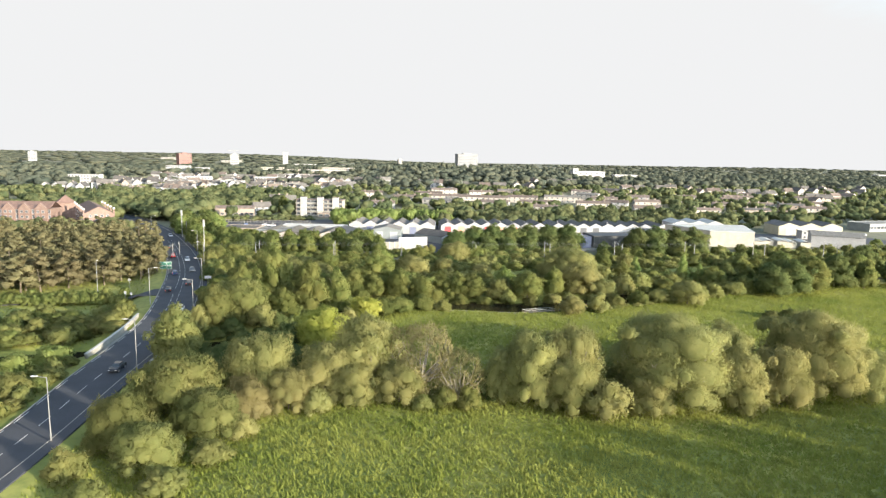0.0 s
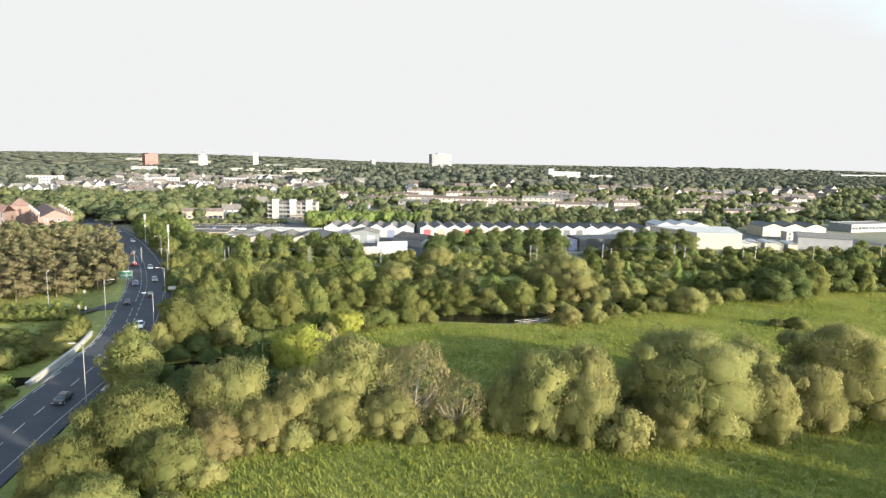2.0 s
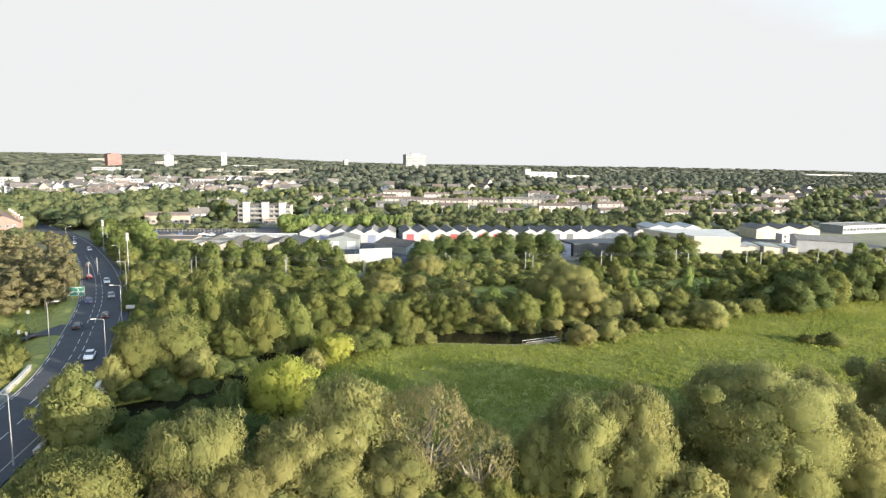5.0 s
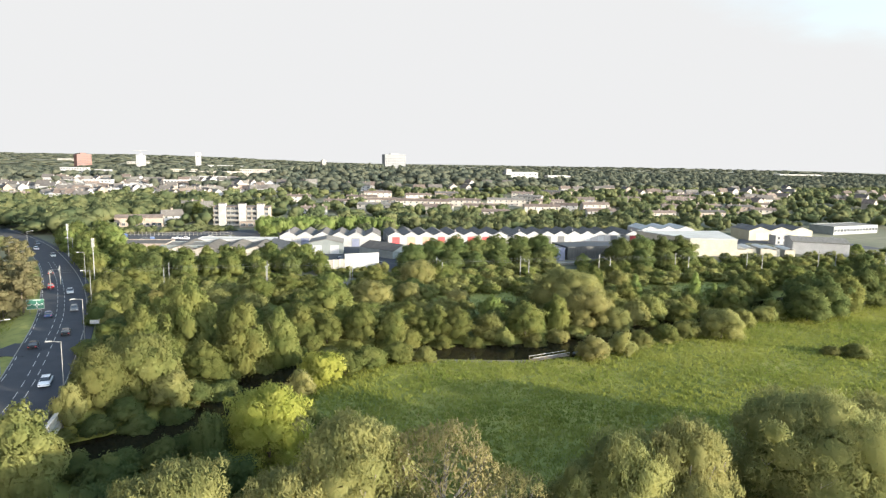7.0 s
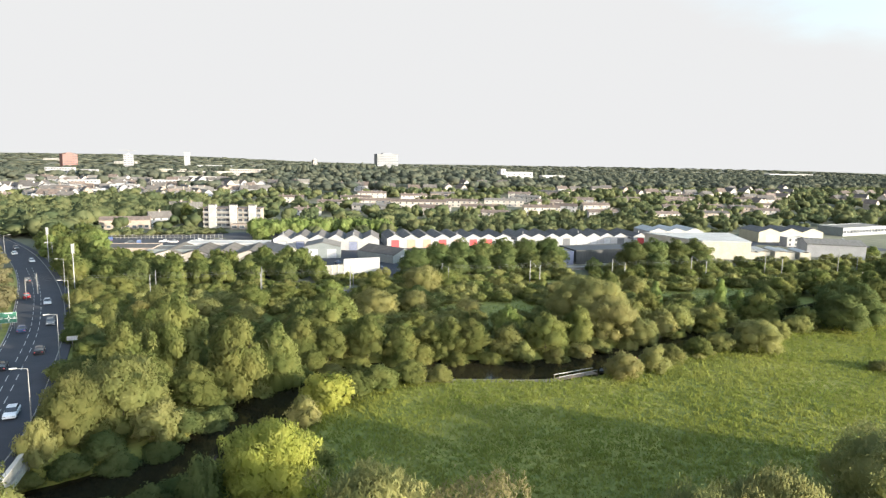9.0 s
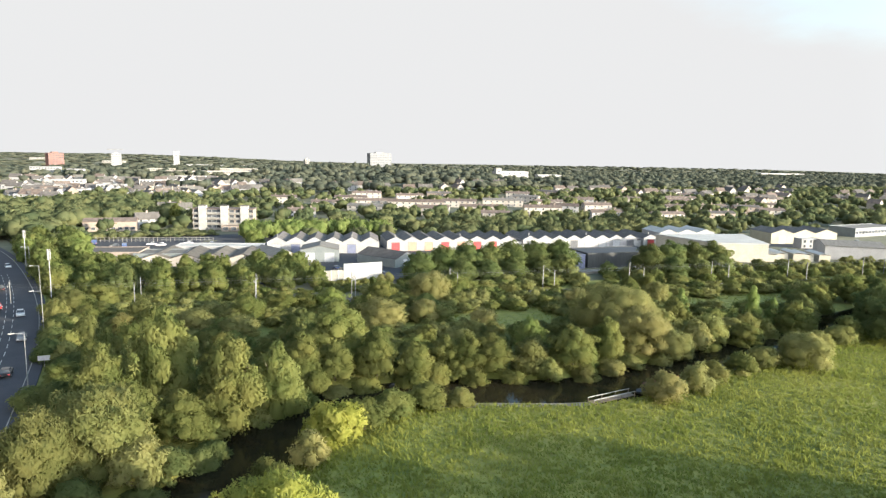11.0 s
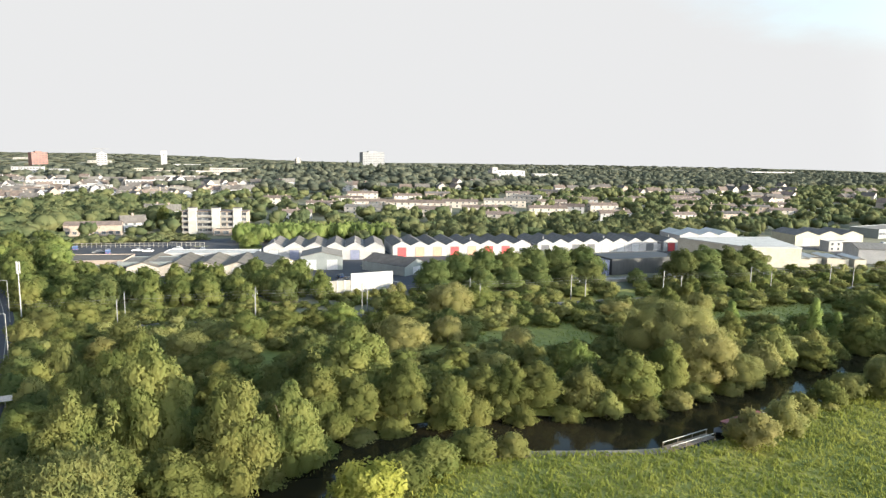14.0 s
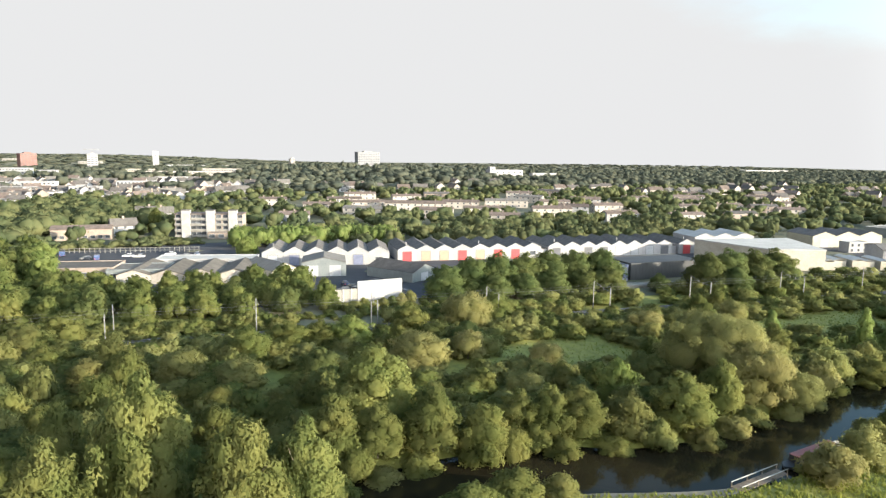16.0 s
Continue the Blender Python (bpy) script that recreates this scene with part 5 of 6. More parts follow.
shed(68, 329, -16, 15, 14, 5.0, 1.6, "blue_grey", "roof_grey", "blue-grey clad shed with a shallow pale grey roof", nd=2)
shed(97, 310, 28, 13, 20, 3.4, 2.2, "blue_grey", "roof_dark", "low dark-roofed shed set askew in the yard", nd=1)
shed(55, 330, 20, 10, 18, 3.2, 2.2, "cream", "roof_grey", "small cream shed with a grey roof", nd=1)
shed(24, 333, -18, 41, 22, 3.0, 1.6, "render", "roof_fibre", "row of four joined grey-roofed sheds", bays=4, nd=4)
box_building(34, 358, -18 - 90, 10, 34, 4.3, "white", "long white flat-roofed workshop", roof="roof_pale", rows=1, step=5, win="l")
box_building(-7, 355, -105, 14, 26, 4.4, "buff", "low brown flat-roofed building", roof="roof_dark", rows=1, step=5, win="l")
box_building(12, 346, -105, 12, 18, 4.2, "blue_grey", "low flat-roofed store with a glazed front", roof="roof_grey", rows=1, step=4, win="l")
# white wall and block wall of the scrap yard
yard = thing("yard_wall", pose(64.9, 284, lz(66, 284), 0, 0, 0), "tall blank white wall panel beside a concrete block wall", "wall")
part("panel", Shape().box(0, 13.2, 0, 0.35, -1, 6.8).mesh("panel", M["white"]), yard, "blank white cladding panel")
part("block_wall", Shape().box(-9.1, -0.1, 0.05, 0.4, -1, 4.8).mesh("block_wall", M["concrete"]), yard)
for k in range(4):
    part("post", Shape().box(-9.0 + 2.3 * k, -8.6 + 2.3 * k, -0.12, 0.05, -1, 4.95).mesh("post", M["pale"]), yard)
tagged(new("yard_surface", mesh_of("yard_surface", [(40, 292, 0.12), (96, 281, 0.12), (150, 300, 0.12), (236, 300, 0.12), (345, 268, 0.12), (350, 310, 0.12), (236, 330, 0.12), (120, 380, 0.12), (62, 428, 0.12), (-26, 419, 0.12), (-24, 345, 0.12)], [tuple(range(11))], M["asphalt"])), "worn grey asphalt of the trading estate", "pavement", kind="structure")

# the long warehouses at the east end
shed(251, 322, -14, 30, 18, 6.4, 1.6, "white", "roof_pale", "white warehouse with a row of gables and pale roof", bays=3, nd=0)
big = thing("warehouse", pose(226.2, 279.9, 0), "big cream warehouse block with a pale flat roof", "warehouse")
FOOT = [(0, 0), (19.0, -9.5), (37, 20), (-4.6, 32)]


def prism(pts, z0, z1):
    n = len(pts)
    return Shape().add([(x, y, z) for z in (z0, z1) for x, y in pts], [tuple(range(n - 1, -1, -1)), tuple(range(n, 2 * n))] + [(i, (i + 1) % n, n + (i + 1) % n, n + i) for i in range(n)])


part("wall", prism(FOOT, -1, 7.6).mesh("wall", M["cream"]), big)
part("roof", prism([(x * 1.012 - 0.15, y * 1.012 - 0.15) for x, y in FOOT], 7.61, 8.1).mesh("roof", M["roof_pale"]), big, "pale sheet roof")
keep_out.append((242, 288, 26))
for k in range(5):          # low sheeted bays beside it
    st = thing("loading_bay", pose(249 + 4.9 * k, 271 + 1.6 * (k % 2) - 2.4 * k, 0.1, 0, 0, -28), "low open bay stacked with pale sheeting", "loading bay", "sheeted bays beside the warehouse")
    part("wall", Shape().box(-2.3, 2.3, 0, 13, -0.5, 3.0 + 0.3 * (k % 3)).mesh("wall", M["cream"]), st)
    part("roof", Shape().slab_roof(-2.3, 2.3, 0, 13, 3.02 + 0.3 * (k % 3), 0.6, 0.05, 0.12).mesh("roof", M["roof_pale"]), st)
shed(319, 309, -15.5, 38, 18, 5.6, 2.0, "yellow_clad", "roof_dark", "pale yellow warehouse with three gables", bays=3, nd=3)
lx_, ly_, lt_, ll_ = facing(280.5, 270, 299, 254.5, 20)
house(lx_, ly_, lt_, ll_, 20, 6.0, 1.6, "white", "roof_grey", "long white warehouse with a smooth grey roof", name="warehouse", rows=0, ends=False)
box_building(306, 298, -105, 6, 10, 4.6, "white", "small white two-storey site office on the estate", rows=2, step=3, win="s", roof="roof_pale")
box_building(396, 328, -88, 16, 42, 5.0, "blue_grey", "long low building with a glazed front", roof="roof_grey", rows=1, step=3, win="l")
dx_, dy_, dt_, dl_ = facing(162.5, 284, 193, 280.5, 15)
box_building(dx_, dy_, dt_, 15, dl_, 5.4, "dark_clad", "long dark grey clad store with a flat dark roof", roof="dark_clad")
box_building(159.5, 288, -98, 8, 4.4, 5.2, "door_blue", "narrow blue clad store beside the dark one", roof="roof_grey")
box_building(157, 274.5, -104, 4, 11, 0.7, "concrete", "low pale concrete loading platform", roof="concrete")

# maisonette block with three stair towers
flats = thing("apartment_block", pose(46, 452, 0, 0, 0, -109.5) @ Matrix.Diagonal((1, 0.88, 0.92, 1)), "four-storey pale brick apartment block with stair towers", "apartment block")
part("wall", Shape().box(-5, 4, -18, 18, -1, 12).mesh("wall", M["buff"]), flats)
part("roof", Shape().box(-5.4, 4.6, -18.4, 18.4, 12.01, 12.5).mesh("roof", M["roof_tile"]), flats)
for k, yy in enumerate((-12, 1, 13)):
    tw = part("stair_tower", Shape().box(2.2, 5.6, yy - 2.2, yy + 2.2, 0, 14.2).mesh("stair_tower", M["pale"]), flats, "white rendered stair tower")
    part("tower_roof", Shape().box(2.0, 5.8, yy - 2.4, yy + 2.4, 14.21, 14.5).mesh("tower_roof", M["roof_dark"]), tw)
for r in range(4):
    for y0, y1 in ((-18, -14.3), (-9.7, -1.3), (3.3, 10.7), (15.3, 18)):
        part("balcony", Shape().box(4.0, 5.2, y0, y1, 0.2 + 3 * r, 0.4 + 3 * r).box(5.1, 5.2, y0, y1, 0.4 + 3 * r, 1.3 + 3 * r).mesh("balcony", M["concrete"]), flats)
        n = max(1, int((y1 - y0) / 2.6))
        for i in range(n):
            part("window", WIN["l"], flats, at=pose(4.0, y0 + (i + 0.5) * (y1 - y0) / n, 2.0 + 3 * r))
box_building(60, 438, -109.5, 7, 34, 2.7, "buff", "low brick garages in front of the apartment block", roof="roof_dark", rows=1, step=4, win="l")
keep_out.append((46, 452, 22))

house(-10, 460, -96, 25, 9, 5.0, 1.5, "buff", "roof_tile", "long low hall with a brown roof", name="hall", rows=1, step=3, win="m")
# brick building with white-edged gables, west of the road
bx_, by_, bt_, bl_ = facing(-166, 418.5, -107, 407, 14)
brickb = thing("brick_office", pose(bx_, by_, 0.5, 0, 0, bt_), "long pink-red brick office building with a row of gables", "building")
part("wall", Shape().box(-7, 7, -30, 30, -1, 9).mesh("wall", M["brick"]), brickb)
part("roof", Shape().slab_roof(-7, 7, -30, 30, 9, 3.6).mesh("roof", M["roof_red"]), brickb)
for k in range(7):
    yy = -26 + 8.6 * k
    g = part("gable", Shape().add([(xx, yy + a, z) for xx in (6.0, 7.8) for a, z in ((-3.2, -1), (3.2, -1), (3.2, 9.2), (0, 12.4), (-3.2, 9.2))],
                                  [(4, 3, 2, 1, 0), (5, 6, 7, 8, 9), (0, 1, 6, 5), (1, 2, 7, 6), (2, 3, 8, 7), (3, 4, 9, 8), (4, 0, 5, 9)]).mesh("gable", M["brick"]), brickb)
    for r in range(3):
        for o in (-1.3, 1.3):
            part("window", WIN["s"], g, at=pose(7.8, yy + o, 1.8 + 2.9 * r))
        part("window", WIN["d"], brickb, at=pose(7.0, yy + 4.3, 1.8 + 2.9 * r))
wing = thing("brick_wing", pose(-78.6, 389.5, 0.5, 0, 0, 18), "red brick office wing with white parapets along its roof", "building")
part("wall", Shape().gable(-7.2, 7.2, 0, 48, -1, 8, 3.6).mesh("wall", M["brick"]), wing)
part("roof", Shape().slab_roof(-7.2, 7.2, 0.6, 48, 8, 3.6, 0.3).mesh("roof", M["roof_red"]), wing)
for k in range(5):
    for s in (-1, 1):
        q = part("parapet", Shape().box(s * 7.3 - 0.4, s * 7.3 + 0.4, 12 * k - 0.4, 12 * k + 0.4, -1, 10.2).mesh("parapet", M["brick"]), wing)
        part("coping", Shape().box(s * 7.3 - 0.55, s * 7.3 + 0.55, 12 * k - 0.55, 12 * k + 0.55, 10.21, 11.2).mesh("coping", M["white"]), q, "white parapet cap")
for r in range(3):
    for o in (-4.2, -1.4, 1.4, 4.2):
        part("window", WIN["s"], wing, at=pose(o, 0, 1.6 + 2.6 * r, 0, 0, -90))
    for k in range(14):
        part("window", WIN["s"], wing, at=pose(-7.2, 4 + 3.1 * k, 1.6 + 2.6 * r, 0, 0, 180))
turret = thing("brick_tower", pose(-106, 436, 0.5, 0, 0, 18), "square brick tower with a red pyramid roof", "building")
part("wall", Shape().box(-5, 5, -5, 5, -1, 10.5).mesh("wall", M["brick"]), turret)
part("roof", Shape().add([(-5.4, -5.4, 10.51), (5.4, -5.4, 10.51), (5.4, 5.4, 10.51), (-5.4, 5.4, 10.51), (0, 0, 15)], [(3, 2, 1, 0), (0, 1, 4), (1, 2, 4), (2, 3, 4), (3, 0, 4)]).mesh("roof", M["roof_red"]), turret)
for a in ((-136, 420, 33), (-85, 410, 26), (-106, 436, 12)):
    keep_out.append(a)

# ---- estate terraces: feet of their fronts ----
for a in ((151.5, 574.6, 183, 569.5), (210, 623.5, 234, 620), (178, 558.8, 218, 541), (215, 505, 241.5, 495), (89, 498.7, 106, 494), (178, 503, 198, 490), (205, 459, 222, 447.5), (258, 487, 284, 478), (289, 501, 306, 488),
          (312, 596, 328, 579), (376, 659, 400, 637), (137, 529, 160, 511), (318, 496, 340, 491), (284, 442, 306, 437.5), (320, 422, 343, 417), (380, 474, 397, 466), (428, 522.5, 450, 519), (361, 413, 381, 408.5), (410, 468, 434, 463.5),
          (431, 454, 449, 445), (510, 598, 522, 587), (430, 430, 447, 421), (225, 560, 250, 548), (262, 560, 292, 545), (300, 540, 322, 531), (150, 610, 176, 604), (120, 566, 142, 560), (330, 640, 352, 628), (246, 640, 268, 634),
          (460, 560, 486, 548), (344, 560, 366, 548), (180, 660, 206, 654), (100, 620, 120, 616), (400, 560, 420, 550), (480, 470, 500, 462), (530, 540, 548, 530)):
    k = int(abs(a[0]) * 7) % 5
    terrace(*a, width=8, eave=5.0 + 0.2 * (k % 3), lift=1.5 + 0.25 * (k % 2), wall=("render", "render", "buff", "white", "render")[k], roof=("roof_tile", "roof_tile", "roof_dark", "roof_tile", "roof_grey")[k],
            label=f"long {('pale', 'pale', 'buff brick', 'white', 'pale')[k]} terrace of houses under a low {('brown', 'brown', 'dark', 'brown', 'grey')[k]} roof", chimney=3)
hr = random.Random(5)


def detached(x, y, spread=40, white=0.5):
    k = hr.random()
    wall = "white" if k < white else "render" if k < 0.85 else "buff"
    roof = hr.choice(("roof_dark", "roof_grey", "roof_dark", "roof_tile") if white > 0.5 else ("roof_dark", "roof_tile", "roof_tile", "roof_dark"))
    house(x, y, hr.choice((-100, -10, -100, 20, -70)) + hr.uniform(-10, 10), hr.uniform(9, 16), hr.uniform(7, 9), hr.uniform(4.8, 7.4), hr.uniform(2.6, 3.8), wall, roof,
          f"{'white-rendered' if wall == 'white' else 'pale' if wall == 'render' else 'buff brick'} house with a pitched {'dark' if roof == 'roof_dark' else 'grey' if roof == 'roof_grey' else 'brown'} roof", group="houses of the old town", step=3.6, win="s", chimney=hr.choice((0, 1)))


# the white town to the north-west, street by street
for a, n in (((-96, 704, -40, 700), 5), ((-80, 731, -42, 720), 4), ((-132, 661, -96, 639), 4), ((-3, 668, 42, 666), 5), ((8, 640, 46, 662), 4), ((9, 778, 54, 806), 5), ((-40, 833, 0, 841), 4), ((-102, 893, 0, 872), 8), ((-100, 770, -30, 760), 6),
             ((-160, 760, -110, 750), 4), ((-150, 810, -60, 800), 7), ((60, 730, 110, 722), 5), ((0, 720, 50, 712), 4), ((-128, 940, -20, 930), 7), ((20, 880, 90, 872), 5), ((100, 800, 160, 792), 4), ((-190, 700, -150, 690), 3), ((4, 476, 12, 474), 1), ((18, 512, 26, 520), 2), ((-84, 668, -58, 648), 4), ((-66, 690, -44, 694), 3), ((-2, 634, 18, 612), 4), ((22, 680, 52, 704), 4), ((66, 790, 98, 786), 4), ((-30, 742, -4, 738), 3),
             ((512, 503, 552, 508), 4), ((560, 560, 620, 548), 4), ((470, 620, 560, 602), 6), ((600, 640, 700, 615), 6), ((640, 520, 720, 500), 5), ((420, 700, 520, 680), 5), ((250, 730, 330, 720), 4), ((180, 760, 250, 752), 4), ((590, 450, 660, 430), 4), ((760, 600, 860, 570), 5), ((700, 720, 800, 690), 4), ((340, 800, 420, 790), 3)):
    n = int(n * 1.5) if a[0] < 120 else n
    for i in range(n):
        t = (i + 0.5) / n
        detached(a[0] + (a[2] - a[0]) * t + hr.uniform(-3, 3), a[1] + (a[3] - a[1]) * t + hr.uniform(-5, 5), white=0.8 if a[0] < 120 else 0.35 if a[0] < 400 else 0.12)
for x, y, lx, ly, h, wl in ((-188, 856, 14, 34, 10, "white"), (-70, 745, 12, 30, 9, "white"), (-115, 655, 12, 26, 7, "white"), (105, 1020, 18, 76, 8, "render"), (32, 1135, 16, 36, 9, "cream"), (126, 1014, 14, 48, 11, "render"), (-66, 655, 12, 30, 7, "white"), (-52, 700, 14, 34, 8, "white"), (8, 640, 12, 26, 8, "white"), (30, 690, 10, 22, 7, "white"), (-110, 1085, 14, 34, 14, "tower_white"), (-75, 1080, 12, 20, 11, "tower_white"), (20, 820, 12, 34, 9, "white"),
                            (-60, 815, 12, 28, 10, "white"), (50, 1030, 14, 30, 9, "render"), (-20, 745, 10, 24, 9, "white"), (60, 905, 12, 40, 8, "white")):
    box_building(x, y, -100, lx, ly, h, wl, f"{'white' if 'white' in wl else 'pale'} flat-roofed block in the old town", roof="roof_grey", rows=max(2, int(h / 3)), step=3.2, win="m")


# ---- skyline ----
def tower(x, y, turn, lx, ly, z0, z1, wall, label, floors, bays, name="tower_block", win="l"):
    root = thing(name, pose(x, y, z0, 0, 0, turn), label, "tower block")
    h = z1 - z0
    part("wall", Shape().box(-lx / 2, lx / 2, -ly / 2, ly / 2, -5, h).mesh("wall", M[wall]), root)
    part("plant_room", Shape().box(-lx / 4, lx / 4, -ly / 5, ly / 5, h + 0.01, h + 1.8).mesh("plant_room", M[wall]), root)
    band = Shape().box(-0.05, 0.12, -ly / bays * 0.40, ly / bays * 0.40, -0.55, 0.55).mesh("window", M["glass"])
    for r in range(floors):
        for i in range(bays):
            part("window", band, root, at=pose(lx / 2, (i + 0.5) * ly / bays - ly / 2, h * (r + 0.5) / floors))
    keep_out.append((x, y, max(lx, ly) * 0.5))
    return root


tower(399, 1224, -84, 14, 42, 14, 40.5, "tower_grey", "pale grey slab office tower on the hill", 9, 9)
tower(-131, 1388, -68, 18, 24, 0, 31, "red_panel", "red-clad tower block with dark window bands", 10, 5)
wt = tower(-36, 1388, -92, 10, 16, 2, 31, "tower_white", "white tower block under construction", 8, 3)
part("crane_mast", Shape().box(-0.6, 0.6, -0.6, 0.6, 0, 37).mesh("crane_mast", M["steel"]), wt)
part("crane_jib", Shape().box(-0.5, 0.5, -14, 12, 36, 37).mesh("crane_jib", M["steel"]), wt)
tower(283, 1300, -80, 8, 8, 10, 27, "render", "slim pale tower among trees", 7, 2)
tower(-483, 1700, -90, 12, 15, 0, 27, "tower_white", "distant white tower block", 9, 3)
for x, y, lx, ly, h, wl in ((508, 938, 16, 52, 14, "white"), (575, 936, 14, 40, 11, "pale"), (482, 930, 10, 8, 18, "white"), (120, 1600, 30, 60, 8, "pale"), (185, 1610, 30, 44, 7, "white"), (68, 1500, 12, 10, 36, "tower_white"),
                            (232, 1500, 20, 70, 9, "render"), (32, 1135, 14, 38, 9, "cream"), (240, 1250, 12, 15, 6, "brick"), (-250, 2300, 40, 70, 8, "concrete"), (-60, 1950, 30, 50, 8, "concrete"), (2950, 2420, 40, 260, 10, "pale"), (-120, 1420, 14, 40, 6, "render"), (330, 1500, 24, 40, 10, "pale")):
    box_building(x, y, -100, lx, ly, h, wl, f"distant {'white' if 'white' in wl else 'pale' if wl != 'brick' else 'red brick'} flat-roofed building", name="distant_building", rows=2, step=8, win="l", roof="roof_pale", z=lz(x, y))
tree(50, 372, 9.5, 4.8, "broad", "lime", label="round bright green tree at the corner of the yard")
tree(22, 470, 13, 4.2, "broad", "broad", label="tall green tree beside the apartment block")

# ---- far trees, now that the buildings stand ----
def fan(x, y):
    return -0.42 * y - 60 < x < 1.95 * y + 120


def estate(x, y):
    return fan(x, y) and not (y < 372 + 0.0 * x and x < 250 and x > -60) and not (x > 210 and x < 425 and y < 338) and not (-20 < x < 62 and y < 440 and y > 360)


far_trees("woodland", 4000, (-320, 1100, 330, 720), lambda x, y: estate(x, y) and noise.noise((x * 0.014, y * 0.02, 0)) > (-0.5 if x < 70 or x > 330 else -0.1 if y > 440 else -0.3), (4, 10), (2.8, 6.0), 40, 0.19, 51, "trees and hedges among the houses of the estate", lumps=4, leaf="town")
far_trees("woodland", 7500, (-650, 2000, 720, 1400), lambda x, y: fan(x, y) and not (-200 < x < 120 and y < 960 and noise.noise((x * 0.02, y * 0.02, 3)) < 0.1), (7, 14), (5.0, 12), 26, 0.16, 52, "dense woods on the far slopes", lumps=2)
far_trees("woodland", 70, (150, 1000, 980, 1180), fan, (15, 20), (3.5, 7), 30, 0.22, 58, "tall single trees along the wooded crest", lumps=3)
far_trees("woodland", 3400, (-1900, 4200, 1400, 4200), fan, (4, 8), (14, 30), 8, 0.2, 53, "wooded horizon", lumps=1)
far_trees("woodland", 420, (-125, 34, 424, 640), lambda x, y: not (-30 < x < 30 and y < 462) and not (22 < x and y < 470) and not (y > 585 and noise.noise((x * 0.03, y * 0.03, 7)) < 0.15), (7, 14), (4.6, 8.5), 110, 0.2, 55, "tall leafy trees between the road and the town", lumps=6, leaf="town")
far_trees("woodland", 130, (100, 330, 352, 440), lambda x, y: 388 < y + 0.2 * x < 440 + 0.2 * x, (6, 9.5), (3.2, 5.2), 110, 0.22, 56, "mixed trees behind the workshop units", lumps=5, leaf="town")
far_trees("hedgerow", 90, (-24, 40, 421, 440), lambda x, y: True, (1.6, 3.6), (1.6, 2.8), 80, 0.2, 57, "garden shrubs behind the yard fence", lumps=4, leaf="town")
far_trees("hedgerow", 210, (50, 122, 388, 416), lambda x, y: y > 412 - 0.16 * x and y < 424 - 0.16 * x, (7.5, 10), (2.8, 4.0), 100, 0.2, 54, "bright green belt of young trees behind the units", lumps=5, leaf="lime")


# ---- grass ----
def grass(name, n, ok, h, seed, box, label):
    r = np.random.default_rng(seed)
    P = np.column_stack([r.uniform(box[0], box[1], n), r.uniform(box[2], box[3], n)])
    d1, i1 = near_line(river_np, P[:, 0], P[:, 1])
    d2, _ = near_line(road_np, P[:, 0], P[:, 1])
    P = P[(d1 > 8.0) & (d2 > 9) & ok(P[:, 0], P[:, 1], river_np[i1, 1])]
    Z = land(P[:, 0], P[:, 1])
    k = len(P)
    clump = np.array([noise.noise((x * 0.55 + y * 0.2, y * 0.9, 5)) + 0.6 * noise.noise((x * 0.12, y * 0.12, 9)) for x, y in P])
    hh = (h[0] + (h[1] - h[0]) * r.random(k)) * np.clip(0.95 + 0.8 * clump, 0.35, 1.7)
    a = r.random(k) * math.pi
    w = 0.10 + 0.12 * r.random(k)
    base = np.column_stack([P, Z - 0.03])
    sx = np.column_stack([np.cos(a) * w, np.sin(a) * w, np.zeros(k)])
    tip = base + np.column_stack([r.normal(size=k) * 0.16 - 0.06, r.normal(size=k) * 0.16 + 0.05, hh])
    V = np.stack([base - sx, base + sx, tip], 1)
    tagged(new(name, quads_mesh(name, V, M["blade"], 3)), label, "grass", kind="stuff")


grass("grass", 175000, lambda x, y, ry: (y > 28 + 30 * np.modf(abs(np.sin(x * 12.9 + y * 78.2)) * 437.58)[0]) & (x > -26 + 16 * np.modf(abs(np.sin(x * 39.3 + y * 11.1)) * 437.58)[0]) & (x < 125 - 14 * np.modf(abs(np.sin(x * 7.3 + y * 51.7)) * 437.58)[0]), (0.25, 0.65), 61, (-26, 125, 28, 104), "tall green meadow grass in the sun")
grass("grass", 190000, lambda x, y, ry: (y < ry) & (y > 104) & (x > 14), (0.22, 0.6), 62, (14, 230, 104, 182), "rough green grass of the riverside meadow")
grass("grass", 40000, lambda x, y, ry: (y > ry) & (((x - 92) / 20) ** 2 + ((y - 226) / 13) ** 2 < 1) | (((x - 171) / 22) ** 2 + ((y - 226) / 18) ** 2 < 1) | (x < -30), (0.2, 0.5), 63, (-100, 195, 160, 245), "rough grass of the clearings")

grass("grass", 90000, lambda x, y, ry: (x > -14) & (y < 52) | (x > 125), (0.25, 0.6), 64, (-14, 175, -40, 104), "tall meadow grass nearer the start of the flight")
grass("grass", 9000, lambda x, y, ry: y < ry, (0.22, 0.6), 66, (-14, 14, 104, 125), "rough green grass at the foot of the willows")
grass("grass", 40000, lambda x, y, ry: (x < -14) & (y < 140), (0.25, 0.6), 65, (-110, -14, -40, 140), "rough verge grass beside the road")


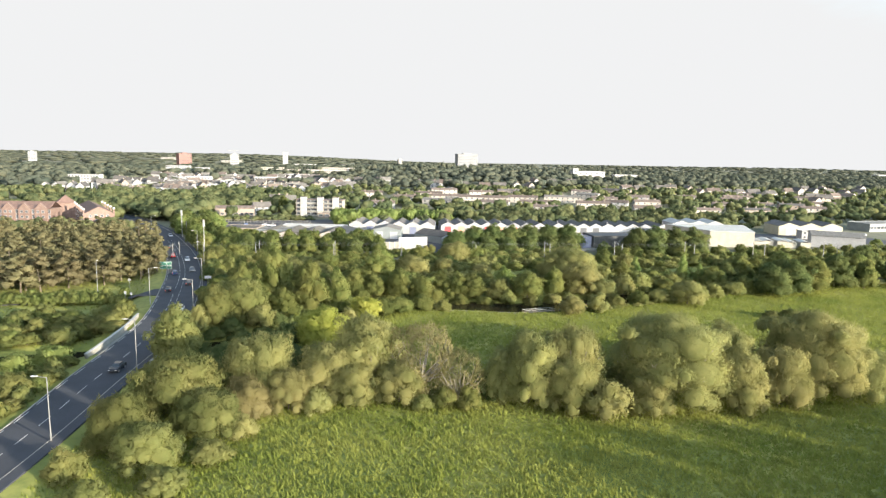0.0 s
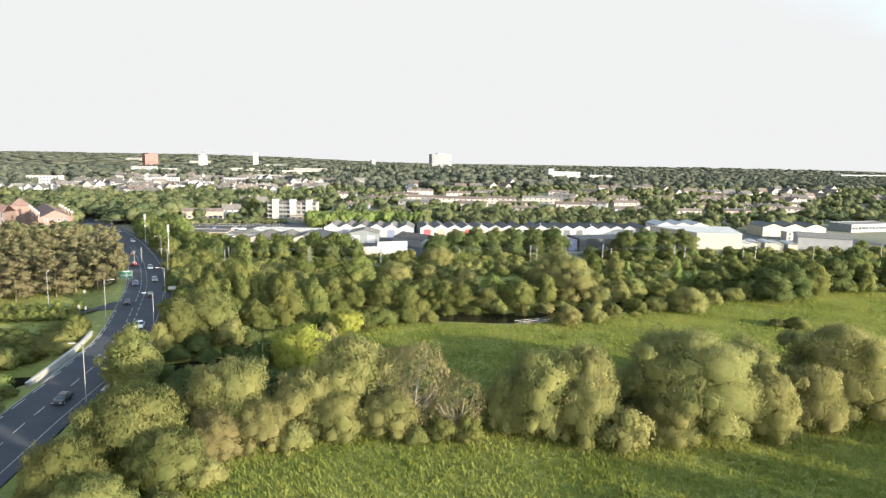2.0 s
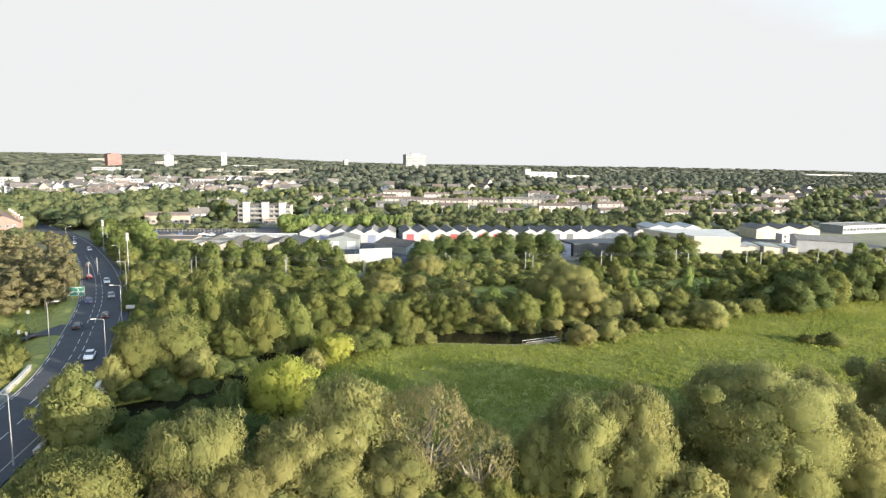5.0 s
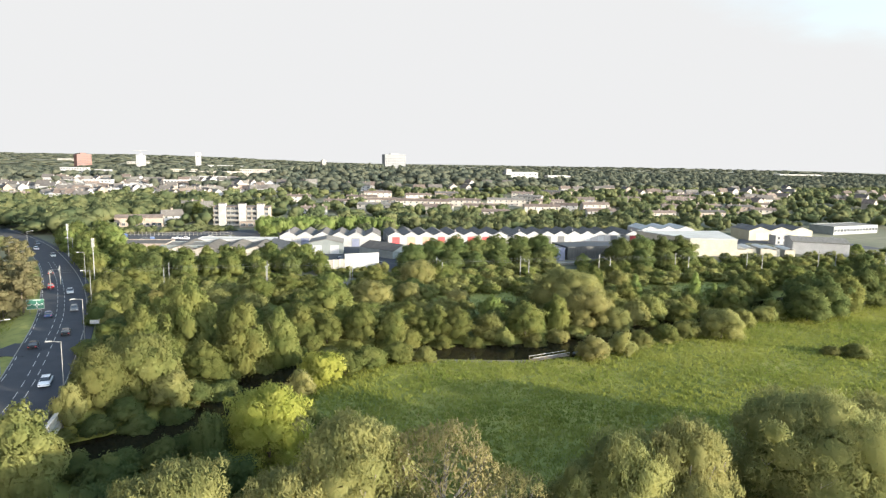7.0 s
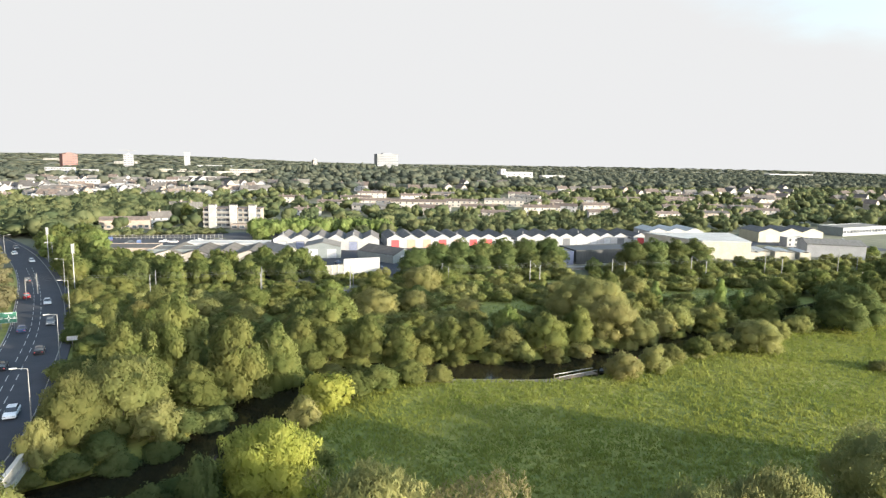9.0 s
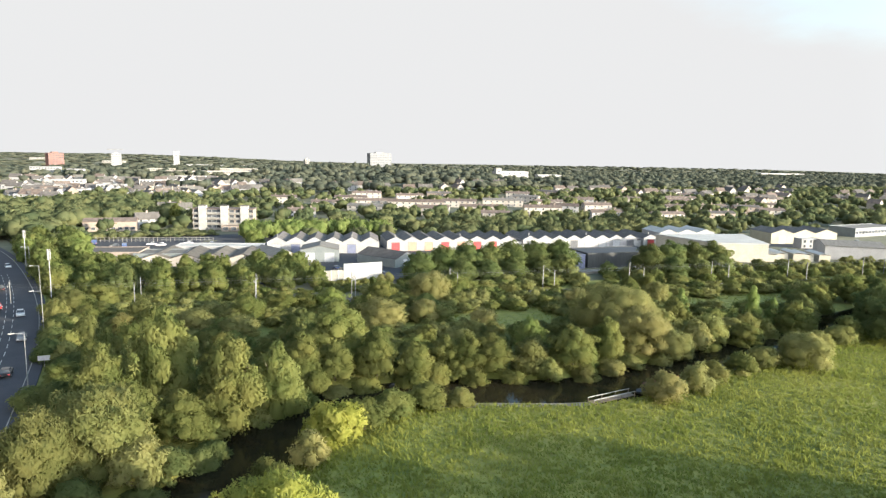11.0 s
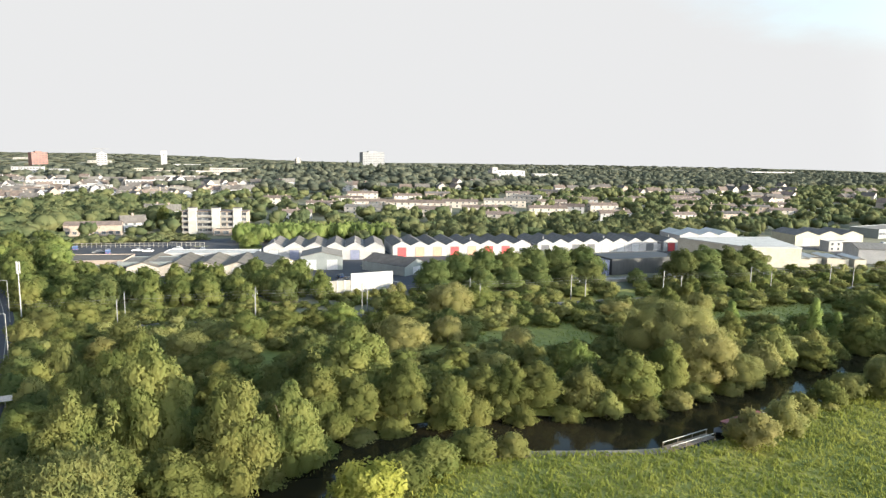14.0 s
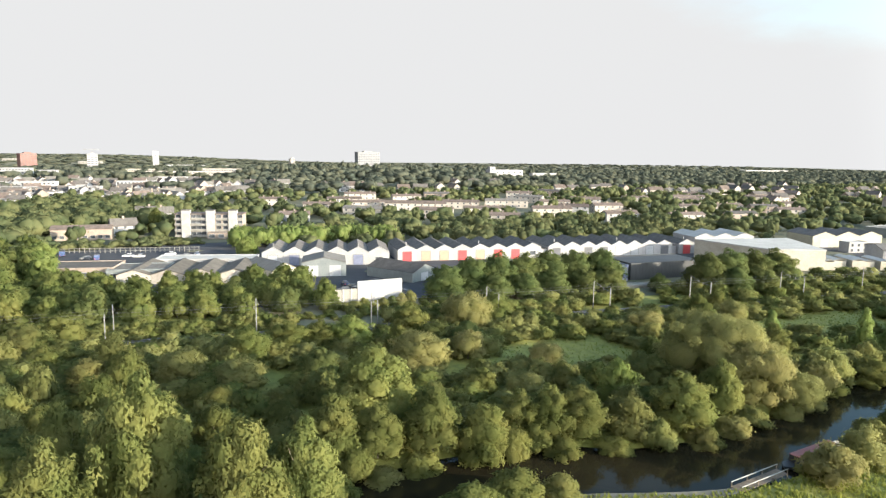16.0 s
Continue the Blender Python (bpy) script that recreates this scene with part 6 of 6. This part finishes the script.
# ---- street furniture and traffic ----
POLE = Shape().tube((0, 0, -0.3), (0, 0, 1.4), 0.14, 0.13, 8).tube((0, 0, 1.4), (0, 0, 10), 0.1, 0.07, 8).mesh("pole", M["steel"])
ARM = Shape().tube((0, 0, 9.95), (1.6, 0, 10.15), 0.05, 0.045, 6).mesh("arm", M["steel"])
HEADL = Shape().box(1.3, 2.2, -0.16, 0.16, 10.08, 10.24).mesh("lamp_head", M["pale"])
for y, off in ((103, 4.9), (131, 5.9), (167, 6.7), (200, 6.6), (237, 6.6), (275, 6.4), (318, 6.0), (185, -6.0), (350, -6.2), (76, 5.6)):
    p, r = along(y, off)
    lamp = thing("street_lamp", pose(p.x, p.y, p.z - 0.1, 0, 0, r + (180 if off > 0 else 0)), "grey steel street lamp on a tall tapered pole", "street lamp", "street lamps along the road")
    part("pole", POLE, lamp); part("arm", ARM, lamp); part("lamp_head", HEADL, lamp, "flat pale lamp head")


def car(x, y, z, turn, paint, label, van=False, group="traffic on the road"):
    root = thing("van" if van else "car", pose(x, y, z, 0, 0, turn), label, "van" if van else "car", group)
    L, W = (5.2, 1.95) if van else (4.3, 1.76)
    prof = ([(-L / 2, 0.35), (L / 2, 0.35), (L / 2, 0.95), (L / 2 - 0.5, 1.15), (L / 2 - 1.3, 2.0), (-L / 2 + 0.1, 2.1), (-L / 2, 1.6)] if van else
            [(-L / 2, 0.32), (L / 2, 0.32), (L / 2, 0.68), (L / 2 - 0.25, 0.82), (L / 2 - 1.15, 0.92), (-L / 2 + 0.65, 0.95), (-L / 2, 0.88)])
    n = len(prof)
    bm = bmesh.new()
    a = [bm.verts.new((-W / 2, p[0], p[1])) for p in prof]
    b = [bm.verts.new((W / 2, p[0], p[1])) for p in prof]
    bm.faces.new(a); bm.faces.new(b[::-1])
    for i in range(n):
        bm.faces.new((a[i], b[i], b[(i + 1) % n], a[(i + 1) % n]))
    bmesh.ops.recalc_face_normals(bm, faces=bm.faces)
    bmesh.ops.bevel(bm, geom=list(bm.edges), offset=0.06, segments=2, affect="EDGES")
    me = bpy.data.meshes.new("body"); bm.to_mesh(me); bm.free()
    me.materials.append(M[paint])
    part("body", me, root)
    if not van:
        c = Shape()
        c.add([(-0.78, -1.65, 0.93), (0.78, -1.65, 0.93), (0.78, 0.95, 0.9), (-0.78, 0.95, 0.9), (-0.62, -1.2, 1.4), (0.62, -1.2, 1.4), (0.62, 0.25, 1.42), (-0.62, 0.25, 1.42)],
              [(0, 1, 5, 4), (1, 2, 6, 5), (2, 3, 7, 6), (3, 0, 4, 7)])
        part("glazing", c.mesh("glazing", M["glass"]), root, "dark glass all round")
        part("roof", Shape().box(-0.64, 0.64, -1.22, 0.27, 1.385, 1.45).mesh("roof", M[paint]), root)
    else:
        part("windscreen", Shape().add([(-0.8, L / 2 - 0.52, 1.2), (0.8, L / 2 - 0.52, 1.2), (0.75, L / 2 - 1.22, 1.95), (-0.75, L / 2 - 1.22, 1.95)], [(0, 1, 2, 3)]).mesh("windscreen", M["glass"]), root, at=pose(0, 0.03, 0.03))
    for sx in (-1, 1):
        for sy in (-1, 1):
            wo = part("wheel", Shape().tube((-0.11, 0, 0), (0.11, 0, 0), 0.33, 0.33, 14).mesh("wheel", M["rubber"]), root, at=pose(sx * (W / 2 - 0.1), sy * L * 0.3, 0.33))
            part("rim", Shape().tube((-0.125, 0, 0), (0.125, 0, 0), 0.2, 0.2, 10).mesh("rim", M["rim"]), wo)
        part("headlight", Shape().box(sx * 0.62 - 0.18, sx * 0.62 + 0.18, L / 2 - 0.06, L / 2 + 0.015, 0.58, 0.7).mesh("headlight", M["pale"]), root, "clear headlight")
        part("tail_light", Shape().box(sx * 0.65 - 0.14, sx * 0.65 + 0.14, -L / 2 - 0.015, -L / 2 + 0.05, 0.62, 0.78).mesh("tail_light", M["door_red"]), root, "red tail light")
    return root


for y, off, paint, flip, word in ((176, 2.4, "car_white", 1, "white"), (202, -2.9, "car_black", 0, "black"), (211, 2.2, "car_black", 0, "black"), (236, 2.6, "car_grey", 1, "dark grey"), (261, 1.8, "car_silver", 1, "silver"), (272, -3.0, "car_red", 0, "red"),
                                  (344, 1.6, "car_silver", 1, "silver"), (369, -1.6, "car_white", 0, "white"), (131, 2.2, "car_black", 1, "black"), (231, -2.8, "car_blue", 0, "dark blue"), (300, -2.4, "car_black", 0, "black"), (386, 1.4, "car_grey", 1, "grey")):
    p, r = along(y, off)
    p2, _ = along(y + 2, off)
    car(p.x, p.y, p.z, r + 180 * flip, paint, f"{word} hatchback car on the road")
pk = random.Random(9)
for k in range(9):
    x, y = -22 + 7.2 * k + pk.uniform(-3, 3), 404 - 0.14 * (7.2 * k) + pk.uniform(-8, 6)
    v = pk.random() < 0.3
    c = pk.choice(("car_white", "car_silver", "car_black", "car_grey", "car_blue"))
    car(x, y, lz(x, y), pk.choice((0, 90, 75, -100)), c, f"{c[4:]} {'van' if v else 'car'} parked in the yard", van=v, group="parked cars on the estate")
for x, y, c in ((268, 254, "car_red"), (284, 262, "car_white"), (75, 306, "car_white"), (80, 312, "car_grey"), (70, 312, "car_blue"), (345, 300, "car_white"), (352, 303, "car_silver"), (338, 306, "car_black")):
    car(x, y, 0.13, pk.uniform(0, 180), c, f"{c[4:]} car parked on the estate", group="parked cars on the estate")

# scrap yard behind the white wall: old cars and skips
for k in range(16):
    x, y = 56 + 5.2 * (k % 6) + pk.uniform(-1.2, 1.2), 292 + 5.5 * (k // 6) + pk.uniform(-1.2, 1.2)
    c = pk.choice(("car_black", "car_grey", "car_blue", "car_black", "car_white"))
    car(x, y, 0.13, pk.uniform(0, 180), c, f"old {c[4:]} car standing in the scrap yard", group="cars in the scrap yard")
for x, y, mt, word in ((62, 289.5, "sign_yellow", "yellow"), (70, 306, "steel", "grey"), (76, 290.5, "maroon", "rusty red")):
    sk = thing("skip", pose(x, y, 0.13, 0, 0, pk.uniform(0, 90)), f"{word} steel waste skip in the scrap yard", "skip")
    part("body", Shape().add([(-1.2, -0.8, 0), (1.2, -0.8, 0), (1.2, 0.8, 0), (-1.2, 0.8, 0), (-1.8, -0.9, 1.3), (1.8, -0.9, 1.3), (1.8, 0.9, 1.3), (-1.8, 0.9, 1.3)], [(3, 2, 1, 0), (0, 1, 5, 4), (1, 2, 6, 5), (2, 3, 7, 6), (3, 0, 4, 7)]).mesh("body", M[mt]), sk)
    part("load", Shape().add([(-1.6, -0.8, 1.0), (1.6, -0.8, 1.0), (1.6, 0.8, 1.0), (-1.6, 0.8, 1.0), (0.2, 0, 1.6)], [(0, 1, 4), (1, 2, 4), (2, 3, 4), (3, 0, 4)]).mesh("load", M["dark_wood"]), sk, "heap of scrap")

# green direction sign with a roundabout drawn on it
sg = thing("direction_sign", Matrix.LocRotScale((-26.4, 234, lz(-26.4, 234)), None, (0.74, 0.74, 0.74)), "green direction sign with a white roundabout diagram on two posts", "road sign")
part("panel", Shape().box(-2.6, 2.6, -0.05, 0.05, 2.0, 5.4).mesh("panel", M["sign_green"]), sg)
for x in (-1.7, 1.7):
    part("post", Shape().tube((x, 0.1, -0.3), (x, 0.1, 5.3), 0.08, 0.08, 8).mesh("post", M["steel"]), sg)
part("border", Shape().box(-2.55, 2.55, -0.07, -0.05, 5.25, 5.33).box(-2.55, 2.55, -0.07, -0.05, 2.07, 2.15).box(-2.55, -2.47, -0.07, -0.05, 2.15, 5.25).box(2.47, 2.55, -0.07, -0.05, 2.15, 5.25).mesh("border", M["paint"]), sg)
dia = Shape().box(0.32, 0.58, -0.07, -0.05, 2.4, 3.1).box(0.35, 0.55, -0.07, -0.05, 3.9, 4.6).box(-0.6, 0.0, -0.07, -0.05, 3.4, 3.6).box(0.9, 1.5, -0.07, -0.05, 3.4, 3.6)
for k in range(12):
    a0, a1 = 2 * math.pi * k / 12, 2 * math.pi * (k + 1) / 12
    dia.add([(0.45 + math.cos(q) * rr, yy, 3.5 + math.sin(q) * rr) for yy in (-0.07, -0.05) for q, rr in ((a0, 0.3), (a1, 0.3), (a1, 0.46), (a0, 0.46))], [(3, 2, 1, 0), (4, 5, 6, 7)])
part("diagram", dia.mesh("diagram", M["paint"]), sg, "white roundabout diagram")
bars = Shape()
for x0, x1, z in ((-2.2, -0.9, 3.65), (-2.2, -1.2, 3.25), (1.6, 2.35, 3.65), (-0.6, 1.6, 4.95), (1.6, 2.3, 3.25)):
    bars.box(x0, x1, -0.07, -0.05, z, z + 0.2)
part("lettering", bars.mesh("lettering", M["paint"]), sg, "unreadable white lettering")

for x, y, w, h, z0, mt, nm, lab in ((-37.6, 112.5, 1.0, 1.0, 1.9, "sign_yellow", "yellow_sign", "small yellow roadside sign on a post"), (-36.6, 109.5, 1.3, 0.9, 1.2, "white", "white_sign", "white roadside sign on two posts"), (-33.2, 200.0, 0.6, 0.9, 2.6, "pale", "white_sign", "white roadside sign on a post"), (-31.4, 198.5, 0.5, 0.8, 1.8, "pale", "white_sign", "white roadside sign on a post"), (-11.6, 214, 2.0, 0.9, 1.4, "white", "white_sign", "wide white sign back beside the road"), (-12.2, 250, 2.0, 0.9, 1.4, "white", "white_sign", "wide white sign back beside the road")):
    s = thing(nm, pose(x, y, lz(x, y), 0, 0, 0), lab, "road sign")
    part("panel", Shape().box(-w / 2, w / 2, -0.03, 0.03, z0, z0 + h).mesh("panel", M[mt]), s)
    part("post", Shape().tube((0, 0.06, -0.4), (0, 0.06, z0 + h * 0.9), 0.05, 0.05, 8).mesh("post", M["steel"]), s)

mast = thing("mast", pose(-16.6, 271.5, lz(-16.6, 271.5)), "tall white telecom mast with splayed antenna panels", "mast")
part("pole", Shape().tube((0, 0, -0.5), (0, 0, 14.6), 0.15, 0.1, 10).mesh("pole", M["white"]), mast)
for k in range(3):
    a = 0.4 + 2.094 * k
    part("antenna", Shape().box(-0.16, 0.16, -0.09, 0.09, 12.2, 14.9).mesh("antenna", M["pale"]), mast, "pale antenna panel", at=pose(0.34 * math.cos(a), 0.34 * math.sin(a), 0, 0, 0, math.degrees(a) + 90))
part("collar", Shape().tube((0, 0, 12.6), (0, 0, 12.8), 0.4, 0.4, 10).tube((0, 0, 14.2), (0, 0, 14.4), 0.4, 0.4, 10).mesh("collar", M["steel"]), mast)
copy_thing(mast, pose(-31.8, 341, lz(-31.8, 341) - 1.6))

# pale post-and-rail fence at the back of the yard
fence = thing("fence", pose(-22, 416, lz(-22, 416), 0, 0, -14.2), "pale post fence along the back of the yard", "fence")
post_me = Shape().box(-0.08, 0.08, -0.08, 0.08, -0.4, 2.2).mesh("post", M["concrete"])
for k in range(32):
    part("post", post_me, fence, at=pose(1.9 * k, 0, 0))
for z in (0.8, 1.9):
    part("rail", Shape().box(0, 59, 0.09, 0.16, z, z + 0.12).mesh("rail", M["concrete"]), fence)
far_lamp = thing("street_lamp", pose(-44, 217, lz(-44, 217), 0, 0, 90), "grey steel street lamp behind the hedge", "street lamp", "street lamps along the road")
part("pole", POLE, far_lamp); part("arm", ARM, far_lamp); part("lamp_head", HEADL, far_lamp, "flat pale lamp head")
disc = thing("round_sign", pose(-36, 223, lz(-36, 223)), "round grey sign on a thin post", "road sign")
part("panel", Shape().tube((0, -0.03, 3.0), (0, 0.03, 3.0), 0.45, 0.45, 16).mesh("panel", M["steel"]), disc)
part("post", Shape().tube((0, 0.07, -0.4), (0, 0.07, 3.3), 0.05, 0.05, 8).mesh("post", M["steel"]), disc)

# ---- railway ----
def rail_y(x):
    return 268.5 - 0.155 * x


RL = [Vector((x, rail_y(x), 0.35)) for x in range(-60, 420, 12)]
bed = tagged(new("railway", strip("railway", RL, (-3.9, 3.9), M["ballast"], thick=1.2)), "ballasted double railway track on a low bank", "railway", kind="structure")
for off in (-2.6, -1.16, 1.16, 2.6):
    part("rail", strip("rail", RL, (off - 0.04, off + 0.04), M["steel"], lift=0.16, thick=0.15), bed)
mast_me = Shape().box(-0.1, 0.1, -0.1, 0.1, -0.6, 7.6).mesh("post", M["steel"])
arm_me = Shape().tube((0, 0, 6.6), (0, -3.0, 6.9), 0.05, 0.05, 5).tube((0, 0, 7.9), (0, -3.0, 6.9), 0.04, 0.04, 5).mesh("arm", M["steel"])
cap_me = Shape().tube((0, -2.9, 6.6), (0, -2.9, 7.1), 0.07, 0.07, 6).mesh("insulator", M["pale"])
for x in (-28, 3, 33, 60, 90, 121, 152, 184, 216, 250, 284):
    for s in (-1, 1):
        m = thing("catenary_mast", pose(x + (1.5 if s > 0 else 0), rail_y(x) + s * 4.3, 0.5, 0, 0, 0 if s > 0 else 180), "grey steel railway catenary mast with a bracket arm", "catenary mast", "masts along the railway")
        part("post", mast_me, m); part("arm", arm_me, m); part("insulator", cap_me, m)
def cable(pts, r, n=4):
    """One unbroken thin tube along a line of points."""
    v, f = [], []
    for x, y, z in pts:
        v += [(x, y + r * math.cos(2 * math.pi * k / n), z + r * math.sin(2 * math.pi * k / n)) for k in range(n)]
    for i in range(len(pts) - 1):
        f += [(n * i + k, n * i + (k + 1) % n, n * i + n + (k + 1) % n, n * i + n + k) for k in range(n)]
    return v, f


for off, z in ((-1.5, 7.0), (-1.5, 8.0), (1.5, 7.0), (1.5, 8.0)):
    xs = [-28, 3, 33, 60, 90, 121, 152, 184, 216, 250, 284]
    sag = 0.45 if z > 7.5 else 0.06
    pts = []
    for a, b in zip(xs, xs[1:]):
        for k in range(5):
            x = a + (b - a) * k / 5
            pts.append((x, rail_y(x) + off, z - sag * 4 * (k / 5) * (1 - k / 5)))
    tagged(new("overhead_wire", mesh_of("overhead_wire", *cable(pts, 0.011), M["steel"])), "thin grey overhead railway wire", "wire", "overhead wires")

# ---- riverside ----
tp = [Vector((50, 177.2, 0.0)), Vector((58.5, 174.8, 0)), Vector((66, 171.6, 0)), Vector((72, 169.4, 0)), Vector((77, 168.0, 0))]
tps = spline([tuple(p) for p in tp], 2)
for p in tps:
    p.z = lz(p.x, p.y) + 0.06
tagged(new("towpath", strip("towpath", tps, (-0.75, 0.75), M["track"], thick=0.3)), "pale bare earth towpath along the bank", "path", kind="structure")
stage = thing("landing_stage", pose(77, 167.4, 0, 0, 0, 5), "timber landing stage with pale handrails over the water", "landing stage")
for k in range(10):
    part("plank", Shape().box(0.04 + 1.0 * k, 0.98 + 1.0 * k, 0, 1.7, 0.02, 0.1).mesh("plank", M["dark_wood"]), stage)
for yy in (0.06, 1.64):
    part("handrail", Shape().box(0, 10, yy - 0.045, yy + 0.045, 0.75, 0.84).mesh("handrail", M["pale"]), stage, "pale painted handrail")
    for k in range(4):
        part("post", Shape().box(0.05 + 3.25 * k, 0.15 + 3.25 * k, yy - 0.05, yy + 0.05, -1.6, 0.75).mesh("post", M["dark_wood"]), stage)
boat = thing("narrowboat", pose(96.2, 171.0, -1.05, 0, 0, 4), "moored narrowboat with a dark hull and brownish red roof", "narrowboat")
hv = []
for z, k in ((-0.3, 0.86), (0.75, 1.0)):
    hv += [(-7.2 * k, 0, z), (-6.0, -1.0 * k, z), (5.6, -1.05 * k, z), (7.0 * k, -0.5 * k, z), (7.0 * k, 0.5 * k, z), (5.6, 1.05 * k, z), (-6.0, 1.0 * k, z)]
part("hull", mesh_of("hull", hv, [tuple(range(6, -1, -1)), tuple(range(7, 14))] + [(i, (i + 1) % 7, 7 + (i + 1) % 7, 7 + i) for i in range(7)], M["hull"]), boat)
cab = part("cabin", Shape().add([(-4.8, -0.9, 0.752), (4.6, -0.9, 0.752), (4.6, 0.9, 0.752), (-4.8, 0.9, 0.752), (-4.7, -0.75, 1.75), (4.5, -0.75, 1.75), (4.5, 0.75, 1.75), (-4.7, 0.75, 1.75)], [(0, 1, 5, 4), (1, 2, 6, 5), (2, 3, 7, 6), (3, 0, 4, 7), (4, 5, 6, 7)]).mesh("cabin", M["hull"]), boat)
part("roof", Shape().box(-4.85, 4.65, -0.82, 0.82, 1.755, 1.82).mesh("roof", M["maroon"]), boat, "brownish red cabin roof")
for k in range(6):
    part("porthole", Shape().box(-3.9 + 1.5 * k, -3.2 + 1.5 * k, -0.89, -0.80, 1.15, 1.5).mesh("porthole", M["glass"]), cab)
part("cratch_cover", Shape().gable(-0.8, 0.8, -0.8, 0.8, 0.76, 1.3, 0.5).mesh("cratch_cover", M["pale"]), boat, "pale canvas bow cover", at=pose(5.5, 0, 0, 0, 0, 90))
